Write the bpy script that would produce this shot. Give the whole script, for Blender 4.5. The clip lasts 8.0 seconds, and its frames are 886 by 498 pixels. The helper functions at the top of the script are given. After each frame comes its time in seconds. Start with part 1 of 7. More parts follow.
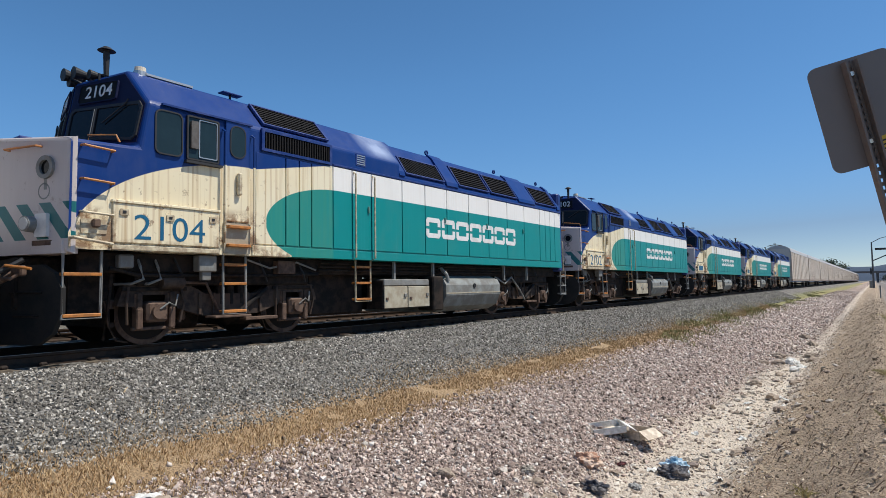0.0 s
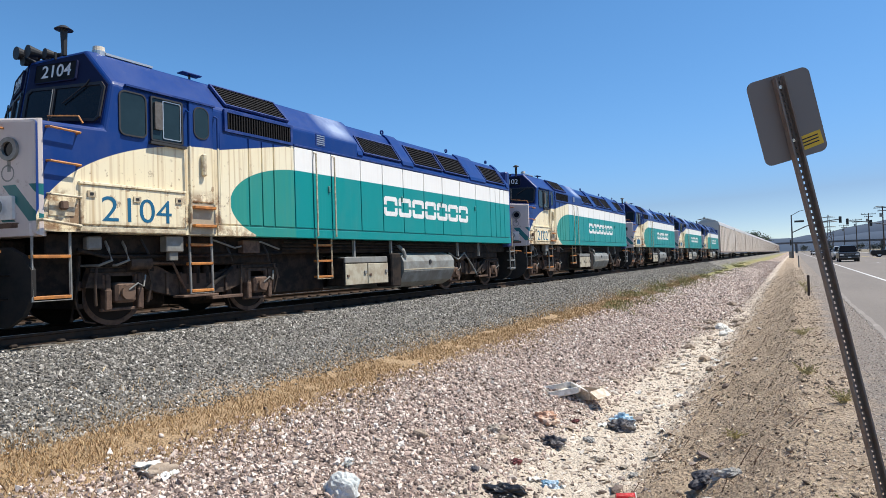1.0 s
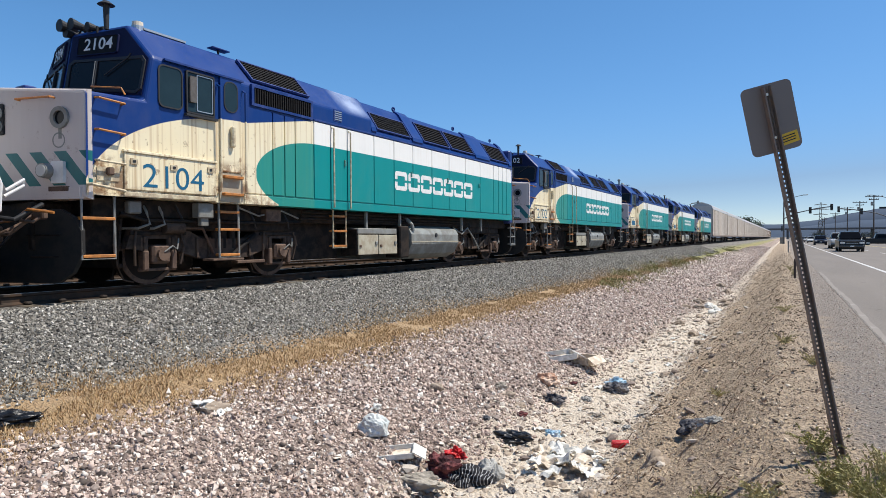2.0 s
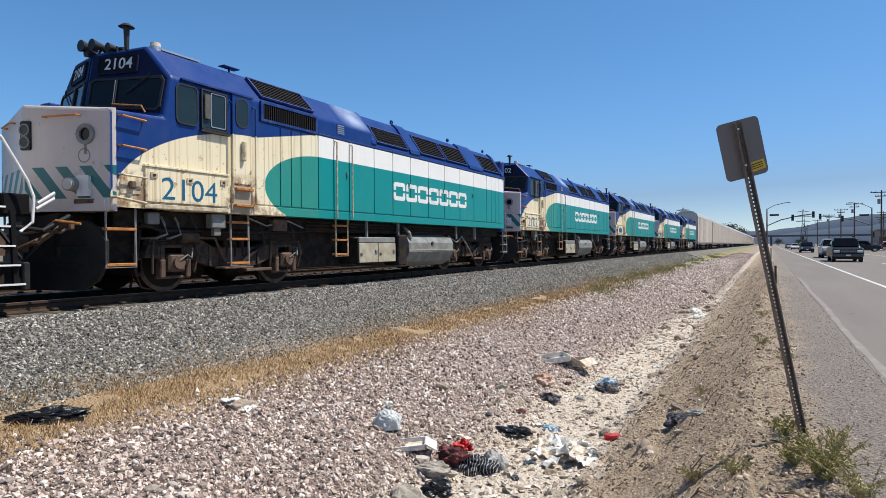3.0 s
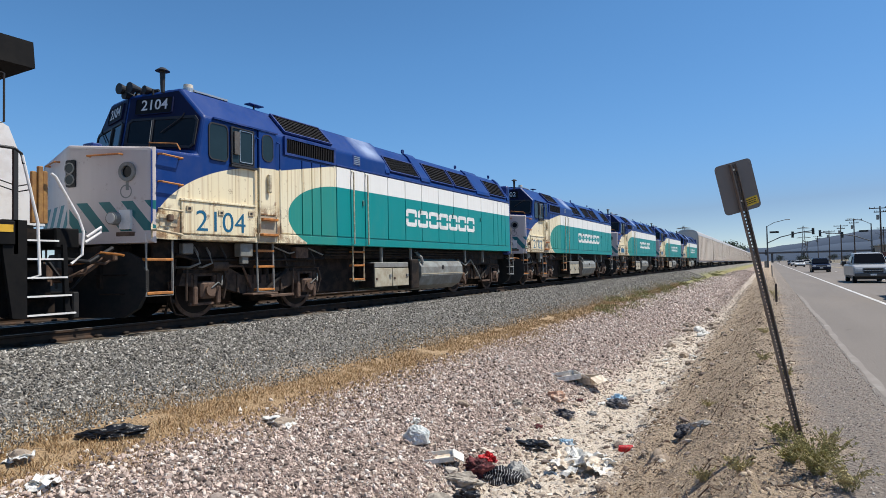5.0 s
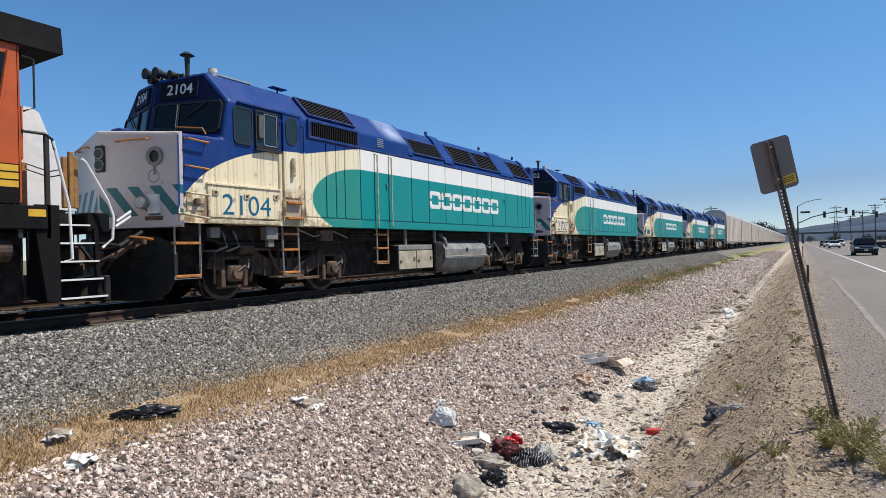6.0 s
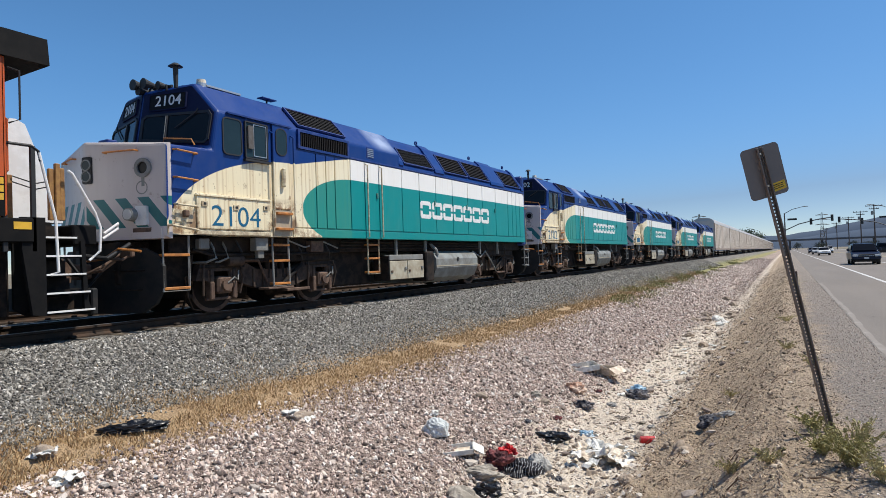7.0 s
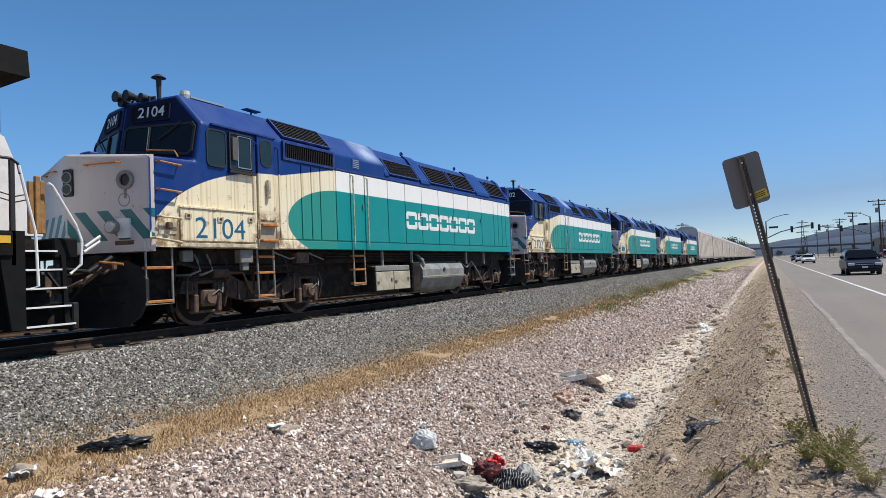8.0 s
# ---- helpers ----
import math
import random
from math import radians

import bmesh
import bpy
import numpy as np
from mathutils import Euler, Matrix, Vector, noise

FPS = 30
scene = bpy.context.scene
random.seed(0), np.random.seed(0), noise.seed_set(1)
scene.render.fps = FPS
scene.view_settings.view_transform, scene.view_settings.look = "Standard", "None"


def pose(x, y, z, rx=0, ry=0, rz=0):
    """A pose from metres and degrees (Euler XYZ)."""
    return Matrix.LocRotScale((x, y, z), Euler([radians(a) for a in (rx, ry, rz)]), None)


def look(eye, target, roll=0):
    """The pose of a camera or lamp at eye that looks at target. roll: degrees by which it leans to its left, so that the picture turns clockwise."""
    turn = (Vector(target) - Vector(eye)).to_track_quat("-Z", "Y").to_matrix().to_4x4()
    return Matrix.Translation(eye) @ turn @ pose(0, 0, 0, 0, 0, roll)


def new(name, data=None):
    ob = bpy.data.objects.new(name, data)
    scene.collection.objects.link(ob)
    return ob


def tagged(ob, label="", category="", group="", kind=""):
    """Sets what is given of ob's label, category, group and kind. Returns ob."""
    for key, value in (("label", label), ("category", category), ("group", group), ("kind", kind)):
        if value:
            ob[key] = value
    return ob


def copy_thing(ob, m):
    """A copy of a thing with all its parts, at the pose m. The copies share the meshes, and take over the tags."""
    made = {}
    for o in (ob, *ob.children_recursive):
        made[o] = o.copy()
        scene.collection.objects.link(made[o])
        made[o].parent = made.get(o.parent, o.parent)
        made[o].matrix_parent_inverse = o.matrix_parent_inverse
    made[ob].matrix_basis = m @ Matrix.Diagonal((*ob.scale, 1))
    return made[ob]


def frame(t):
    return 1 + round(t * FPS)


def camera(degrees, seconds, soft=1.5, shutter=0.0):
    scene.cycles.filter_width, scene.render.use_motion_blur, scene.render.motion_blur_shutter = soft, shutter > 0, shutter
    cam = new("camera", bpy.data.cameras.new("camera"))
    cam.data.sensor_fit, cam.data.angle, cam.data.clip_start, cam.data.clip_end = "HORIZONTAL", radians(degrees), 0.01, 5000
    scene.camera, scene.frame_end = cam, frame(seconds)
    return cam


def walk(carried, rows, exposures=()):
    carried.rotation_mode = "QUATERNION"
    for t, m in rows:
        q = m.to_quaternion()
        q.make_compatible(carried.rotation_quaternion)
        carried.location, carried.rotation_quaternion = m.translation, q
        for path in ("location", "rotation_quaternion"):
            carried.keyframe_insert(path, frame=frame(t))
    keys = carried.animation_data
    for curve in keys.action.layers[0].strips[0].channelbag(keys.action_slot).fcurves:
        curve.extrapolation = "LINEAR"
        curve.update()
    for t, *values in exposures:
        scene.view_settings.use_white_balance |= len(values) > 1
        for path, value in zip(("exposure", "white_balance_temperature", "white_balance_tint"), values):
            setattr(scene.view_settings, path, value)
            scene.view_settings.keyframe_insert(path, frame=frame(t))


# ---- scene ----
cam = camera(73.1, 8.0, soft=0.6)
PATH = [
    (0, (10.241, -3.269, 0.831), (9.075, -1.649, 0.958), -0.9),
    (0.5, (10.272, -3.52, 0.846), (9.106, -1.897, 0.93), -0.3),
    (0.8, (10.245, -3.72, 0.828), (9.249, -1.991, 0.966), -0.4),
    (1, (10.235, -3.873, 0.823), (9.224, -2.148, 0.868), -1.9),
    (1.5, (10.239, -4.29, 0.798), (9.178, -2.596, 0.86), 2.7),
    (2, (10.308, -4.689, 0.753), (9.315, -2.953, 0.719), -0.3),
    (2.1, (10.333, -4.797, 0.758), (9.338, -3.063, 0.826), -0.6),
    (2.2, (10.35, -4.918, 0.747), (9.347, -3.188, 0.747), -1.6),
    (3.3, (10.402, -5.546, 0.804), (9.46, -3.782, 0.799), -0.1),
    (3.5, (10.363, -5.749, 0.804), (9.468, -3.961, 0.84), -2.3),
    (4, (10.35, -5.936, 0.862), (9.306, -4.231, 0.931), -2.1),
    (4.5, (10.43, -6.003, 0.876), (9.42, -4.282, 0.999), -2.0),
    (4.7, (10.455, -6.047, 0.873), (9.488, -4.298, 0.957), -1.7),
    (5.8, (10.408, -6.01, 0.85), (9.426, -4.268, 0.876), 0.1),
    (6, (10.397, -6.013, 0.862), (9.371, -4.296, 0.865), -1.4),
    (6.5, (10.379, -5.994, 0.858), (9.431, -4.233, 0.876), -1.4),
    (7, (10.372, -5.992, 0.858), (9.374, -4.259, 0.893), -1.9),
    (7.5, (10.372, -6.014, 0.866), (9.4, -4.267, 0.934), -2.5),
    (8, (10.367, -5.985, 0.858), (9.411, -4.23, 0.926), -2.4),
]
LIGHT = [(0.0, -0.16), (0.5, 0.14), (1.0, 0.18), (1.5, 0.29), (2.0, 0.09), (3.5, 0.02), (4.5, -0.04), (8.0, -0.03)]
walk(cam, [(t, look(eye, target, roll)) for t, eye, target, roll in PATH], LIGHT)

# ---- world and light ----
SUN_EL, SUN_AZ = 60.0, 58.0
world = bpy.data.worlds.new("sky")
scene.world = world
world.use_nodes = True
wn = world.node_tree
sky = wn.nodes.new("ShaderNodeTexSky")
sky.sky_type = "NISHITA"
sky.sun_disc = False
sky.sun_elevation, sky.sun_rotation = radians(SUN_EL), radians(SUN_AZ)
sky.altitude, sky.air_density, sky.dust_density, sky.ozone_density = 2200, 0.75, 0.3, 3.0
vivid = wn.nodes.new("ShaderNodeHueSaturation")
vivid.inputs["Saturation"].default_value = 1.10
wn.links.new(sky.outputs[0], vivid.inputs["Color"])
cool = wn.nodes.new("ShaderNodeMix")
cool.data_type, cool.blend_type = "RGBA", "MULTIPLY"
cool.inputs[0].default_value = 1.0
cool.inputs[7].default_value = (0.80, 1.0, 0.97, 1)
wn.links.new(vivid.outputs[0], cool.inputs[6])
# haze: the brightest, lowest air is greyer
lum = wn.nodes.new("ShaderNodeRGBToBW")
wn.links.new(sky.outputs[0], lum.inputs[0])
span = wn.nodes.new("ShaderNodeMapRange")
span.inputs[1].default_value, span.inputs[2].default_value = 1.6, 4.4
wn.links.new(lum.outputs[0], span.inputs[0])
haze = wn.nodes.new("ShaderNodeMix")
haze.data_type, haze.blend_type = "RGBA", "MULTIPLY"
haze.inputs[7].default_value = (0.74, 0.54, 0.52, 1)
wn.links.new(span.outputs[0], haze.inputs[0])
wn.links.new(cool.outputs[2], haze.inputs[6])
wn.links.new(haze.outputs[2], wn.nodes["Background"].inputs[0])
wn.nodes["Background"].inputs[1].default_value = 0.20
sun = new("sun", bpy.data.lights.new("sun", "SUN"))
sun.data.energy, sun.data.angle, sun.data.color = 5.6, radians(0.53), (1.0, 0.94, 0.845)
sd = Vector((math.sin(radians(SUN_AZ)) * math.cos(radians(SUN_EL)), math.cos(radians(SUN_AZ)) * math.cos(radians(SUN_EL)), math.sin(radians(SUN_EL))))
sun.matrix_world = look(sd * 80, (0, 0, 0))


# ---- material helpers ----
class Nodes:
    """Short calls to write node trees."""

    def __init__(self, name, rough=0.6, metal=0.0):
        self.m = bpy.data.materials.new(name)
        self.m.use_nodes = True
        self.t = self.m.node_tree
        self.b = self.t.nodes["Principled BSDF"]
        self.b.inputs["Roughness"].default_value = rough
        self.b.inputs["Metallic"].default_value = metal
        self.xyz = None

    def link(self, a, socket):
        if hasattr(a, "is_linked"):
            self.t.links.new(a, socket)
        else:
            socket.default_value = a

    def coord(self):
        return self.t.nodes.new("ShaderNodeTexCoord").outputs["Object"]

    def split(self):
        if self.xyz is None:
            n = self.t.nodes.new("ShaderNodeSeparateXYZ")
            self.t.links.new(self.coord(), n.inputs[0])
            self.xyz = n.outputs
        return self.xyz

    def f(self, op, a, b=0.0, clamp=False):
        n = self.t.nodes.new("ShaderNodeMath")
        n.operation, n.use_clamp = op, clamp
        self.link(a, n.inputs[0])
        self.link(b, n.inputs[1])
        return n.outputs[0]

    def step(self, a, edge=0.0, soft=0.01):
        """1 where a is above edge."""
        return self.f("ADD", self.f("MULTIPLY", self.f("SUBTRACT", a, edge), 1 / soft), 0.5, True)

    def band(self, a, lo, hi, soft=0.01):
        return self.f("MULTIPLY", self.step(a, lo, soft), self.f("SUBTRACT", 1.0, self.step(a, hi, soft)))

    def mix(self, k, a, b, mode="MIX"):
        n = self.t.nodes.new("ShaderNodeMix")
        n.data_type, n.blend_type, n.clamp_factor = "RGBA", mode, True
        self.link(k, n.inputs[0])
        for v, s in ((a, n.inputs[6]), (b, n.inputs[7])):
            self.link((*v, 1.0) if isinstance(v, tuple) else v, s)
        return n.outputs[2]

    def noise(self, scale=5.0, detail=4.0, rough=0.55, stretch=None):
        n = self.t.nodes.new("ShaderNodeTexNoise")
        n.inputs["Scale"].default_value, n.inputs["Detail"].default_value, n.inputs["Roughness"].default_value = scale, detail, rough
        c = self.coord()
        if stretch:
            p = self.t.nodes.new("ShaderNodeMapping")
            p.inputs["Scale"].default_value = stretch
            self.t.links.new(c, p.inputs[0])
            c = p.outputs[0]
        self.t.links.new(c, n.inputs["Vector"])
        return n.outputs["Fac"]

    def cells(self, scale=20.0, colour=False):
        n = self.t.nodes.new("ShaderNodeTexVoronoi")
        n.inputs["Scale"].default_value = scale
        self.t.links.new(self.coord(), n.inputs["Vector"])
        return n.outputs["Color" if colour else "Distance"]

    def ramp(self, a, *stops):
        n = self.t.nodes.new("ShaderNodeValToRGB")
        self.link(a, n.inputs[0])
        e = n.color_ramp.elements
        while len(e) < len(stops):
            e.new(0.5)
        for k, (p, c) in zip(e, stops):
            k.position, k.color = p, (*c, 1.0)
        return n.outputs[0]

    def rand(self):
        return self.t.nodes.new("ShaderNodeObjectInfo").outputs["Random"]

    def island(self):
        return self.t.nodes.new("ShaderNodeNewGeometry").outputs["Random Per Island"]

    def colour(self, c):
        self.link((*c, 1.0) if isinstance(c, tuple) else c, self.b.inputs["Base Color"])
        return self

    def rough(self, r):
        self.link(r, self.b.inputs["Roughness"])
        return self

    def bump(self, h, strength=0.3, dist=0.01):
        n = self.t.nodes.new("ShaderNodeBump")
        n.inputs["Strength"].default_value, n.inputs["Distance"].default_value = strength, dist
        self.t.links.new(h, n.inputs["Height"])
        self.t.links.new(n.outputs[0], self.b.inputs["Normal"])
        return self


def dark(c, k):
    return tuple(v * k for v in c)


def plain(name, c, rough=0.6, metal=0.0, var=0.35, scale=6.0, bump=0.15, dirt=None, amount=0.4):
    """A worn surface: coarse and fine variation, an optional dirt colour in patches."""
    n = Nodes(name, rough, metal)
    fine, coarse = n.noise(scale * 7, 5), n.noise(scale * 0.6, 4)
    col = n.mix(n.f("MULTIPLY", coarse, var * 1.6), c, dark(c, 0.45))
    col = n.mix(n.f("MULTIPLY", fine, var), col, tuple(min(1, v * 1.3 + 0.01) for v in c))
    if dirt:
        col = n.mix(n.f("MULTIPLY", n.step(n.noise(scale, 6, 0.65), 0.58 - amount * 0.2, 0.15), amount), col, dirt)
    n.colour(col).rough(n.f("ADD", n.f("MULTIPLY", fine, 0.25), rough - 0.12, True))
    if bump:
        n.bump(fine, bump, 0.004)
    return n.m


RUST = (0.16, 0.065, 0.025)
SOOT = (0.02, 0.018, 0.016)
DUST = (0.30, 0.24, 0.17)
BLUE, TEAL, CREAM, WHITE = (0.0008, 0.027, 0.165), (0.0, 0.25, 0.245), (0.80, 0.68, 0.43), (0.82, 0.81, 0.77)


def livery():
    """Blue above a cream and white sweep, a teal field with a rounded front; weathered."""
    n = Nodes("loco_livery", 0.38)
    x, y, z = n.split()
    d = n.f("MULTIPLY", n.f("SUBTRACT", 3.2, y), 1 / 3.0, True)
    arc = n.f("SQRT", n.f("SUBTRACT", 1.0, n.f("MULTIPLY", d, d)))
    hc = n.f("ADD", n.f("ADD", 1.38, n.f("MULTIPLY", arc, 1.55)), n.f("MINIMUM", n.f("MAXIMUM", n.f("MULTIPLY", n.f("SUBTRACT", y, 3.2), 0.19), 0.0), 0.345))
    light = n.step(n.f("SUBTRACT", hc, z))
    e = n.f("MULTIPLY", n.f("SUBTRACT", 5.2, y), 1 / 1.78, True)
    half = n.f("MULTIPLY", n.f("SQRT", n.f("SUBTRACT", 1.0, n.f("MULTIPLY", e, e))), 0.77)
    low = n.f("SUBTRACT", n.f("SUBTRACT", 2.02, half), n.f("MULTIPLY", n.step(y, 4.0), 2.0))
    teal = n.f("MULTIPLY", n.f("MULTIPLY", n.step(n.f("SUBTRACT", n.f("ADD", 2.02, half), z)), n.step(n.f("SUBTRACT", z, low))), n.step(y, 3.43))
    old = n.f("SUBTRACT", 1.0, n.step(y, 5.04, 0.02))
    streak = n.noise(1.0, 4, 0.55, (3.0, 16.0, 0.35))
    blotch = n.noise(1.6, 6, 0.6)
    grain = n.noise(60, 3)
    # pale roof patch: faded paint, with the slope's sheen painted into it
    chalk_sheen = n.f("MULTIPLY", n.f("MULTIPLY", n.band(y, 6.25, 7.05, 0.5), n.step(z, 3.75, 0.25)), n.step(n.noise(0.9, 5, 0.6), 0.36, 0.3))
    blue = n.mix(n.f("MULTIPLY", blotch, 0.5), BLUE, (0.002, 0.046, 0.20))
    blue = n.mix(n.f("MULTIPLY", chalk_sheen, 0.7), blue, (0.42, 0.50, 0.66))
    blue = n.mix(n.f("MULTIPLY", n.step(n.noise(5, 7, 0.7), 0.66, 0.05), 0.07), blue, (0.22, 0.24, 0.30))
    pale = n.mix(old, WHITE, n.mix(n.f("MULTIPLY", n.noise(0.9, 4), 0.9), CREAM, (0.82, 0.77, 0.60)))
    pale = n.mix(n.f("MULTIPLY", n.step(streak, 0.60, 0.16), n.f("ADD", 0.08, n.f("MULTIPLY", old, 0.46))), pale, (0.38, 0.21, 0.075))
    pale = n.mix(n.f("MULTIPLY", n.f("MULTIPLY", n.step(n.noise(7, 7, 0.7), 0.62, 0.05), n.step(n.f("SUBTRACT", 2.6, z), 0.0, 0.8)), n.f("ADD", 0.12, n.f("MULTIPLY", old, 0.5))), pale, RUST)
    # rust round the hand holds, along the sill and in the step well
    worn = n.f("MAXIMUM", n.f("MULTIPLY", n.band(y, 0.22, 0.84, 0.12), n.band(z, 1.40, 1.98, 0.12)), n.f("MULTIPLY", n.band(y, 2.42, 3.25, 0.15), n.band(z, 1.40, 2.1, 0.2)))
    worn = n.f("MAXIMUM", worn, n.f("MULTIPLY", n.band(z, 1.40, 1.56, 0.08), 0.8))
    pale = n.mix(n.f("MULTIPLY", n.f("MULTIPLY", worn, n.step(n.noise(4.5, 7, 0.72), 0.50, 0.12)), n.f("MULTIPLY", old, 0.85)), pale, (0.17, 0.075, 0.028))
    green = n.mix(n.f("MULTIPLY", blotch, 0.35), TEAL, (0.0, 0.19, 0.19))
    green = n.mix(n.f("MULTIPLY", old, n.f("MULTIPLY", streak, 0.5)), green, (0.09, 0.28, 0.12))
    green = n.mix(n.f("MULTIPLY", n.step(streak, 0.62, 0.1), 0.2), green, (0.03, 0.31, 0.31))
    col = n.mix(light, blue, pale)
    col = n.mix(teal, col, green)
    col = n.mix(n.f("MULTIPLY", n.step(n.noise(2.2, 6, 0.65, (1, 1, 0.5)), 0.58, 0.2), 0.05), col, DUST)
    n.b.inputs["Specular IOR Level"].default_value = 0.36
    n.colour(col).rough(n.f("ADD", 0.24, n.f("MULTIPLY", blotch, 0.3)))
    n.bump(n.f("ADD", n.f("MULTIPLY", grain, 0.15), n.noise(1.3, 2)), 0.10, 0.02)
    return n.m


def nose_paint():
    """White nose with slanted teal stripes low on it."""
    n = Nodes("nose_paint", 0.45)
    x, y, z = n.split()
    a = n.f("ABSOLUTE", x)
    slant = n.f("ADD", a, n.f("MULTIPLY", n.f("SUBTRACT", z, 2.06), 0.85))
    saw = n.f("FRACT", n.f("MULTIPLY", n.f("ADD", slant, 0.475), 1 / 0.43))
    stripe = n.f("MULTIPLY", n.f("MULTIPLY", n.step(saw, 0.50, 0.02), n.band(z, 1.56, 2.06)), n.step(a, 0.03))
    streak = n.noise(1.0, 5, 0.6, (7.0, 7.0, 0.7))
    base = n.mix(n.f("MULTIPLY", streak, 0.4), (0.62, 0.555, 0.53), (0.40, 0.34, 0.30))
    base = n.mix(n.f("MULTIPLY", n.step(n.noise(6, 7, 0.7), 0.63, 0.06), 0.4), base, RUST)
    n.colour(n.mix(stripe, base, n.mix(streak, (0.0, 0.105, 0.115), (0.01, 0.17, 0.175))))
    n.bump(n.noise(40, 3), 0.08, 0.004)
    return n.m


def glass(name, tint=(0.02, 0.028, 0.03), shine=0.3):
    n = Nodes(name, 0.06)
    n.colour(n.mix(n.noise(3, 4), tint, dark(tint, 2.2)))
    n.b.inputs["Specular IOR Level"].default_value = shine
    n.rough(n.f("MULTIPLY", n.noise(9, 4), 0.25))
    return n.m


MAT = {}


def matt(m, k=0.18):
    """Dusty, dull surfaces that hardly shine."""
    m.node_tree.nodes["Principled BSDF"].inputs["Specular IOR Level"].default_value = k
    return m


def materials():
    MAT.update(
        livery=livery(), nose=nose_paint(), glass=glass("dark_glass", (0.006, 0.007, 0.008), 0.22), carglass=glass("car_glass", (0.004, 0.004, 0.005), 0.10), side_glass=glass("side_glass", (0.010, 0.020, 0.024)),
        louvre=plain("louvre_black", (0.005, 0.0055, 0.007), 0.7, 0, 0.3, 9, 0.1, SOOT, 0.3),
        brown=plain("weathered_louvre", (0.016, 0.014, 0.014), 0.7, 0, 0.4, 6, 0.1),
        under=plain("grimy_underframe", (0.011, 0.0095, 0.009), 0.75, 0, 0.5, 5, 0.3, (0.07, 0.048, 0.034), 0.4),
        rusty=plain("rusty_steel", (0.075, 0.042, 0.028), 0.8, 0, 0.5, 7, 0.35, (0.19, 0.12, 0.08), 0.5),
        wheel=plain("wheel_steel", (0.026, 0.020, 0.017), 0.7, 0.2, 0.5, 5, 0.2, SOOT, 0.5),
        truck=plain("dusty_bogie", (0.040, 0.029, 0.024), 0.8, 0, 0.6, 4, 0.4, (0.13, 0.088, 0.062), 0.55),
        rail=plain("rail_steel", (0.045, 0.032, 0.024), 0.8, 0.0, 0.4, 5, 0.2, (0.11, 0.06, 0.035), 0.35),
        railtop=plain("polished_rail", (0.22, 0.19, 0.165), 0.45, 0.6, 0.3, 3, 0.05),
        tie=plain("creosoted_tie", (0.05, 0.042, 0.036), 0.9, 0, 0.5, 9, 0.4, DUST, 0.4),
        grey=plain("grey_paint", (0.25, 0.255, 0.24), 0.55, 0, 0.3, 4, 0.1, (0.10, 0.07, 0.05), 0.35),
        tank=plain("tank_paint", (0.27, 0.285, 0.265), 0.5, 0, 0.35, 2.5, 0.1, (0.11, 0.085, 0.065), 0.55),
        creambox=plain("cream_box", (0.48, 0.44, 0.33), 0.55, 0, 0.3, 4, 0.1, (0.2, 0.12, 0.06), 0.4),
        creamrail=plain("cream_rail", (0.66, 0.58, 0.40), 0.5, 0, 0.3, 9, 0.1, RUST, 0.5),
        tealrail=plain("teal_rail", (0.02, 0.24, 0.22), 0.5, 0, 0.3, 9, 0.1, DUST, 0.4),
        orange=plain("orange_paint", (0.56, 0.21, 0.04), 0.5, 0, 0.3, 9, 0.1, RUST, 0.5),
        yellow=plain("yellow_paint", (0.75, 0.48, 0.06), 0.5, 0, 0.3, 9, 0.1, (0.2, 0.1, 0.03), 0.5),
        ochre=plain("ochre_paint", (0.36, 0.19, 0.05), 0.6, 0, 0.4, 9, 0.1, RUST, 0.5),
        bluepaint=plain("blue_paint", BLUE, 0.45, 0, 0.3, 5, 0.08, (0.1, 0.12, 0.3), 0.3),
        plow=plain("plow_black", (0.016, 0.018, 0.019), 0.7, 0, 0.4, 3, 0.15, (0.05, 0.04, 0.033), 0.35),
        white=plain("white_paint", (0.80, 0.79, 0.76), 0.5, 0, 0.15, 5, 0.05, DUST, 0.2),
        # the blue of the cab front with its shade painted in
        antiglare=plain("antiglare_navy", (0.006, 0.010, 0.045), 0.6, 0, 0.3, 4, 0.05),
        number=plain("number_blue", (0.0, 0.11, 0.22), 0.5, 0, 0.2, 6, 0.0),
        black=plain("black_rubber", (0.012, 0.012, 0.013), 0.6, 0, 0.3, 9, 0.1),
        chrome=plain("bright_metal", (0.6, 0.6, 0.6), 0.25, 1.0, 0.1, 9, 0.0),
        lamp=glass("lamp_lens", (0.35, 0.35, 0.34)),
        beacon=glass("beacon_lens", (0.45, 0.40, 0.32)),
        rubber=plain("window_rubber", (0.02, 0.02, 0.022), 0.6, 0, 0.2, 9, 0.05),
        alu=plain("aluminium", (0.55, 0.55, 0.54), 0.4, 0.8, 0.2, 9, 0.05),
        galv=plain("galvanised", (0.13, 0.12, 0.11), 0.6, 0.3, 0.4, 14, 0.1, (0.07, 0.055, 0.045), 0.5),
        signback=plain("sign_back", (0.20, 0.175, 0.16), 0.6, 0.1, 0.2, 3, 0.04),
        faded=plain("faded_mark", (0.66, 0.60, 0.58), 0.5, 0, 0.2, 6, 0.0),
    )
    for k in ("antiglare", "under", "truck", "plow", "louvre", "brown", "tie", "wheel", "rail"):
        matt(MAT[k])


# ---- mesh helpers ----
def part(name, bm, material, parent=None, label="", smooth=False):
    me = bpy.data.meshes.new(name)
    bm.normal_update()
    bm.to_mesh(me)
    bm.free()
    for p in me.polygons:
        p.use_smooth = smooth
    me.materials.append(MAT[material] if isinstance(material, str) else material)
    ob = new(name, me)
    ob.parent = parent
    if label:
        ob["label"] = label
    return ob


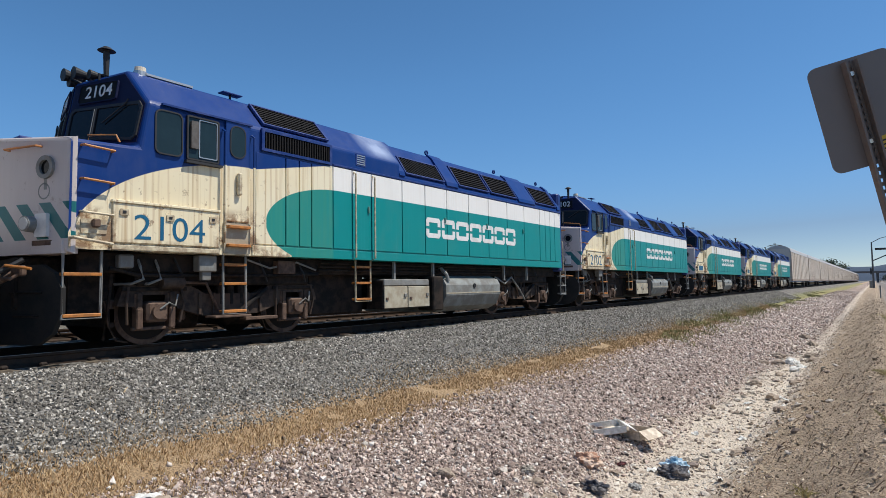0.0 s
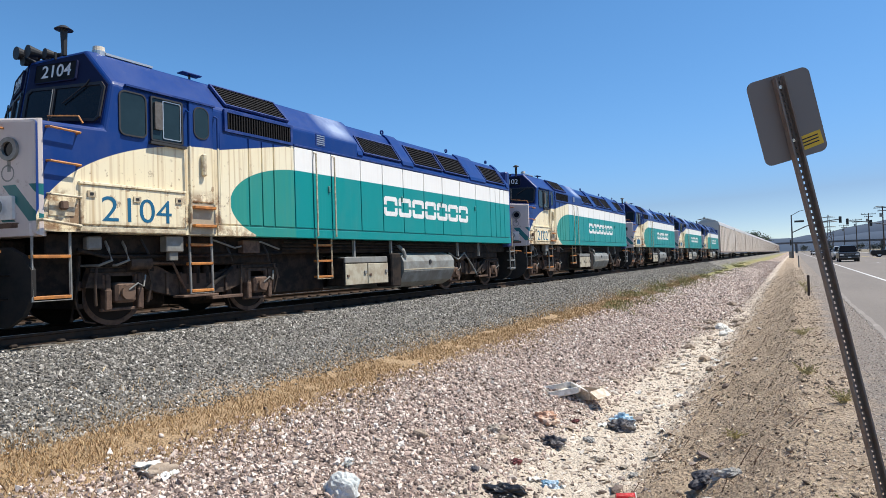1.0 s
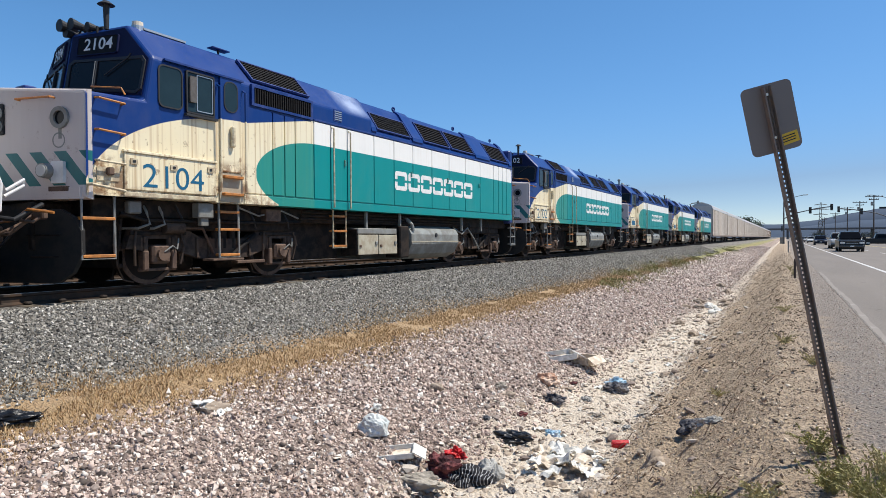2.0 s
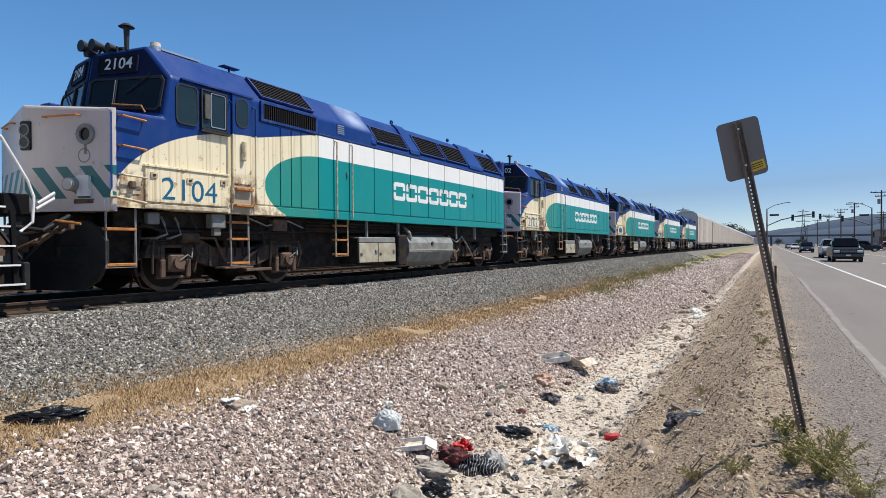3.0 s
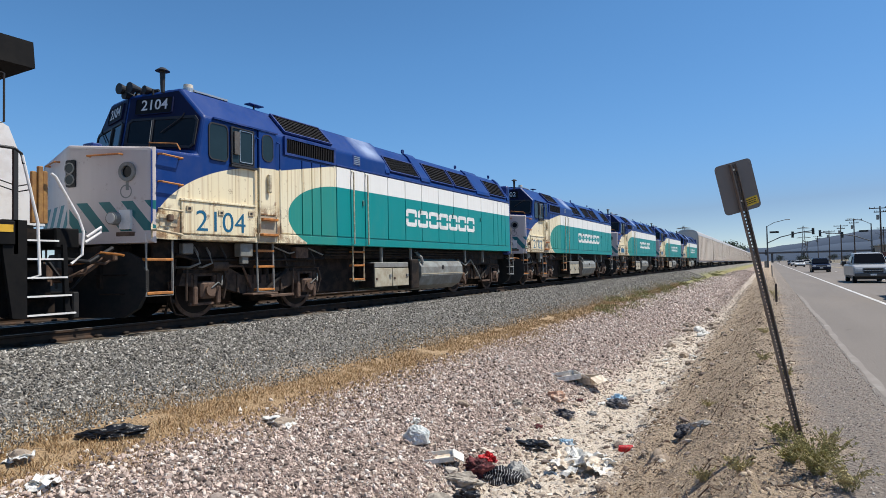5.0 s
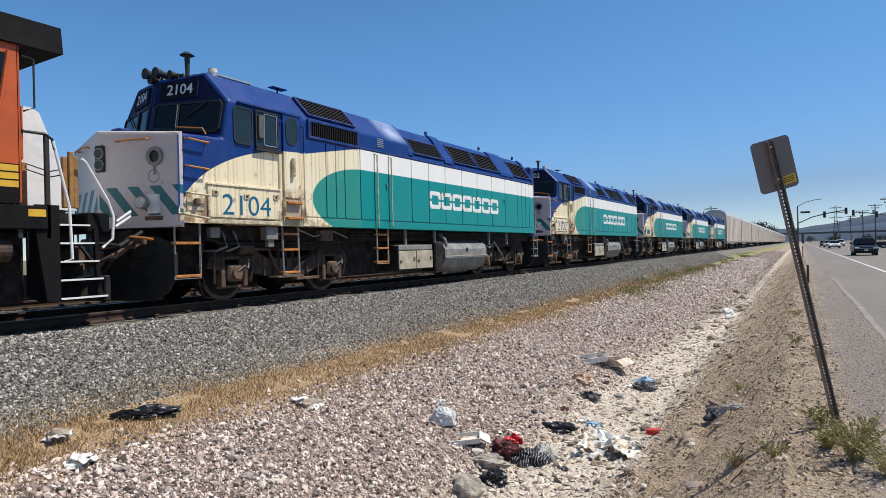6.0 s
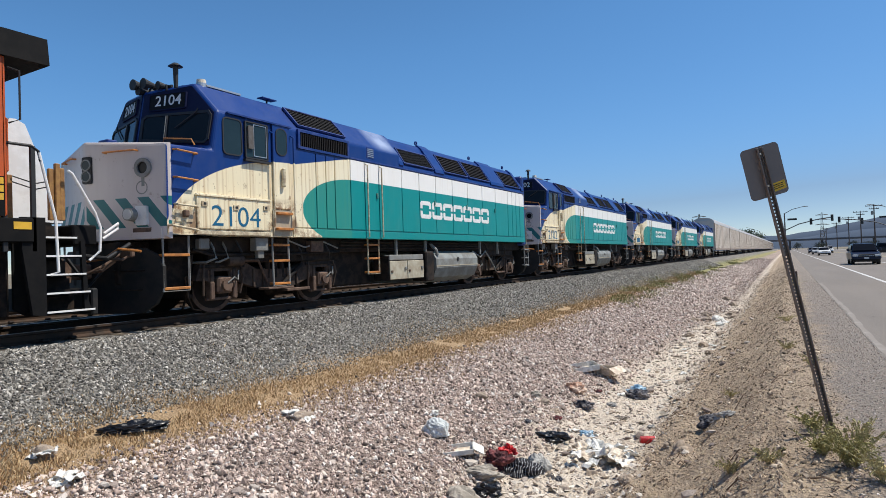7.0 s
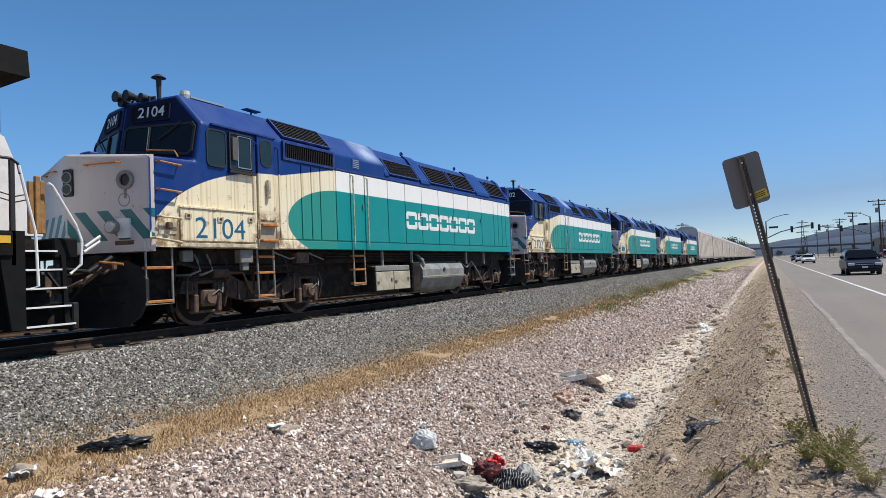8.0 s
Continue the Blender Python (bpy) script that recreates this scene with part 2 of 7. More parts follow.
def twin(ob, m, parent=None):
    """Another piece on the same mesh."""
    o = new(ob.name.split(".")[0], ob.data)
    o.parent = parent or ob.parent
    o.matrix_basis = m
    return o


def thing(name, label, category, m=None, group="", kind=""):
    e = new(name)
    e.empty_display_size = 0.2
    if m is not None:
        e.matrix_basis = m
    return tagged(e, label, category, group, kind)


def box(bm, x0, x1, y0, y1, z0, z1, bev=0.0, seg=1):
    r = bmesh.ops.create_cube(bm, size=1.0)
    for v in r["verts"]:
        v.co = Vector(((x0 + x1) / 2 + v.co.x * (x1 - x0), (y0 + y1) / 2 + v.co.y * (y1 - y0), (z0 + z1) / 2 + v.co.z * (z1 - z0)))
    if bev:
        es = list({e for v in r["verts"] for e in v.link_edges})
        bmesh.ops.bevel(bm, geom=es, offset=bev, segments=seg, affect="EDGES", profile=0.5)
    return bm


def abox(*a, **k):
    return box(bmesh.new(), *a, **k)


def cyl(bm, a, b, r, seg=12, r2=None):
    a, b = Vector(a), Vector(b)
    m = Matrix.Translation((a + b) / 2) @ (b - a).to_track_quat("Z", "Y").to_matrix().to_4x4()
    bmesh.ops.create_cone(bm, cap_ends=True, segments=seg, radius1=r, radius2=r if r2 is None else r2, depth=(b - a).length, matrix=m)
    return bm


def acyl(*a, **k):
    return cyl(bmesh.new(), *a, **k)


def pipe(bm, pts, r, seg=8):
    """A round rod through points, mitred at the bends."""
    pts = [Vector(p) for p in pts]
    rings = []
    for i, p in enumerate(pts):
        t = (pts[min(i + 1, len(pts) - 1)] - pts[max(i - 1, 0)]).normalized()
        up = Vector((0, 0, 1)) if abs(t.z) < 0.9 else Vector((1, 0, 0))
        s = t.cross(up).normalized()
        u = s.cross(t)
        rings.append([bm.verts.new(p + (s * math.cos(2 * math.pi * k / seg) + u * math.sin(2 * math.pi * k / seg)) * r) for k in range(seg)])
    for a, b in zip(rings, rings[1:]):
        for k in range(seg):
            bm.faces.new((a[k], a[(k + 1) % seg], b[(k + 1) % seg], b[k]))
    bm.faces.new(rings[0][::-1])
    bm.faces.new(rings[-1])
    return bm


def apipe(*a, **k):
    return pipe(bmesh.new(), *a, **k)


def prism(bm, poly, axis, a, b):
    """A polygon pushed along an axis: poly in the two other axes, in their order."""
    def at(p, v):
        return Vector({"x": (v, p[0], p[1]), "y": (p[0], v, p[1]), "z": (p[0], p[1], v)}[axis])
    lo, hi = [bm.verts.new(at(p, a)) for p in poly], [bm.verts.new(at(p, b)) for p in poly]
    n = len(poly)
    bm.faces.new(lo[::-1])
    bm.faces.new(hi)
    for i in range(n):
        bm.faces.new((lo[i], lo[(i + 1) % n], hi[(i + 1) % n], hi[i]))
    bmesh.ops.recalc_face_normals(bm, faces=bm.faces[:])
    return bm


def aprism(*a, **k):
    return prism(bmesh.new(), *a, **k)


def rounded(w, h, r, seg=4):
    """A rectangle with round corners, about its middle."""
    out = []
    for cx, cy, a0 in ((w / 2 - r, h / 2 - r, 0), (-w / 2 + r, h / 2 - r, 90), (-w / 2 + r, -h / 2 + r, 180), (w / 2 - r, -h / 2 + r, 270)):
        for k in range(seg + 1):
            a = radians(a0 + 90 * k / seg)
            out.append((cx + r * math.cos(a), cy + r * math.sin(a)))
    return out


def plate(poly, m, thick):
    """A flat piece with that outline on a plane: outline in m's x and y, its thickness along m's z."""
    bm = aprism(poly, "z", 0, thick)
    bm.transform(m)
    return bm


def rim(outer, inner, m, thick):
    bm = bmesh.new()
    n = len(outer)
    rings = [[bm.verts.new((*p, z)) for p in poly] for poly, z in ((outer, 0), (outer, thick), (inner, thick), (inner, 0))]
    for a, b in zip(rings, rings[1:] + rings[:1]):
        for i in range(n):
            bm.faces.new((a[i], a[(i + 1) % n], b[(i + 1) % n], b[i]))
    bmesh.ops.recalc_face_normals(bm, faces=bm.faces[:])
    bm.transform(m)
    return bm


def basis(o, u, v):
    """A pose at o with x along u and y along v."""
    u, v = Vector(u).normalized(), Vector(v).normalized()
    w = u.cross(v).normalized()
    v = w.cross(u)
    return Matrix(((u.x, v.x, w.x, o[0]), (u.y, v.y, w.y, o[1]), (u.z, v.z, w.z, o[2]), (0, 0, 0, 1)))


def lettering(text, m, size, depth=0.004, squeeze=1.0, bold=0.0):
    c = bpy.data.curves.new("lettering", "FONT")
    c.body, c.size, c.extrude, c.align_x, c.align_y, c.offset = text, size, depth, "CENTER", "CENTER", bold
    c.resolution_u = 4
    o = bpy.data.objects.new("lettering", c)
    scene.collection.objects.link(o)
    me = bpy.data.meshes.new_from_object(o.evaluated_get(bpy.context.evaluated_depsgraph_get()))
    bm = bmesh.new()
    bm.from_mesh(me)
    bpy.data.objects.remove(o)
    bpy.data.meshes.remove(me)
    bm.transform(m @ Matrix.Diagonal((squeeze, 1, 1, 1)))
    return bm


SIDE = lambda y, z, x=1.58: basis((x, y, z), (0, 1, 0), (0, 0, 1))


# ---- locomotive ----
PITCH = 17.12
HOOD_DOORS = (3.2, 3.86, 4.18, 4.48, 5.04, 5.58, 6.16, 7.19, 8.05, 8.95, 9.95, 10.95, 12.0, 13.05, 14.1, 14.5, 14.85, 15.2, 15.55)


def facet(x, z, off=0.0, side=1):
    """A point on the raked, V-shaped cab front."""
    return Vector((side * x, 0.79 + 0.28 * x + 0.174 * (z - 3.276), z)) + Vector((side * 0.28, -1.0, 0.174)).normalized() * off


def on_facet(x, z, off=0.0, side=1):
    return basis(facet(x, z, off, side), (1, side * 0.28, 0), (0, 0.174, 1))


def cab_shell(loco):
    bm = bmesh.new()
    for s in (1, -1):
        n1, s0, t1 = (s * 1.58, 0.24, 1.42), (s * 1.58, 1.41, 1.42), (s * 1.58, 0.25, 2.92)
        c1, b2, b1 = facet(1.58, 2.96, 0, s), facet(1.58, 3.67, 0, s), facet(1.02, 4.26, 0, s)
        t0, c0, b0 = (0, -0.13, 3.07), facet(0, 3.12), facet(0, 4.19)
        for f in ((n1, s0, (s * 1.58, 1.41, 3.67), b2, c1, t1), (t0, t1, c1, c0), (c0, c1, b2, b1, b0), (b0, b1, (s * 1.02, 1.41, 4.27), (0, 1.41, 4.36)), (b1, b2, (s * 1.58, 1.41, 3.67), (s * 1.02, 1.41, 4.27))):
            q = [bm.verts.new(p) for p in f]
            bm.faces.new(q if s > 0 else q[::-1])
    bmesh.ops.remove_doubles(bm, verts=bm.verts, dist=0.002)
    bmesh.ops.recalc_face_normals(bm, faces=bm.faces[:])
    es = [e for e in bm.edges if len(e.link_faces) == 2 and e.calc_face_angle(0) > 0.3]
    bmesh.ops.bevel(bm, geom=es, offset=0.05, segments=3, affect="EDGES", profile=0.5)
    cab = part("cab", bm, "livery", loco)
    bm = bmesh.new()
    poly = [(-1.592, 0.245), (0, -0.2), (1.592, 0.245), (1.592, 0.33), (-1.592, 0.33)]
    prism(bm, poly, "z", 1.36, 3.09)
    for v in bm.verts:
        if v.co.z > 3 and abs(v.co.x) > 1:
            v.co.z = 2.945
    es = [e for e in bm.edges if e.calc_face_angle(0) > 0.25 and max(v.co.y for v in e.verts) < 0.30]
    bmesh.ops.bevel(bm, geom=es, offset=0.07, segments=3, affect="EDGES", profile=0.5)
    nose = part("nose", bm, "nose", loco, "white nose with slanted teal stripes", smooth=False)

    def on_nose(x, z, off=0.0, s=1):
        p = Vector((s * x, -0.19 + 0.28 * x, z)) + Vector((s * 0.27, -0.963, 0)) * off
        return basis(p, (1, s * 0.28, 0), (0, 0, 1))

    # headlights on the nose ridge
    hl = part("headlight", plate(rounded(0.19, 0.46, 0.03), on_nose(0.08, 2.57, -0.01), 0.05), "black", nose, "twin headlight in a black housing")
    for z in (2.66, 2.465):
        m = on_nose(0.07, z, 0.035)
        part("lens", acyl(m @ Vector((0, 0, 0)), m @ Vector((0, 0, 0.012)), 0.08, 16), "side_glass", hl)
        part("lens_ring", rim([(0.098 * math.cos(a * 0.3927), 0.098 * math.sin(a * 0.3927)) for a in range(16)], [(0.08 * math.cos(a * 0.3927), 0.08 * math.sin(a * 0.3927)) for a in range(16)], m, 0.02), "grey", hl)
    # round port and ditch lamp
    m = on_nose(1.16, 2.545)
    ring = lambda r: [(r * math.cos(a * 0.3142), r * math.sin(a * 0.3142)) for a in range(20)]
    port = part("port", rim(ring(0.16), ring(0.10), m, 0.05), "grey", nose, "round port with a grey rim")
    part("port_glass", plate(ring(0.11), m, 0.015), "glass", port)
    part("cover_outline", rim(ring(0.115), ring(0.095), on_nose(1.12, 2.22), 0.012), "grey", nose)
    part("cover_strap", plate([(-0.03, -0.12), (0.03, -0.12), (0.03, 0.12), (-0.03, 0.12)], on_nose(1.145, 2.36), 0.012), "grey", nose)
    dl = part("ditch_light", plate(rounded(0.22, 0.32, 0.02), on_nose(1.13, 1.75), 0.06), "white", nose, "ditch light on a white bracket")
    m = on_nose(0.97, 1.77)
    part("lamp_body", acyl(m @ Vector((0, 0, 0)), m @ Vector((0, 0, 0.17)), 0.115, 18, r2=0.105), "grey", dl)
    part("lens", acyl(m @ Vector((0, 0, 0.17)), m @ Vector((0, 0, 0.18)), 0.085, 16), "lamp", dl)
    for s in (1, -1):
        a, b = on_nose(0.45, 2.84, 0.0, s), on_nose(1.06, 2.84, 0.0, s)
        q = [a @ Vector((0, 0, 0)), a @ Vector((0, 0, 0.09)), b @ Vector((0, 0, 0.09)), b @ Vector((0, 0, 0))]
        part("grab_iron", apipe(q, 0.016), "orange", nose, "rusty orange grab iron")
        m = on_nose(0.8, 2.2, 0.001, s)
        for k in range(4):
            mm = on_nose(0.30 + 0.24 * k, 2.24, 0.0, s)
            part("faded_mark", rim([(-0.1, -0.1), (0.1, -0.1), (0.1, 0.1), (-0.1, 0.1)], [(-0.065, -0.06), (0.065, -0.06), (0.065, 0.06), (-0.065, 0.06)], mm, 0.001), "faded", nose)
    part("nose_sill", aprism([(-1.5, 0.19), (0, -0.22), (1.5, 0.19), (1.5, 0.4), (-1.5, 0.4)], "z", 1.36, 1.53), "nose", nose, "grimy lower lip of the nose")
    part("marker_plate", plate(rounded(0.36, 0.07, 0.01), on_nose(1.13, 1.51, 0.02), 0.02), "rusty", nose)
    part("vent_cap", abox(-0.12, 0.16, 0.12, 0.32, 3.05, 3.16, 0.02), "bluepaint", nose, "dark blue cap on the nose top")
    # windscreens and number boxes on both halves of the front
    for s in (1, -1):
        def outline(pts, off):
            """Points given as (x, z) on that half of the front, as an outline and its pose."""
            m = on_facet(0.75, 3.5, off, s)
            inv = m.inverted()
            q = [tuple((inv @ facet(a, b, off, s))[:2]) for a, b in pts]
            return (q if s > 0 else q[::-1]), m
        # added panel: darkens the front, which faces away from the sun
        part("antiglare_panel", plate(*outline([(0.03, 3.17), (1.50, 3.04), (1.53, 3.64), (1.0, 4.20), (0.03, 4.13)], 0.004), 0.008), "antiglare", cab, "front panel in the dark navy of shaded blue")
        q, m = outline([(0.12, 3.25), (1.40, 3.115), (1.45, 3.16), (1.46, 3.58), (1.41, 3.64), (0.17, 3.67), (0.11, 3.62)], 0.010)
        w = part("windscreen", plate(q, m, 0.012), "glass", cab, "dark windscreen in black rubber")
        q2, m2 = outline([(0.07, 3.21), (1.41, 3.07), (1.49, 3.14), (1.50, 3.60), (1.43, 3.69), (0.15, 3.71), (0.06, 3.64)], 0.008)
        part("seal", rim(q2, [tuple((m2.inverted() @ (m @ Vector((*a, 0))))[:2]) for a in q], m2, 0.03), "rubber", w)
        a, b = facet(0.615, 3.19, 0.03, s), facet(0.60, 3.66, 0.03, s)
        part("pillar", apipe((a, b), 0.024), "rubber", w)
        part("pillar_trim", apipe((facet(0.60, 3.20, 0.052, s), facet(0.585, 3.65, 0.052, s)), 0.008), "grey", w)
        part("wiper", apipe((facet(1.22, 3.74, 0.045, s), facet(1.18, 3.66, 0.05, s), facet(0.80, 3.40, 0.05, s)), 0.011), "black", w)
        box_ = part("number_box", plate(rounded(0.78, 0.31, 0.03), on_facet(0.56, 3.935, 0.0, s), 0.035), "louvre", cab, "black number box")
        part("box_rim", rim(rounded(0.80, 0.33, 0.04), rounded(0.77, 0.30, 0.03), on_facet(0.56, 3.935, 0.0, s), 0.045), "antiglare", box_)
        part("grab_iron", apipe([facet(0.64, 3.10, 0.08, s), facet(0.66, 3.19, 0.12, s), facet(1.22, 3.13, 0.12, s), facet(1.27, 3.03, 0.08, s)], 0.016), "orange", cab, "rusty orange grab iron")
    # side windows and the cab door
    for s in (1, -1):
        x = s * 1.58
        fr = lambda y, z, off=0.0: basis((s * (1.58 + off), y, z), (0, s, 0), (0, 0, 1))
        w = part("quarter_window", plate(rounded(0.42, 0.66, 0.09), fr(1.62, 3.25, -0.004), 0.012), "side_glass", cab)
        part("seal", rim(rounded(0.45, 0.69, 0.10), rounded(0.405, 0.645, 0.08), fr(1.62, 3.25), 0.018), "rubber", w)
        w = part("sliding_window", plate(rounded(0.52, 0.66, 0.03), fr(2.19, 3.26, -0.004), 0.012), "side_glass", cab)
        part("track", rim(rounded(0.57, 0.71, 0.03), rounded(0.52, 0.66, 0.02), fr(2.19, 3.25), 0.03), "rubber", w)
        part("sash", rim(rounded(0.33, 0.62, 0.02), rounded(0.30, 0.59, 0.02), fr(2.28, 3.26), 0.02), "alu", w, "bare aluminium sash")
        part("wind_wing", plate(rounded(0.13, 0.44, 0.02), fr(2.03, 3.30), 0.05), "galv", w, "grey wind wing beside the window")
        part("drip_rail", abox(x - 0.02, x + 0.04, 1.5, 3.12, 3.66, 3.69), "bluepaint", cab)
        part("window_step", abox(x - 0.02, x + 0.06, 1.88, 2.52, 2.84, 2.88), "rubber", w)
        d = part("door", abox(min(x, x + s * 0.022), max(x, x + s * 0.022), 2.60, 3.07, 1.98, 3.70, 0.008), "livery", cab)
        part("door_window", plate(rounded(0.28, 0.52, 0.12), fr(2.83, 3.33, 0.02), 0.012), "side_glass", d)
        part("seal", rim(rounded(0.31, 0.55, 0.13), rounded(0.275, 0.515, 0.12), fr(2.83, 3.33, 0.02), 0.016), "rubber", d)
        part("handle", abox(min(x + s * .02, x + s * 0.10), max(x + s * .02, x + s * 0.10), 2.80, 2.88, 2.42, 2.80, 0.02), "creamrail", d, "cream door handle box")
        for y in (2.555, 3.12):
            part("handrail", apipe([(x, y, 3.5), (x + s * 0.08, y, 3.46), (x + s * 0.08, y, 1.62), (x, y, 1.58)], 0.02), "livery", cab)
        part("door_jamb", abox(min(x - s * 0.01, x + s * 0.012), max(x - s * 0.01, x + s * 0.012), 2.58, 3.09, 1.44, 1.95), "creambox", cab, "cream step well below the door")
        for z in (1.86, 1.55):
            part("step", abox(min(x, x + s * 0.1), max(x, x + s * 0.1), 2.62, 3.05, z, z + 0.05, 0.008), "orange", cab, "rusty orange step")
        # equipment cover that carries the road number
        pl = part("cover", abox(min(x, x + s * 0.03), max(x, x + s * 0.03), 0.80, 2.48, 1.53, 2.10, 0.01), "livery", cab)
        part("cover_lip", abox(min(x, x + s * 0.05), max(x, x + s * 0.05), 0.78, 2.5, 2.10, 2.14, 0.006), "livery", pl)
        for y, z in ((0.95, 1.97), (1.64, 1.94), (2.36, 1.97)):
            part("latch", plate(rounded(0.12, 0.09, 0.01), fr(y, z, 0.03), 0.02), "creamrail", pl)
            part("latch_slot", plate(rounded(0.05, 0.04, 0.005), fr(y, z, 0.05), 0.006), "black", pl)
        part("sill_beam", abox(min(x - s * 0.02, x + s * 0.02), max(x - s * 0.02, x + s * 0.02), 0.80, 2.5, 1.43, 1.50, 0.006), "creamrail", cab)
        for z, mt in ((2.81, "orange"), (2.35, "orange"), (1.90, "creamrail")):
            part("grab_iron", apipe([(x, 0.38, z + .03), (x + s * 0.10, 0.38, z + .02), (x + s * 0.10, 0.78, z), (x, 0.78, z)], 0.017), mt, cab, "grab iron, rusty at its ends")
        part("grab_iron", apipe([(x, 0.26, 1.57), (x + s * 0.08, 0.28, 1.57), (x + s * 0.08, 0.78, 1.50), (x, 0.78, 1.48)], 0.022), "creamrail", cab)
        part("recess", plate(rounded(0.34, 0.2, 0.02), fr(0.56, 1.74), 0.015), "creamrail", cab)
        part("hook", abox(min(x, x + s * 0.09), max(x, x + s * 0.09), 0.52, 0.62, 1.72, 1.84, 0.02), "rusty", cab)
    return cab


def roof_gear(loco):
    horn = part("horn", apipe([(0.05, 1.02, 4.18), (0.05, 1.05, 4.28), (0.55, 1.15, 4.26)], 0.028), "black", loco, "cluster of black air horns")
    for x, y, z, r in ((-0.12, 0.80, 4.315, 0.105), (0.10, 0.86, 4.32, 0.10), (0.36, 0.98, 4.27, 0.075), (-0.06, 0.86, 4.20, 0.08)):
        part("bell", acyl((x, y + 0.30, z), (x, y, z), 0.03, 14, r2=r), "black", horn)
    for x in (-0.15, 0.1):
        part("bell", acyl((x, 1.08, 4.27), (x, 1.42, 4.29), 0.03, 12, r2=0.07), "black", horn)
    for x in (-0.02, 0.26, 0.48):
        part("bracket", acyl((x, 1.08, 4.17), (x, 1.08, 4.28), 0.02, 8), "black", horn)
    part("vent_stalk", acyl((0.9, 3.15, 4.26), (0.9, 3.15, 4.38), 0.02, 8), "black", loco)
    an = part("antenna", acyl((0.82, 1.03, 4.15), (0.82, 1.03, 4.54), 0.036, 12, r2=0.05), "black", loco, "black antenna mast with a flat cap")
    part("cap", acyl((0.82, 1.03, 4.54), (0.82, 1.03, 4.60), 0.13, 16, r2=0.05), "black", an)
    be = part("beacon", acyl((0.92, 1.50, 4.24), (0.92, 1.50, 4.32), 0.10, 16), "alu", loco, "clear roof beacon")
    part("lens", acyl((0.92, 1.50, 4.32), (0.92, 1.50, 4.39), 0.09, 16, r2=0.085), "beacon", be)
    part("roof_strip", abox(0.97, 1.02, 1.55, 2.35, 4.265, 4.30), "alu", loco)
    part("roof_vent", abox(0.82, 1.0, 2.95, 3.35, 4.37, 4.39, 0.004), "bluepaint", loco)
    for y in (9.0, 12.4, 15.2):
        part("lifting_eye", rim([(0.065 * math.cos(a), 0.065 * math.sin(a)) for a in [k * 0.6283 for k in range(10)]], [(0.04 * math.cos(a), 0.04 * math.sin(a)) for a in [k * 0.6283 for k in range(10)]], SIDE(y, 4.33, 0.90), 0.04), "bluepaint", loco)


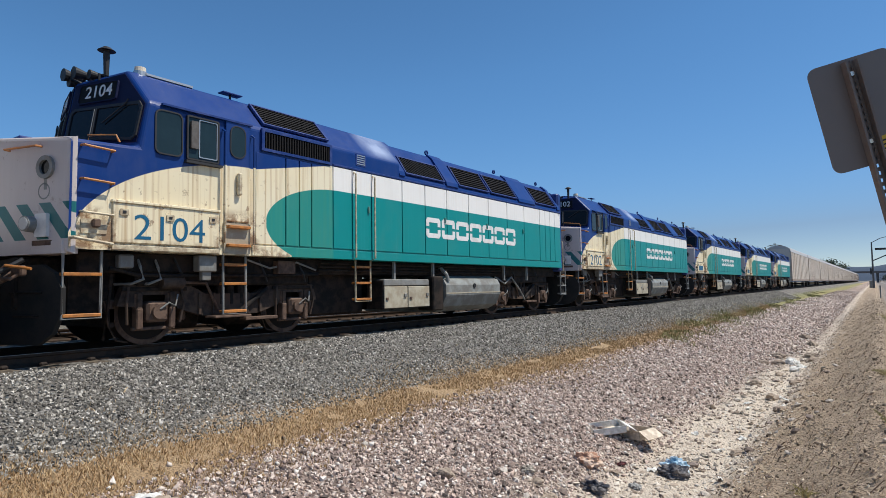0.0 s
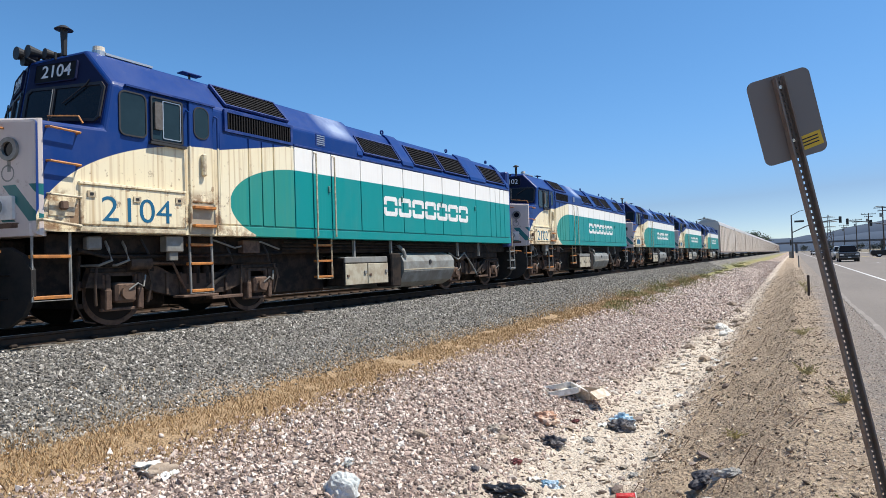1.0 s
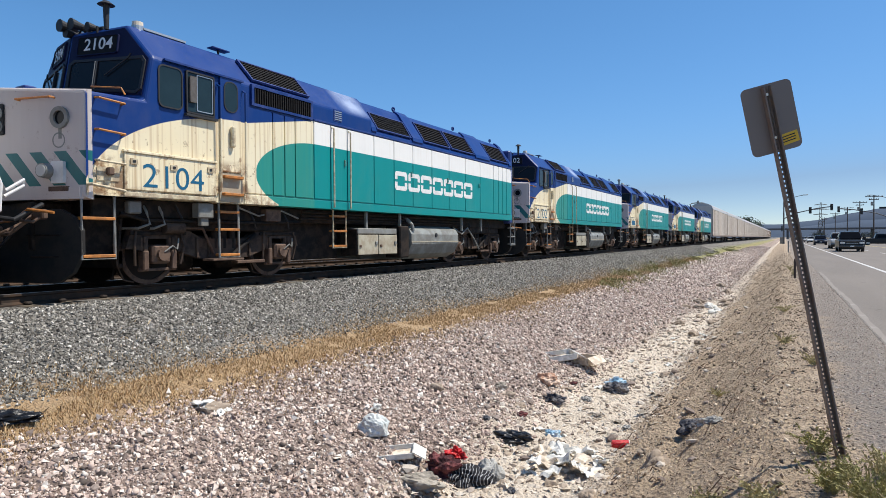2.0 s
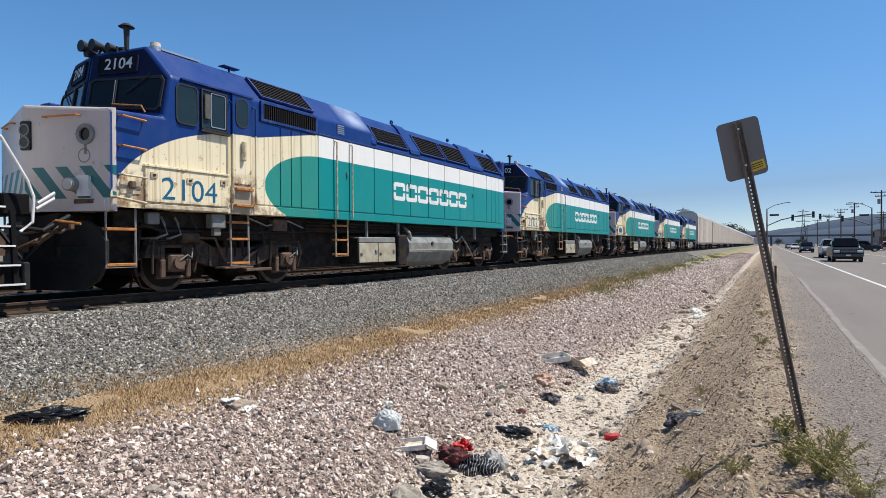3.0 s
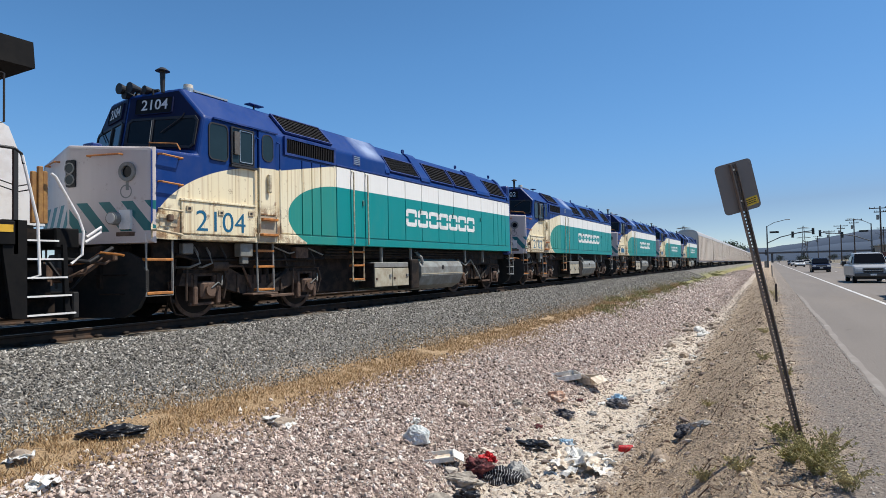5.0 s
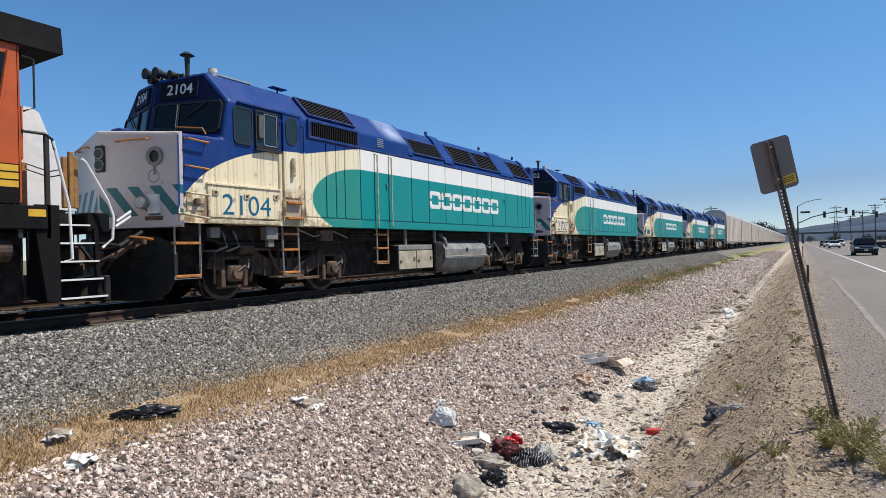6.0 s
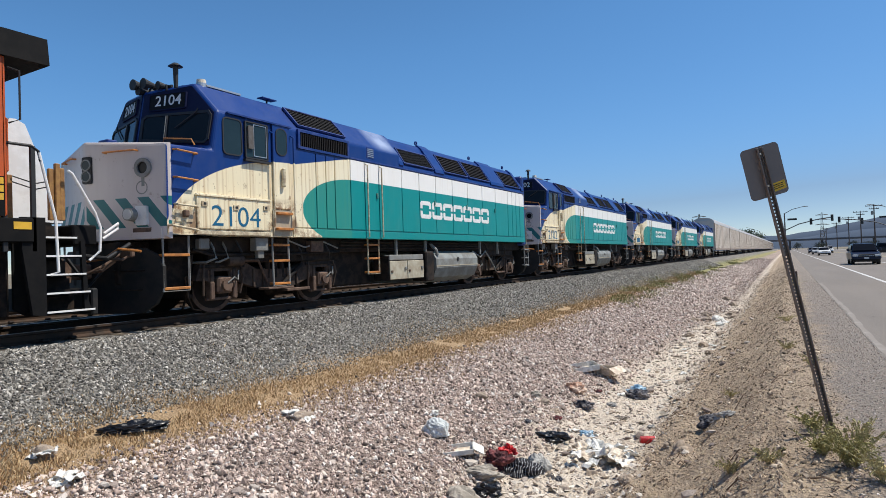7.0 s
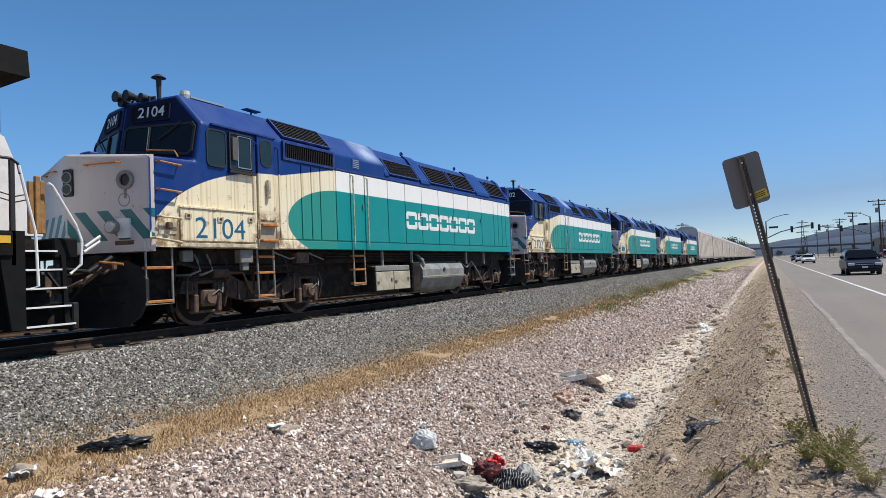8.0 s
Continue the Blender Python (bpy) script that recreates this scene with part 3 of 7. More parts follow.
def hood(loco):
    # lower carbody and rounded roof
    front = [(1.565, 1.42), (1.565, 3.67), (1.0, 4.27), (0.5, 4.34), (-0.5, 4.34), (-1.0, 4.27), (-1.565, 3.67), (-1.565, 1.42)]
    back = [(1.56, 1.42), (1.56, 3.38), (1.06, 4.14), (0.94, 4.24), (0.4, 4.31), (-0.4, 4.31), (-0.94, 4.24), (-1.06, 4.14), (-1.56, 3.38), (-1.56, 1.42)]
    bm = aprism(front, "y", 1.40, 7.12)
    es = [e for e in bm.edges if 0.15 < e.calc_face_angle(0) < 1.2]
    bmesh.ops.bevel(bm, geom=es, offset=0.06, segments=3, affect="EDGES", profile=0.5)
    part("front_hood", bm, "livery", loco)
    bm = aprism(back, "y", 7.11, 15.70)
    es = [e for e in bm.edges if 0.08 < e.calc_face_angle(0) < 1.2]
    bmesh.ops.bevel(bm, geom=es, offset=0.05, segments=3, affect="EDGES", profile=0.5)
    body = part("body", bm, "livery", loco)
    for s in (1, -1):
        x = s * 1.56
        lo, hi = (lambda a: (min(x, x + s * a), max(x, x + s * a)))(0.026)
        for i, (a, b) in enumerate(zip(HOOD_DOORS, HOOD_DOORS[1:])):
            zt = 3.27 if i > 3 else 3.24
            d = part("door", abox(lo, hi, a + 0.014, b - 0.014, 1.63, zt, 0.005), "livery", body)
            if i in (5, 8, 10, 12):
                part("latch", abox(min(x + s * .02, x + s * .06), max(x + s * .02, x + s * .06), b - 0.12, b - 0.07, 2.42, 2.56, 0.01), "tealrail", d)
        part("side_sill", abox(lo - 0.002, hi + 0.004, 3.14, 15.68, 1.42, 1.60, 0.008), "livery", body)
        part("gutter", abox(lo, hi + 0.012, 5.04, 15.68, 3.285, 3.325, 0.006), "bluepaint", body)
        for y, z0 in ((5.62, 1.46), (6.20, 1.46)):
            part("handrail", apipe([(x, y, 3.24), (x + s * 0.09, y, 3.2), (x + s * 0.09, y, z0), (x, y, z0 - 0.03)], 0.019), "creamrail", body, "tall grab rail, paint worn to rust")
        # louvre window behind the cab, upright
        lv = part("louvre", abox(min(x, x + s * 0.012), max(x, x + s * 0.012), 3.36, 4.96, 3.33, 3.64), "louvre", body, "black upright louvres")
        part("louvre_frame", rim([(-0.84, -0.2), (0.84, -0.2), (0.84, 0.2), (-0.84, 0.2)], [(-0.78, -0.15), (0.78, -0.15), (0.78, 0.15), (-0.78, 0.15)], basis((s * 1.56, 4.16, 3.485), (0, s, 0), (0, 0, 1)), 0.05), "bluepaint", lv)
        sl = None
        for k in range(26):
            y = 3.41 + k * 0.06
            if sl is None:
                sl = part("slat", abox(min(x, x + s * 0.04), max(x, x + s * 0.04), y, y + 0.022, 3.34, 3.63), "brown", lv)
            else:
                twin(sl, Matrix.Translation((0, k * 0.06, 0)), lv)
        # slanted grilles and the boxed humps between them, on the roof's slope
        def slope(y, z, off=0.0):
            if y < 5.0:
                return basis((s * (1.565 - (z - 3.67) * 0.942 + off * 0.728), y, z + off * 0.686), (0, s, 0), (-s * 0.686, 0, 0.728))
            return basis((s * (1.56 - (z - 3.38) * 0.658 + off * 0.835), y, z + off * 0.550), (0, s, 0), (-s * 0.550, 0, 0.835))

        for y0, y1, z0, z1, mt in ((3.40, 4.98, 3.75, 4.20, "brown"), (7.36, 8.92, 3.44, 3.90, "louvre"), (9.56, 11.08, 3.44, 4.02, "brown"), (11.18, 12.70, 3.44, 4.02, "brown"), (13.90, 15.42, 3.44, 4.02, "brown")):
            h = (z1 - z0) / (0.728 if y0 < 5 else 0.835)
            m = slope((y0 + y1) / 2, (z0 + z1) / 2, 0.01)
            w = y1 - y0
            rec = [(-w / 2, -h / 2), (w / 2, -h / 2), (w / 2, h / 2), (-w / 2, h / 2)]
            ins = [(px * (1 - 0.08 / w), py * (1 - 0.06 / h)) for px, py in rec]
            g = part("grille", plate(rec, m, 0.012), "louvre", body, "dark slanted roof grille")
            part("grille_rim", rim(rec, ins, m, 0.055), "bluepaint", g)
            count = 24 if mt == "louvre" else 9
            first = None
            for k in range(count):
                if mt == "louvre":
                    t = Matrix.Translation((s * 0, (k + 0.5) * w / count, 0))
                    if first is None:
                        mm = slope(y0, (z0 + z1) / 2, 0.02)
                        first = part("slat", plate([(-0.012, -h / 2 + .04), (0.012, -h / 2 + .04), (0.012, h / 2 - .04), (-0.012, h / 2 - .04)], mm, 0.035), mt, g)
                        first.matrix_basis = t
                    else:
                        twin(first, t, g)
                else:
                    zz = z0 + (k + 0.5) * (z1 - z0) / count
                    part("slat", plate([(-w / 2 + .04, -0.012), (w / 2 - .04, -0.012), (w / 2 - .04, 0.012), (-w / 2 + .04, 0.012)], slope((y0 + y1) / 2, zz, 0.02), 0.03), mt, g)
        for y0, y1 in ((7.12, 7.32), (8.98, 9.50), (12.76, 13.84), (15.48, 15.66)):
            poly = [(s * 1.54, 3.36), (s * 1.585, 3.40), (s * 1.56, 3.50), (s * 1.11, 4.15), (s * 0.95, 4.28), (s * 0.8, 4.1)]
            bm = aprism(poly, "y", y0, y1)
            part("roof_rib", bm, "livery", body)
        part("name_vent", plate(rounded(0.30, 0.26, 0.02), basis((s * 1.56, 5.86, 3.53), (0, s, 0), (0, 0, 1)), 0.012), "bluepaint", body)
        for k in range(5):
            part("vent_slot", abox(min(x, x + s * 0.02), max(x, x + s * 0.02), 5.74, 5.98, 3.43 + k * 0.045, 3.45 + k * 0.045), "alu", body)
        # operator's mark: plain white outlined blocks, seven in a row
        for k in range(7):
            y = 8.10 + k * 0.635
            m = basis((s * 1.586, y + 0.27 if s > 0 else 20.6 - y, 2.27), (0, s, 0), (0, 0, 1))
            w, h, b = 0.575, 0.49, 0.115
            for q in (1, -1):
                arch = [(-w / 2, q * 0.032), (-w / 2, q * (h / 2 - 0.06)), (-w / 2 + 0.06, q * h / 2), (w / 2 - 0.06, q * h / 2), (w / 2, q * (h / 2 - 0.06)), (w / 2, q * 0.032), (w / 2 - b, q * 0.032), (w / 2 - b, q * (h / 2 - b)), (-w / 2 + b, q * (h / 2 - b)), (-w / 2 + b, q * 0.032)]
                part("mark", plate(arch, m, 0.004), "white", body, "plain white bracket of the painted mark")
    part("walkway_roof", abox(-0.4, 0.4, 5.1, 15.4, 4.305, 4.37, 0.02), "bluepaint", loco)
    # rear end
    rear = part("rear_wall", abox(-1.5, 1.5, 15.68, 15.95, 1.30, 4.0, 0.05), "bluepaint", loco, "blue rear end wall")
    part("rear_door", abox(-0.35, 0.35, 15.94, 15.97, 1.4, 3.4, 0.01), "grey", rear)
    return body


def bogie(loco, yc):
    b = part("bogie", abox(-0.95, 0.95, yc - 0.45, yc + 0.45, 0.55, 0.85, 0.03), "under", loco, "grimy two-axle bogie")
    for s in (1, -1):
        lo, hi = sorted((s * 0.98, s * 1.14))
        poly = [(yc - 1.95, 0.62), (yc - 1.85, 0.92), (yc - 0.9, 0.98), (yc - 0.5, 0.78), (yc + 0.5, 0.78), (yc + 0.9, 0.98), (yc + 1.85, 0.92), (yc + 1.95, 0.62), (yc + 1.68, 0.60), (yc + 1.62, 0.78), (yc + 1.08, 0.78), (yc + 1.0, 0.56), (yc + 0.55, 0.42), (yc - 0.55, 0.42), (yc - 1.0, 0.56), (yc - 1.08, 0.78), (yc - 1.62, 0.78), (yc - 1.68, 0.60)]
        part("side_frame", aprism(poly, "x", lo, hi), "truck", b)
        for dy in (-1.37, 1.37):
            y = yc + dy
            ax = part("axle_box", abox(*sorted((s * 1.0, s * 1.24)), y - 0.17, y + 0.17, 0.36, 0.68, 0.04), "rusty", b, "rusty axle box")
            part("cap", acyl((s * 1.24, y, 0.52), (s * 1.30, y, 0.52), 0.11, 14), "rusty", ax)
            for d in (-0.26, 0.26):
                part("spring", acyl((s * 1.1, y + d, 0.58), (s * 1.1, y + d, 0.80), 0.075, 10), "rusty", b)
                part("hanger", abox(*sorted((s * 1.04, s * 1.20)), y + d - 0.05, y + d + 0.05, 0.26, 0.58, 0.015), "rusty", b)
            part("tie_bar", abox(*sorted((s * 1.06, s * 1.14)), y - 0.34, y + 0.34, 0.24, 0.29, 0.01), "rusty", b)
        part("brake_cylinder", acyl((s * 1.24, yc - 1.34, 0.97), (s * 1.24, yc - 0.98, 0.97), 0.10, 16), "truck", b, "dusty brown brake cylinder")
        part("brake_rod", apipe([(s * 1.22, yc - 0.98, 0.97), (s * 1.22, yc - 0.55, 0.96), (s * 1.2, yc - 0.30, 0.5)], 0.025), "rusty", b)
        part("sand_pipe", apipe([(s * 1.18, yc - 2.05, 1.1), (s * 1.1, yc - 2.06, 0.6), (s * 0.8, yc - 1.98, 0.12)], 0.025), "under", b)
        part("damper", acyl((s * 1.2, yc + 0.1, 0.45), (s * 1.2, yc + 0.7, 0.86), 0.045, 10), "under", b)
        for dy in (-1.37, 1.37):
            y = yc + dy
            for a in (-0.42, 0.40):
                part("brake_hanger", apipe([(s * 1.16, y + a, 0.92), (s * 1.20, y + a * 1.12, 0.66), (s * 1.14, y + a * 1.02, 0.34)], 0.022), "truck", b)
                part("brake_shoe", abox(*sorted((s * 0.86, s * 1.0)), y + a * 1.38 - 0.05, y + a * 1.38 + 0.05, 0.36, 0.72, 0.02), "rusty", b)
            part("pedestal_liner", abox(*sorted((s * 1.13, s * 1.19)), y - 0.30, y - 0.22, 0.34, 0.82, 0.01), "truck", b)
            part("pedestal_liner", abox(*sorted((s * 1.13, s * 1.19)), y + 0.22, y + 0.30, 0.34, 0.82, 0.01), "truck", b)
            part("wear_plate", abox(*sorted((s * 1.14, s * 1.17)), y - 0.52, y + 0.52, 0.84, 0.90, 0.008), "under", b)
            part("sensor_cable", apipe([(s * 1.30, y, 0.56), (s * 1.34, y + 0.12, 0.66), (s * 1.27, y + 0.26, 0.60), (s * 1.2, y + 0.34, 0.78)], 0.013), "grey", b)
            part("sand_hose", apipe([(s * 1.0, y - 0.70, 0.70), (s * 0.98, y - 0.62, 0.32), (s * 0.92, y - 0.48, 0.10), (s * 0.9, y - 0.30, 0.06)], 0.013), "truck", b)
        for a in (-0.62, -0.36, 0.30, 0.58):
            part("frame_rib", abox(*sorted((s * 1.13, s * 1.18)), yc + a - 0.025, yc + a + 0.025, 0.44, 0.80, 0.008), "truck", b)
        for a in (-0.2, 0.0, 0.2):
            part("bolster_spring", acyl((s * 1.08, yc + a, 0.60), (s * 1.08, yc + a, 0.92), 0.07, 10), "under", b)
        part("brake_beam", abox(*sorted((s * 1.02, s * 1.2)), yc + 0.25, yc + 0.95, 0.30, 0.36, 0.01), "rusty", b)
    for dy in (-1.37, 1.37):
        y = yc + dy
        part("axle", acyl((-1.0, y, 0.51), (1.0, y, 0.51), 0.09, 12), "wheel", b)
        for s in (1, -1):
            w = part("wheel", acyl((s * 0.71, y, 0.51), (s * 0.84, y, 0.51), 0.505, 36), "wheel", b)
            part("tyre", rim([(0.506 * math.cos(a * 0.1745), 0.506 * math.sin(a * 0.1745)) for a in range(36)], [(0.43 * math.cos(a * 0.1745), 0.43 * math.sin(a * 0.1745)) for a in range(36)], basis((s * 0.84, y, 0.51), (0, s, 0), (0, 0, 1)), 0.02), "rusty", w)
            part("flange", acyl((s * 0.68, y, 0.51), (s * 0.71, y, 0.51), 0.535, 36), "wheel", w)
    return b


def ladder(loco, x, y0, y1, z0, z1, rungs, mt, tread, slope=0.0):
    l = part("ladder", apipe([(x - slope, y0, z1), (x, y0, z0), (x, y1, z0), (x - slope, y1, z1)], 0.022), mt, loco, "steel ladder with orange treads")
    for z in rungs:
        part("tread", abox(x - 0.12, x + 0.03, y0, y1, z, z + 0.045, 0.006), tread, l)
    return l


def underbody(loco):
    u = part("underframe", abox(-1.25, 1.25, 0.5, 15.8, 1.12, 1.42, 0.02), "under", loco, "black underframe")
    for s in (1, -1):
        for k, z in enumerate((1.34, 1.27, 1.20)):
            part("conduit", apipe([(s * (1.36 - 0.03 * k), 4.9, z), (s * (1.36 - 0.03 * k), 12.2, z)], 0.022), "under", u)
        for y in (7.05, 8.52, 12.0, 13.4):
            part("bracket", abox(*sorted((s * 1.40, s * 1.46)), y - 0.02, y + 0.03, 1.0, 1.42), "grey", u)
        bx = part("battery_box", abox(*sorted((s * 1.0, s * 1.50)), 6.60, 8.30, 0.36, 1.0, 0.02), "under", loco, "battery box with pale doors")
        for a, b in ((6.62, 7.42), (7.45, 8.25)):
            dr = part("box_door", abox(*sorted((s * 1.50, s * 1.53)), a, b, 0.38, 0.86, 0.008), "creambox", bx)
            part("hinge", abox(*sorted((s * 1.53, s * 1.55)), a + 0.04, a + 0.12, 0.56, 0.62, 0.005), "rusty", dr)
            part("latch", abox(*sorted((s * 1.53, s * 1.56)), b - 0.14, b - 0.05, 0.62, 0.70, 0.008), "grey", dr)
        part("box_lid", abox(*sorted((s * 1.30, s * 1.52)), 6.62, 8.25, 0.88, 1.02, 0.015), "grey", bx)
        for y in (1.35, 1.62):
            part("air_hose", apipe([(s * 1.2, y, 1.36), (s * 1.32, y, 1.2), (s * 1.36, y + 0.03, 1.02), (s * 1.25, y - 0.1, 0.95), (s * 0.95, y - 0.2, 0.95)], 0.022), "grey", loco)
        part("junction_box", abox(*sorted((s * 1.32, s * 1.5)), 2.2, 2.52, 1.14, 1.40, 0.015), "tank", loco, "grey junction box")
        part("spout", abox(*sorted((s * 1.36, s * 1.46)), 2.28, 2.44, 1.0, 1.16, 0.01), "tank", loco)
        part("cable_box", abox(*sorted((s * 1.2, s * 1.4)), 3.85, 4.25, 1.12, 1.36, 0.01), "rusty", loco)
        ladder(loco, s * 1.47, 0.23, 0.72, 0.48, 1.44, (1.06, 0.5), "grey", "orange")
        ladder(loco, s * 1.47, 2.66, 3.10, 0.44, 1.46, (1.24, 0.92, 0.46), "grey", "orange", s * 0.02)
        ladder(loco, s * 1.45, 5.80, 6.26, 0.56, 1.46, (1.26, 0.92, 0.58), "creamrail", "orange")
        ladder(loco, s * 1.45, 15.85, 16.25, 0.5, 1.36, (1.12, 0.8, 0.52), "grey", "grey")
        part("ladder_foot", abox(*sorted((s * 1.2, s * 1.5)), 2.5, 3.2, 0.38, 0.42, 0.01), "rusty", loco)
        part("side_pipe", apipe([(s * 1.3, 11.7, 1.1), (s * 1.34, 12.2, 0.9), (s * 1.34, 12.6, 1.1), (s * 1.3, 13.2, 0.7), (s * 1.3, 13.5, 0.4)], 0.025), "grey", loco)
    # fuel tank: a rounded lower body on the cross-section
    poly = [(1.22, 1.12), (1.48, 1.02), (1.56, 0.88), (1.56, 0.62), (1.42, 0.34), (1.15, 0.20), (-1.15, 0.20), (-1.42, 0.34), (-1.56, 0.62), (-1.56, 0.88), (-1.48, 1.02), (-1.22, 1.12)]
    tank = part("fuel_tank", aprism(poly, "y", 8.9, 11.55), "tank", loco, "grey fuel tank stained below")
    for s in (1, -1):
        part("seam", abox(*sorted((s * 1.555, s * 1.57)), 8.9, 11.55, 0.66, 0.69), "creambox", tank)
        part("gauge", acyl((s * 1.56, 10.2, 0.86), (s * 1.58, 10.2, 0.86), 0.06, 12), "black", tank)
        part("filler", apipe([(s * 1.30, 8.98, 1.34), (s * 1.5, 9.0, 1.15), (s * 1.52, 9.05, 0.98)], 0.05), "grey", tank)
        part("end_plate", abox(*sorted((s * 1.0, s * 1.5)), 8.45, 8.88, 0.26, 1.1, 0.03), "under", tank)
    # pilot, hoses and couplers at both ends
    poly = [(-1.05, 1.24), (-1.28, 1.12), (-1.42, 0.88), (-1.42, 0.55), (-1.28, 0.28), (-1.0, 0.13), (1.0, 0.13), (1.28, 0.28), (1.42, 0.55), (1.42, 0.88), (1.28, 1.12), (1.05, 1.24)]
    bm = bmesh.new()
    half = [(0.0, 0.13), (1.08, 0.13), (1.34, 0.28), (1.49, 0.55), (1.49, 0.90), (1.36, 1.10), (1.12, 1.22), (0.0, 1.22)]
    for s in (1, -1):
        prism(bm, [(s * p[0], p[1]) for p in half], "y", -0.04, 0.02)
    for v in bm.verts:
        v.co.y += 0.28 * abs(v.co.x) - 0.17
    pl = part("pilot", bm, "plow", loco, "black pilot plate")
    part("step_slot", apipe([(0.55, -0.06, 0.84), (1.15, 0.11, 0.84)], 0.016), "under", pl)
    part("step_slot", apipe([(0.62, -0.04, 0.52), (1.10, 0.10, 0.52)], 0.014), "under", pl)
    part("cut_lever", apipe([(1.42, -0.12, 1.15), (1.1, -0.3, 1.2), (0.75, -0.32, 1.05), (0.3, -0.34, 1.02)], 0.02), "orange", pl, "rusty orange uncoupling lever")
    part("glad_hand", apipe([(0.8, -0.15, 1.05), (0.75, -0.4, 0.9), (0.55, -0.55, 0.78), (0.3, -0.6, 0.8)], 0.03), "rusty", pl)
    part("brake_hose", apipe([(0.95, -0.13, 1.16), (0.98, -0.3, 1.0), (0.86, -0.42, 0.86), (0.66, -0.44, 0.84)], 0.026), "rusty", pl, "rust-brown brake hose")
    part("brake_hose", apipe([(1.18, -0.13, 1.12), (1.14, -0.26, 1.02), (0.98, -0.34, 1.04), (0.9, -0.3, 1.12)], 0.022), "rusty", pl, "rust-brown brake hose")
    part("hose_bracket", abox(0.9, 1.24, -0.18, -0.1, 1.06, 1.2, 0.02), "rusty", pl)
    part("train_line", apipe([(1.1, -0.1, 1.28), (1.05, -0.45, 1.05), (0.8, -0.7, 1.1)], 0.035), "black", pl)
    rp = part("rear_pilot", aprism(poly, "y", 16.05, 16.22), "plow", loco, "black rear pilot plate")
    part("rear_platform", abox(-1.45, 1.45, 15.9, 16.25, 1.22, 1.32, 0.01), "under", loco)
    for s in (1, -1):
        part("rear_handrail", apipe([(s * 1.4, 16.2, 1.32), (s * 1.4, 16.2, 2.35), (s * 1.4, 15.96, 2.4)], 0.022), "creamrail", rp)
        part("rear_hose", apipe([(s * 0.8, 16.2, 1.1), (s * 0.75, 16.45, 0.7), (s * 0.5, 16.7, 0.75)], 0.03), "under", rp)
    for y0, d in ((-0.62, 1), (16.50, -1)):
        c = part("coupler", abox(-0.12, 0.12, *sorted((y0, y0 + d * 0.6)), 0.72, 0.98, 0.03), "rusty", loco, "rusty knuckle coupler")
        part("knuckle", acyl((0.05, y0, 0.68), (0.05, y0, 1.02), 0.14, 12), "rusty", c)
    for yc in (3.05, 13.60):
        for dy in (-0.75, 0.75):
            part("traction_motor", abox(-0.62, 0.62, yc + dy - 0.5, yc + dy + 0.5, 0.2, 0.98, 0.08), "under", loco)
        part("bolster", abox(-1.2, 1.2, yc - 1.7, yc + 1.7, 0.92, 1.14, 0.03), "under", loco)
        part("brake_rigging", abox(-1.0, 1.0, yc - 2.0, yc - 1.9, 0.3, 0.6, 0.02), "under", loco)
    # made-up dark blocks that keep the shaded gaps under the body black
    part("equipment_box", abox(-0.95, 0.95, 4.95, 6.55, 0.30, 1.2, 0.03), "under", loco)
    part("equipment_box", abox(-0.9, 0.9, 0.5, 1.2, 0.5, 1.2, 0.03), "under", loco)
    part("equipment_box", abox(-1.1, 1.1, 11.6, 12.0, 0.5, 1.2, 0.03), "under", loco)
    part("draft_gear", abox(-0.7, 0.7, -0.05, 0.6, 0.6, 1.34, 0.03), "under", loco)
    for s in (1, -1):
        part("pipe_run", apipe([(s * 1.32, 0.9, 1.18), (s * 1.32, 1.3, 1.08), (s * 1.32, 3.3, 1.08), (s * 1.3, 4.9, 1.12)], 0.028), "under", loco)
        part("pipe_run", apipe([(s * 1.36, 3.2, 1.36), (s * 1.34, 3.7, 1.22), (s * 1.36, 4.3, 1.34), (s * 1.34, 4.8, 1.20)], 0.018), "grey", loco)
        part("air_valve", abox(*sorted((s * 1.26, s * 1.40)), 1.0, 1.22, 1.18, 1.38, 0.02), "grey", loco)
        for y in (1.9, 3.5, 4.4, 12.7, 14.2):
            part("cable", apipe([(s * 1.28, y, 1.36), (s * 1.34, y + 0.08, 1.14), (s * 1.26, y + 0.2, 0.98)], 0.02), "black", loco)
    bogie(loco, 3.05)
    bogie(loco, 13.60)


def numbers(loco, text, readable):
    """Road number in both number boxes and on the covers."""
    def kids(o, stem):
        return [c for c in o.children if c.name.split(".")[0] == stem]
    cab = kids(loco, "cab")[0]
    for i, (s, bx) in enumerate(zip((1, -1), kids(cab, "number_box"))):
        m = on_facet(0.575, 3.945, 0.037, s)
        bm = lettering(text, m, 0.285, 0.003, 1.0, 0.002) if readable else plate(rounded(0.6, 0.2, 0.02), m, 0.004)
        part("road_number", bm, "white", bx, "white road number " + text if readable else "white number bar")
    for s, pl in zip((1, -1), kids(cab, "cover")):
        m = basis((s * 1.612, 1.66, 1.75), (0, s, 0), (0, 0, 1))
        bm = lettering(text, m, 0.53, 0.003, 1.10, -0.002) if readable else plate(rounded(1.0, 0.28, 0.02), m, 0.004)
        part("road_number", bm, "number", pl, "blue road number " + text if readable else "blue number bar")


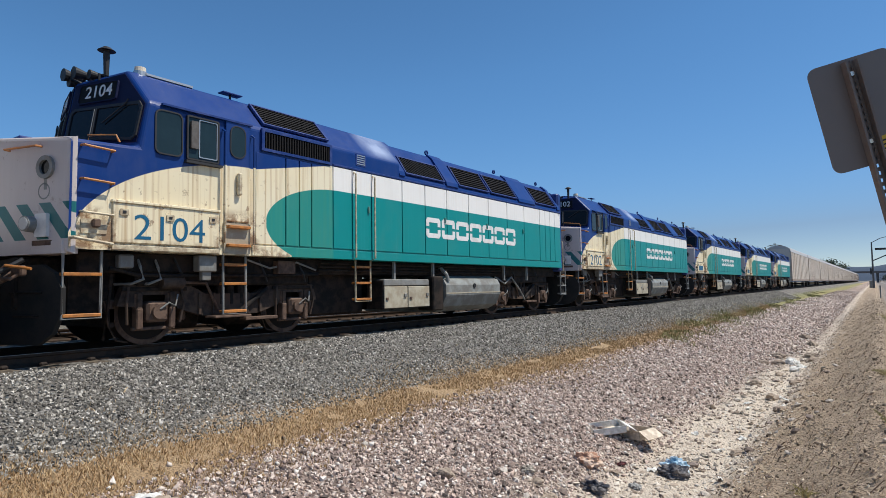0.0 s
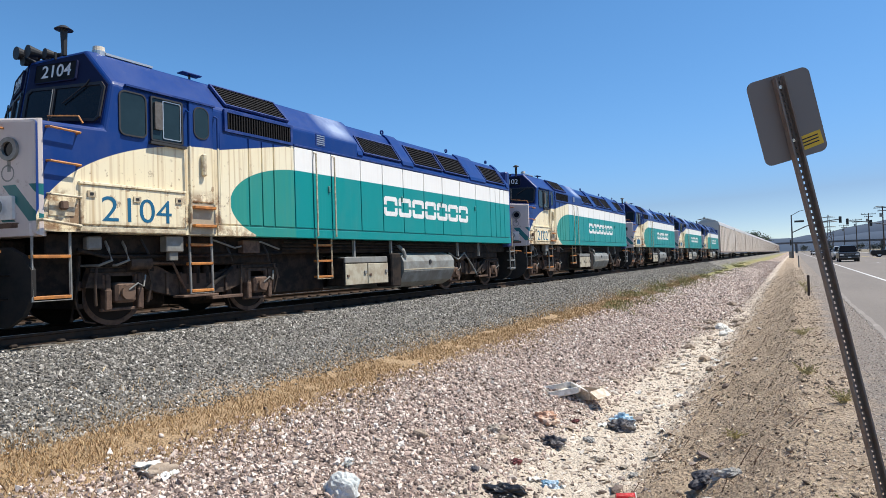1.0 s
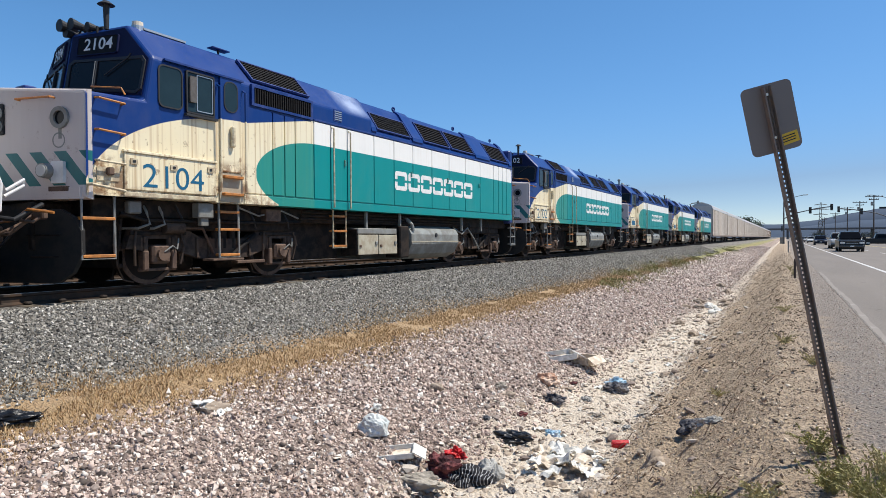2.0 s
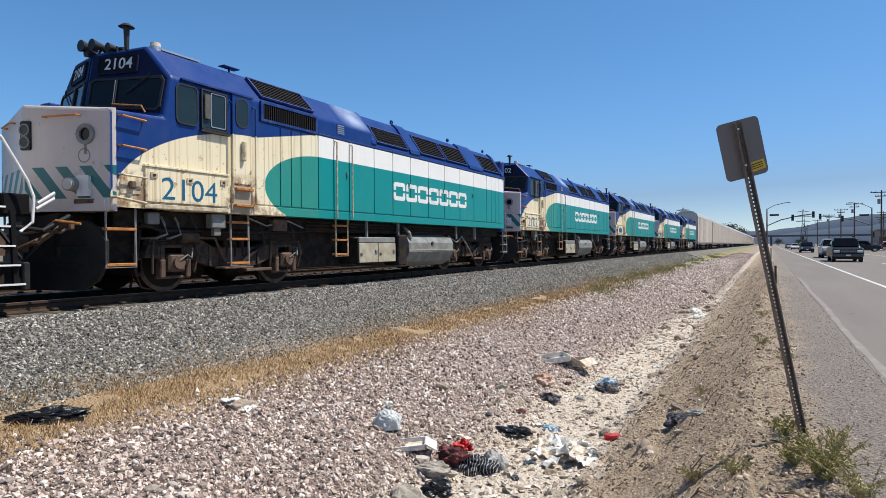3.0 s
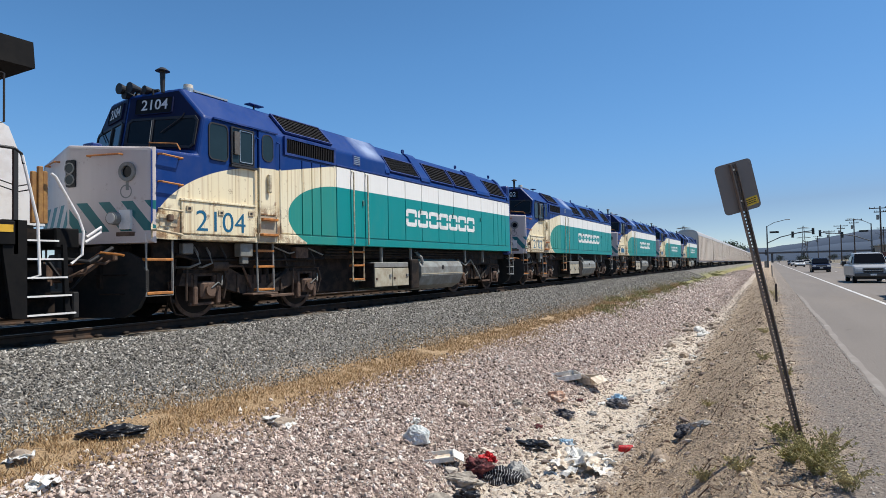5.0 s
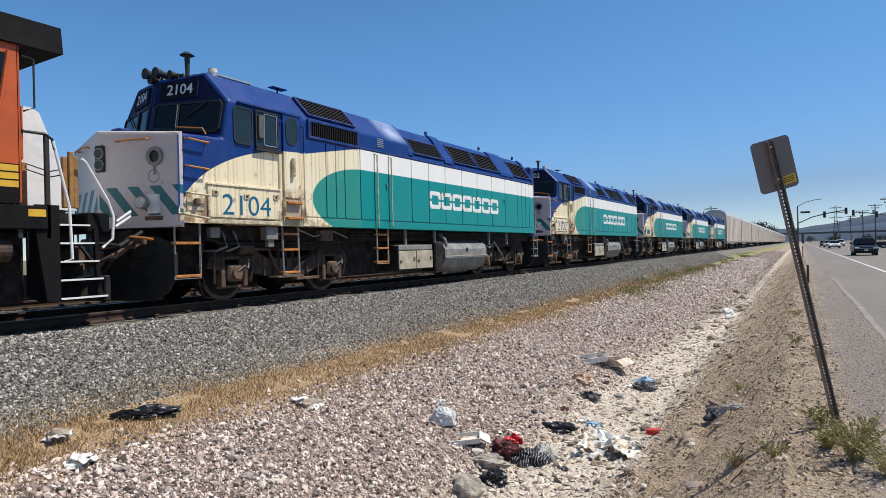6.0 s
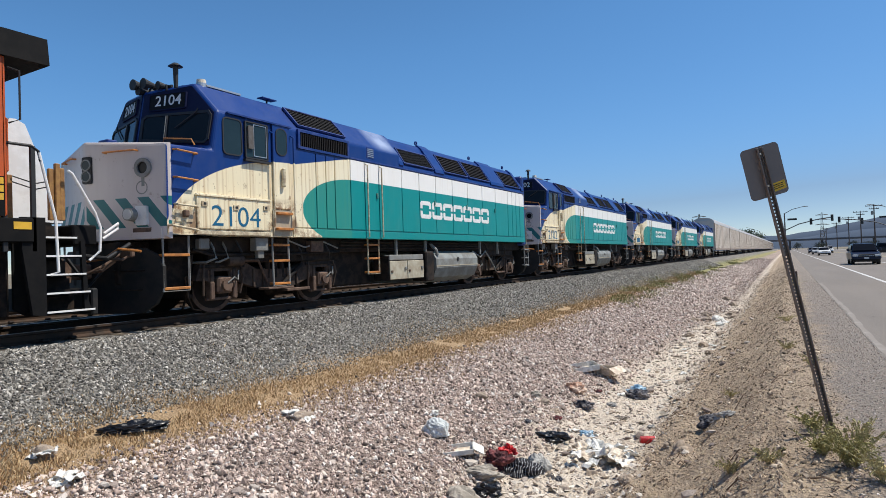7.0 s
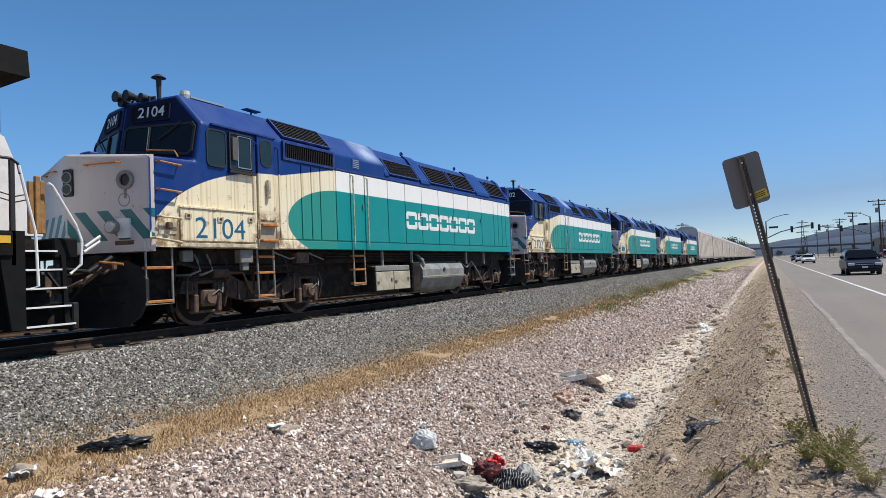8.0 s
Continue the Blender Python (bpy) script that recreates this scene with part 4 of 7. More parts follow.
def locomotives():
    loco = thing("diesel_locomotive", "blue, white and teal passenger diesel, rust-streaked, on the track", "locomotive", group="coupled passenger diesels")
    cab_shell(loco)
    roof_gear(loco)
    hood(loco)
    underbody(loco)
    others = [copy_thing(loco, Matrix.Translation((0, PITCH * k, 0))) for k in range(1, 5)]
    numbers(loco, "2104", True)
    numbers(others[0], "2102", True)
    for o in others[1:]:
        numbers(o, "", False)


# ---- ground ----
PROFILE = [(-3000, -1.4), (-120, -1.0), (-30, -0.75), (-9, -0.55), (-6.6, -0.20), (-2.2, -0.17), (1.75, -0.17), (3.5, -0.82), (4.8, -1.03), (5.9, -1.28), (6.6, -1.52), (7.3, -1.80), (8.3, -1.86), (8.8, -1.66), (9.3, -1.45), (10.25, -0.76), (10.75, -0.675), (11.46, -0.652), (11.62, -0.72), (60, -0.75), (3000, -0.9)]
PX, PZ = np.array([p[0] for p in PROFILE]), np.array([p[1] for p in PROFILE])


def gz(x, y):
    """Height of the ground: embankment, grassy berm, sandy ditch, bank and road bed."""
    w = 0.08 * math.sin(0.23 * y + 0.6) + 0.05 * math.sin(0.61 * y) if 4.5 < x < 10 else 0.0
    k = math.sin(math.pi * (x - 4.5) / 5.5) if 4.5 < x < 10 else 0.0
    z = float(np.interp(x - w * k, PX, PZ))
    if 5.5 < x < 10.4 and y > 25:
        z += (-0.75 - z) * min(0.55, (y - 25) / 160)
    n = noise.noise(Vector((x * 0.9, y * 0.9, 3.1))) * 0.05 + noise.noise(Vector((x * 3.1, y * 3.1, 7.7))) * 0.02
    if 8.3 < x < 10.6:
        n += 0.035 * max(0.0, noise.noise(Vector((x * 6.5, y * 6.5, 2.2)))) + 0.05 * abs(noise.noise(Vector((x * 2.3, y * 1.9, 5.5)))) + 0.018 * noise.noise(Vector((x * 4.1, y * 2.2, 9.1)))
    rough = 0.25 if x < 3.4 else (1.0 if x < 7.2 else (0.55 if x < 8.7 else (1.7 if x < 10.3 else 0.2)))
    if x > 11.0 or x < -6:
        rough = 0.0
    return z + n * rough


def ground_material():
    n = Nodes("ground_surface", 0.95)
    x, y, z = n.split()
    wob = n.f("MULTIPLY", n.f("SUBTRACT", n.noise(1.1, 6, 0.7), 0.5), 1.5)
    xx = n.f("ADD", x, wob)
    cell = n.cells(26, True)
    sep = n.t.nodes.new("ShaderNodeSeparateColor")
    n.t.links.new(cell, sep.inputs[0])
    c = sep.outputs[0]
    fine, mid, big = n.noise(45, 5, 0.7), n.noise(7, 5), n.noise(0.7, 4)
    ballast = n.ramp(c, (0.0, (0.045, 0.043, 0.038)), (0.5, (0.15, 0.143, 0.128)), (0.85, (0.25, 0.237, 0.215)), (1.0, (0.38, 0.36, 0.33)))
    straw = n.mix(fine, n.mix(mid, (0.27, 0.16, 0.075), (0.48, 0.335, 0.18)), (0.54, 0.37, 0.20))
    gravel = n.ramp(c, (0.0, (0.10, 0.072, 0.060)), (0.4, (0.27, 0.198, 0.162)), (0.8, (0.43, 0.325, 0.27)), (1.0, (0.64, 0.555, 0.48)))
    sand = n.mix(n.f("MULTIPLY", n.step(n.noise(2.3, 6, 0.7), 0.52, 0.3), 0.6), n.mix(mid, (0.86, 0.76, 0.63), (0.74, 0.63, 0.50)), (0.62, 0.515, 0.40))
    dirt = n.mix(n.step(n.noise(3.2, 6, 0.7), 0.5, 0.35), n.mix(mid, (0.68, 0.535, 0.385), (0.46, 0.345, 0.235)), (0.33, 0.24, 0.16))
    dirt = n.mix(n.f("MULTIPLY", n.step(fine, 0.55, 0.1), 0.5), dirt, (0.48, 0.38, 0.26))
    shoulder = n.mix(fine, (0.17, 0.14, 0.115), (0.38, 0.325, 0.27))
    far = n.mix(big, (0.20, 0.165, 0.11), (0.13, 0.115, 0.075))
    col = n.mix(n.step(xx, 3.5, 0.5), ballast, straw)
    col = n.mix(n.step(xx, 4.7, 0.5), col, gravel)
    col = n.mix(n.step(n.f("SUBTRACT", xx, n.f("MULTIPLY", n.f("MULTIPLY", n.f("SUBTRACT", y, 8.0), 1 / 20.0, True), 1.15)), 7.05, 0.6), col, sand)
    col = n.mix(n.step(xx, 8.6, 0.4), col, dirt)
    col = n.mix(n.step(xx, 10.75, 0.3), col, shoulder)
    col = n.mix(n.step(x, 14, 0.5), col, far)
    col = n.mix(n.f("SUBTRACT", 1.0, n.step(x, -7.5, 2.0)), col, far)
    weeds = n.f("MULTIPLY", n.f("MULTIPLY", n.band(xx, 3.0, 5.4, 0.8), n.band(y, 24, 400, 6)), n.step(n.noise(0.5, 4), 0.37, 0.15))
    col = n.mix(n.f("MULTIPLY", weeds, 0.85), col, n.mix(mid, (0.13, 0.17, 0.04), (0.30, 0.27, 0.10)))
    col = n.mix(n.f("MULTIPLY", big, 0.3), col, (0.22, 0.18, 0.15))
    n.colour(col)
    n.bump(n.f("ADD", n.f("ADD", n.cells(26), fine), n.f("MULTIPLY", mid, 1.2)), 1.0, 0.035)
    return n.m


def asphalt(name, base, crack=0.5):
    n = Nodes(name, 0.9)
    sp, big = n.noise(90, 4, 0.8), n.noise(0.35, 5, 0.6, (2.5, 0.35, 1))
    col = n.mix(n.f("MULTIPLY", sp, 0.7), dark(base, 0.7), tuple(v * 1.35 for v in base))
    col = n.mix(n.f("MULTIPLY", n.step(big, 0.5, 0.3), 0.35), col, dark(base, 0.6))
    col = n.mix(n.f("MULTIPLY", n.step(n.noise(1.4, 6, 0.7), 0.66, 0.02), crack), col, dark(base, 0.4))
    n.colour(col).bump(sp, 0.5, 0.01)
    return n.m


def mesh_grid(name, xs, ys, height):
    xs, ys = list(xs), list(ys)
    nx = len(xs)
    vs = [(x, y, height(x, y)) for y in ys for x in xs]
    fs = [(j * nx + i, j * nx + i + 1, (j + 1) * nx + i + 1, (j + 1) * nx + i) for j in range(len(ys) - 1) for i in range(nx - 1)]
    me = bpy.data.meshes.new(name)
    me.from_pydata(vs, [], fs)
    me.shade_smooth()
    return me


def strip(name, x0, x1, y0, y1, z, material, parent=None, step=None, thick=0.0):
    bm = abox(x0, x1, y0, y1, z - 0.03, z)
    return part(name, bm, material, parent)


def ground():
    xs = sorted({-3000, -1200, -400, -120, -60, -30, -15, -9, -6.6, -4.4, -2.2, 0, *[round(1.5 + 0.09 * k, 2) for k in range(113)], 12, 14, 20, 40, 100, 400, 1200, 3000})
    ys = sorted({-400, -100, -40, -20, *[round(-9 + 0.12 * k, 2) for k in range(260)], *[22.5 + 0.6 * k for k in range(130)], *[101 + 6 * k for k in range(50)], 450, 600, 900, 1400, 2000, 3000})
    me = mesh_grid("ground", xs, ys, gz)
    me.materials.append(ground_material())
    g = tagged(new("ground", me), "dry trackside ground with ballast, straw, gravel and sandy ditch", "ground", kind="structure")
    ROADZ = -0.655
    rd = part("road", abox(11.44, 29.0, -300, 900, ROADZ - 0.2, ROADZ), asphalt("road_asphalt", (0.205, 0.178, 0.153), 0.6))
    tagged(rd, "sun-bleached grey asphalt road with worn lines", "road", kind="structure")
    paint = plain("road_paint", (0.72, 0.71, 0.68), 0.7, 0, 0.3, 3, 0.1, (0.25, 0.24, 0.22), 0.5)
    worn = plain("worn_line", (0.32, 0.295, 0.26), 0.85, 0, 0.25, 2, 0.2, (0.22, 0.19, 0.165), 0.9)
    gold = plain("yellow_line", (0.55, 0.42, 0.14), 0.7, 0, 0.3, 3, 0.1, (0.3, 0.27, 0.2), 0.5)
    me = mesh_grid("edge_line", [0, 0.095], [-30 + 0.5 * k for k in range(108)], lambda x, y: 0.0)
    for v in me.vertices:
        y = v.co.y
        v.co.x += 11.475 + 0.02 * math.sin(0.7 * y) + 0.014 * math.sin(3.7 * y + (9 if v.co.x > 0.06 else 0))
        v.co.z = ROADZ + 0.003
    me.materials.append(worn)
    o = new("edge_line", me)
    o.parent = rd
    part("lane_line", abox(13.70, 13.84, -300, 900, ROADZ, ROADZ + 0.006), paint, rd)
    for k in range(24):
        part("lane_dash", abox(17.45, 17.57, -40 + 12 * k, -37 + 12 * k, ROADZ, ROADZ + 0.006), paint, rd)
    part("median_line", abox(21.2, 21.33, -300, 900, ROADZ, ROADZ + 0.006), gold, rd)
    part("median_line", abox(21.5, 21.63, -300, 900, ROADZ, ROADZ + 0.006), gold, rd)
    concrete = plain("kerb_concrete", (0.42, 0.40, 0.37), 0.9, 0, 0.3, 2, 0.2, (0.2, 0.18, 0.15), 0.4)
    k = part("kerb", abox(29.0, 29.2, -300, 900, -0.85, ROADZ + 0.15, 0.02), concrete)
    tagged(k, "pale concrete kerb along the road", "kerb", kind="structure")
    p = part("pavement", abox(29.2, 31.0, -300, 900, -0.85, ROADZ + 0.14), concrete)
    tagged(p, "pale concrete pavement beside the road", "pavement", kind="structure")
    return g


# ---- track ----
def track(xc, y0, y1, tag):
    t = thing("railway_track", tag, "railway track", Matrix.Translation((xc, 0, 0)), kind="structure")
    prof = [(-0.07, -0.17), (0.07, -0.17), (0.07, -0.15), (0.012, -0.12), (0.012, -0.05), (0.037, -0.035), (0.037, -0.004), (-0.037, -0.004), (-0.037, -0.035), (-0.012, -0.05), (-0.012, -0.12), (-0.07, -0.15)]
    for s in (1, -1):
        r = part("rail", aprism([(p[0] + s * 0.755, p[1]) for p in prof], "y", y0, y1), "rail", t)
        part("running_surface", abox(s * 0.755 - 0.03, s * 0.755 + 0.03, y0, y1, -0.005, 0.0), "railtop", r, "polished running surface")
    n = min(260, int((y1 - y0) / 0.55))
    first = None
    pl = abox(-1.3, 1.3, -0.115, 0.115, -0.33, -0.165, 0.012)
    first = part("sleeper", pl, "tie", t)
    first.matrix_basis = Matrix.Translation((0, -14, 0))
    for k in range(1, 150):
        twin(first, pose(random.uniform(-0.03, 0.03), -14 + 0.55 * k, random.uniform(-0.01, 0.012), 0, 0, random.uniform(-0.6, 0.6)), t)
    cl = None
    for k in range(0, 60):
        for s in (1,):
            if cl is None:
                cl = part("rail_anchor", abox(0.86, 0.96, -0.05, 0.05, -0.165, -0.11, 0.02), "under", t)
                cl.matrix_basis = Matrix.Translation((0, -8, 0))
            else:
                twin(cl, pose(0, -8 + 0.55 * k, 0, 0, 0, random.uniform(-8, 8)), t)
    return t


# ---- lead locomotive, whose cab end faces the passenger diesels ----
def lead_locomotive():
    c_or = plain("hood_orange", (0.52, 0.085, 0.010), 0.5, 0, 0.25, 3, 0.06, (0.25, 0.06, 0.02), 0.3)
    c_gr = matt(plain("roof_grey", (0.007, 0.0072, 0.008), 0.8, 0, 0.3, 3, 0.06, SOOT, 0.3), 0.1)
    c_yl = plain("stripe_yellow", (0.72, 0.42, 0.03), 0.5, 0, 0.2, 5, 0.05, RUST, 0.2)
    c_wh = plain("nose_white", (0.80, 0.80, 0.79), 0.5, 0, 0.15, 3, 0.05, DUST, 0.2)
    l = thing("freight_locomotive", "orange freight locomotive with dark grey roof and white nose", "locomotive")
    cab = part("cab", aprism([(-1.5, 1.62), (-1.5, 3.72), (-1.4, 3.9), (1.4, 3.9), (1.5, 3.72), (1.5, 1.62)], "y", -5.4, -2.06), c_or, l, "orange cab")
    part("side_window", plate(rounded(1.1, 0.75, 0.08), basis((1.505, -3.4, 3.2), (0, 1, 0), (0, 0, 1)), 0.012), "glass", cab)
    w = part("corner_window", plate([(-0.48, -0.40), (0.10, -0.40), (0.22, 0.44), (-0.48, 0.44)], basis((1.5, -2.42, 3.15), (0, 1, 0), (0, 0, 1)), 0.014), "glass", cab)
    part("window_post", apipe([(1.51, -2.30, 2.74), (1.51, -2.17, 3.62)], 0.03, 6), c_or, w)
    for z in (1.83, 1.935, 2.04):
        part("stripe", abox(1.500, 1.510, -5.4, -2.08, z, z + 0.085), c_yl, cab, "yellow stripe")
    part("stripe_ground", abox(1.494, 1.506, -5.4, -2.07, 1.62, 2.14), c_gr, cab)
    part("front_edge", abox(1.2, 1.5, -2.09, -2.03, 1.62, 3.75, 0.02), c_or, cab)
    part("front_windscreen", abox(-1.1, 1.1, -2.085, -2.06, 3.15, 3.7, 0.01), "glass", cab)
    part("roof", aprism([(-1.55, 3.74), (-1.5, 4.1), (-1.1, 4.26), (1.1, 4.26), (1.5, 4.12), (1.55, 3.74)], "y", -5.6, -1.50), c_gr, l, "dark grey overhanging cab roof")
    part("roof_unit", abox(-0.8, 1.05, -4.6, -2.1, 4.25, 4.42, 0.03), "alu", l, "ribbed roof air conditioner")
    part("long_hood", aprism([(-0.95, 1.6), (-0.95, 3.9), (-0.6, 4.2), (0.6, 4.2), (0.95, 3.9), (0.95, 1.6)], "y", -21, -5.4), c_or, l)
    part("underframe", abox(-1.5, 1.5, -21.5, -1.72, 1.28, 1.60, 0.01), c_gr, l, "dark grey frame")
    part("sill_stripe", abox(1.50, 1.506, -1.97, -1.75, 1.45, 1.55), c_yl, l, "yellow reflective stripe")
    poly = [(-2.1, 1.6), (-2.1, 3.05), (-1.62, 3.08), (-1.5, 3.02), (-1.05, 1.85), (-1.0, 1.6)]
    nose = part("nose", aprism(poly, "x", -0.95, 0.85), c_wh, l, "white sloping nose")
    part("headlight", abox(-0.2, 0.2, -1.62, -1.5, 2.6, 2.8, 0.02), "lamp", nose)
    part("anticlimber", abox(-1.3, 1.3, -1.1, -0.75, 1.25, 1.55, 0.02), c_gr, l)
    # step well
    st = part("steps", aprism([(-1.72, 1.62), (-1.72, 0.35), (-1.55, 0.24), (-0.88, 0.24), (-0.92, 0.45), (-1.05, 1.0), (-1.2, 1.6)], "x", 0.86, 0.90), c_gr, l, "dark step well with white-edged treads")
    part("cheek", aprism([(-1.86, 1.62), (-1.86, 1.2), (-1.74, 0.28), (-1.56, 0.26), (-1.56, 1.62)], "x", 1.40, 1.47), c_gr, st)
    for k in range(5):
        z = 0.30 + 0.262 * k
        y1 = -0.90 - 0.06 * k
        tr = part("tread", abox(0.9, 1.46, -1.56, y1, z - 0.03, z, 0.005), c_gr, st)
        part("tread_edge", abox(1.43, 1.475, -1.56, y1, z - 0.012, z + 0.012), "white", tr, "white tread edge")
        part("riser", abox(0.95, 0.97, -1.5, y1 - 0.03, z, z + 0.2), "under", st)
    part("front_cheek", aprism([(-0.92, 0.30), (-0.96, 0.42), (-1.0, 1.3), (-1.06, 1.3), (-1.02, 0.30)], "x", 1.36, 1.42), c_gr, st)
    for pts, mt in (([(1.46, -1.62, 2.52), (1.46, -1.42, 1.6), (1.47, -1.40, 0.86), (1.46, -1.5, 0.82)], "white"), ([(1.42, -1.22, 2.32), (1.42, -1.16, 2.28), (1.44, -0.85, 1.72), (1.45, -0.78, 1.5), (1.45, -0.80, 1.15), (1.44, -0.95, 1.02)], "white"), ([(1.43, -0.72, 1.42), (1.44, -0.5, 1.58), (1.42, -0.5, 1.5), (1.43, -0.74, 1.34)], "white"), ([(1.46, -6.0, 2.60), (1.46, -1.72, 2.60), (1.46, -1.63, 2.54), (1.46, -1.60, 2.40)], "black")):
        part("handrail", apipe(pts, 0.021), mt, l)
    for y, z1 in ((-2.05, 2.6), (-1.70, 2.6)):
        part("stanchion", abox(1.42, 1.47, y - 0.03, y + 0.03, 1.15, z1, 0.005), "black", l, "black handrail post")
    for x, y, z0, z1 in ((1.30, -1.40, 1.6, 2.34), (1.32, -1.32, 1.6, 2.42), (1.30, -1.25, 1.6, 2.36), (1.15, -2.0, 1.62, 2.22), (1.15, -1.86, 1.62, 2.22)):
        part("grab_post", abox(x - 0.03, x + 0.03, y - 0.035, y + 0.035, z0, z1, 0.01), "ochre", l, "yellow-brown grab post")
    for z in (2.12, 2.2):
        part("chain", apipe([(1.2, -1.84, z), (1.2, -1.55, z - 0.08), (1.1, -1.27, z)], 0.009), "black", l)
    part("mirror_arm", apipe([(1.5, -2.0, 3.6), (1.62, -1.92, 3.55), (1.62, -1.92, 2.9), (1.5, -2.0, 2.86)], 0.014), "black", l)
    part("front_bracket", abox(1.2, 1.46, -2.06, -1.98, 2.2, 2.95, 0.03), c_or, l)
    bogie(l, -4.1)
    # added dark block, stands in for the deep shade below the frame
    part("underbelly", abox(-1.0, 1.0, -20, -1.8, 0.22, 1.3, 0.05), "under", l)
    part("side_frame_cover", abox(1.0, 1.16, -4.0, -2.35, 0.42, 0.95, 0.05), "rusty", l)
    for y in (-2.75, -2.45):
        part("spring", acyl((1.2, y, 0.3), (1.2, y, 0.62), 0.09, 12), "under", l)
    part("brake_reservoir", acyl((1.25, -2.7, 1.0), (1.25, -2.12, 1.0), 0.16, 18), "truck", l, "dusty grey air reservoir")
    part("guard", abox(-1.3, 1.3, -0.85, -0.75, 0.2, 0.6, 0.02), "plow", l)
    c = part("coupler", abox(-0.12, 0.12, -1.1, -0.66, 0.72, 0.98, 0.03), "rusty", l, "rusty knuckle coupler")
    for pts in ([(0.5, -0.8, 1.1), (0.6, -0.5, 0.6), (0.7, -0.2, 1.0)], [(-0.4, -0.8, 1.1), (-0.4, -0.5, 0.5), (-0.4, -0.2, 1.0)]):
        part("air_hose", apipe(pts, 0.03), "black", l)


# ---- auto carriers ----
def carriers():
    n = Nodes("carrier_panel", 0.6, 0.15)
    streak = n.noise(1.0, 5, 0.6, (2, 2.5, 0.4))
    tint = n.mix(n.rand(), (0.64, 0.59, 0.52), (0.56, 0.48, 0.40))
    tint = n.mix(n.f("MULTIPLY", streak, 0.35), tint, (0.30, 0.20, 0.14))
    n.colour(tint).bump(n.noise(30, 3), 0.2, 0.01)
    panel = n.m
    post = plain("carrier_post", (0.36, 0.30, 0.25), 0.7, 0.1, 0.3, 2, 0.1, RUST, 0.4)
    roofm = plain("carrier_roof", (0.50, 0.48, 0.45), 0.5, 0.3, 0.2, 1, 0.05)
    first = thing("auto_carrier", "weathered grey-brown enclosed auto carrier freight car", "freight car", Matrix.Translation((0, 87.0, 0)), "coupled auto carriers")
    prof = [(-1.5, 1.0), (-1.52, 4.7), (-1.35, 5.2), (-0.8, 5.52), (0, 5.6), (0.8, 5.52), (1.35, 5.2), (1.52, 4.7), (1.5, 1.0)]
    part("core", aprism([(p[0] * 0.97, p[1] if p[1] < 4.8 else p[1] - 0.05) for p in prof], "y", 0.2, 24.9), panel, first)
    part("roof", aprism([(-1.53, 4.72), (-1.36, 5.22), (-0.8, 5.54), (0, 5.62), (0.8, 5.54), (1.36, 5.22), (1.53, 4.72)], "y", 0.15, 24.95), roofm, first, "pale curved roof")
    for s in (1, -1):
        for k in range(12):
            y = 0.25 + k * 2.06
            a = s * 1.48
            pn = part("side_panel", abox(*sorted((a, a + s * 0.03)), y + 0.05, y + 1.98, 1.15, 4.68), panel, first)
            for j in range(8):
                z = 1.35 + j * 0.42
                part("corrugation", abox(*sorted((a + s * .03, a + s * 0.05)), y + 0.08, y + 1.95, z, z + 0.10), panel, pn) if (k < 4 and s > 0) else None
        for k in range(13):
            y = 0.22 + k * 2.055
            part("post", abox(*sorted((s * 1.48, s * 1.535)), y - 0.035, y + 0.035, 1.0, 4.75), post, first)
        part("side_sill", abox(*sorted((s * 1.42, s * 1.56)), 0.2, 24.9, 0.92, 1.15), post, first)
    part("end_door", abox(-1.3, 1.3, 0.14, 0.2, 1.1, 5.2, 0.02), panel, first)
    for yc in (2.6, 22.5):
        b = part("bogie", abox(-1.0, 1.0, yc - 1.3, yc + 1.3, 0.35, 0.62, 0.03), "under", first)
        for dy in (-0.9, 0.9):
            for s in (1, -1):
                part("wheel", acyl((s * 0.70, yc + dy, 0.42), (s * 0.84, yc + dy, 0.42), 0.42, 20), "wheel", b)
    for k in range(1, 16):
        copy_thing(first, Matrix.Translation((0, 87.0 + 25.5 * k, 0)))


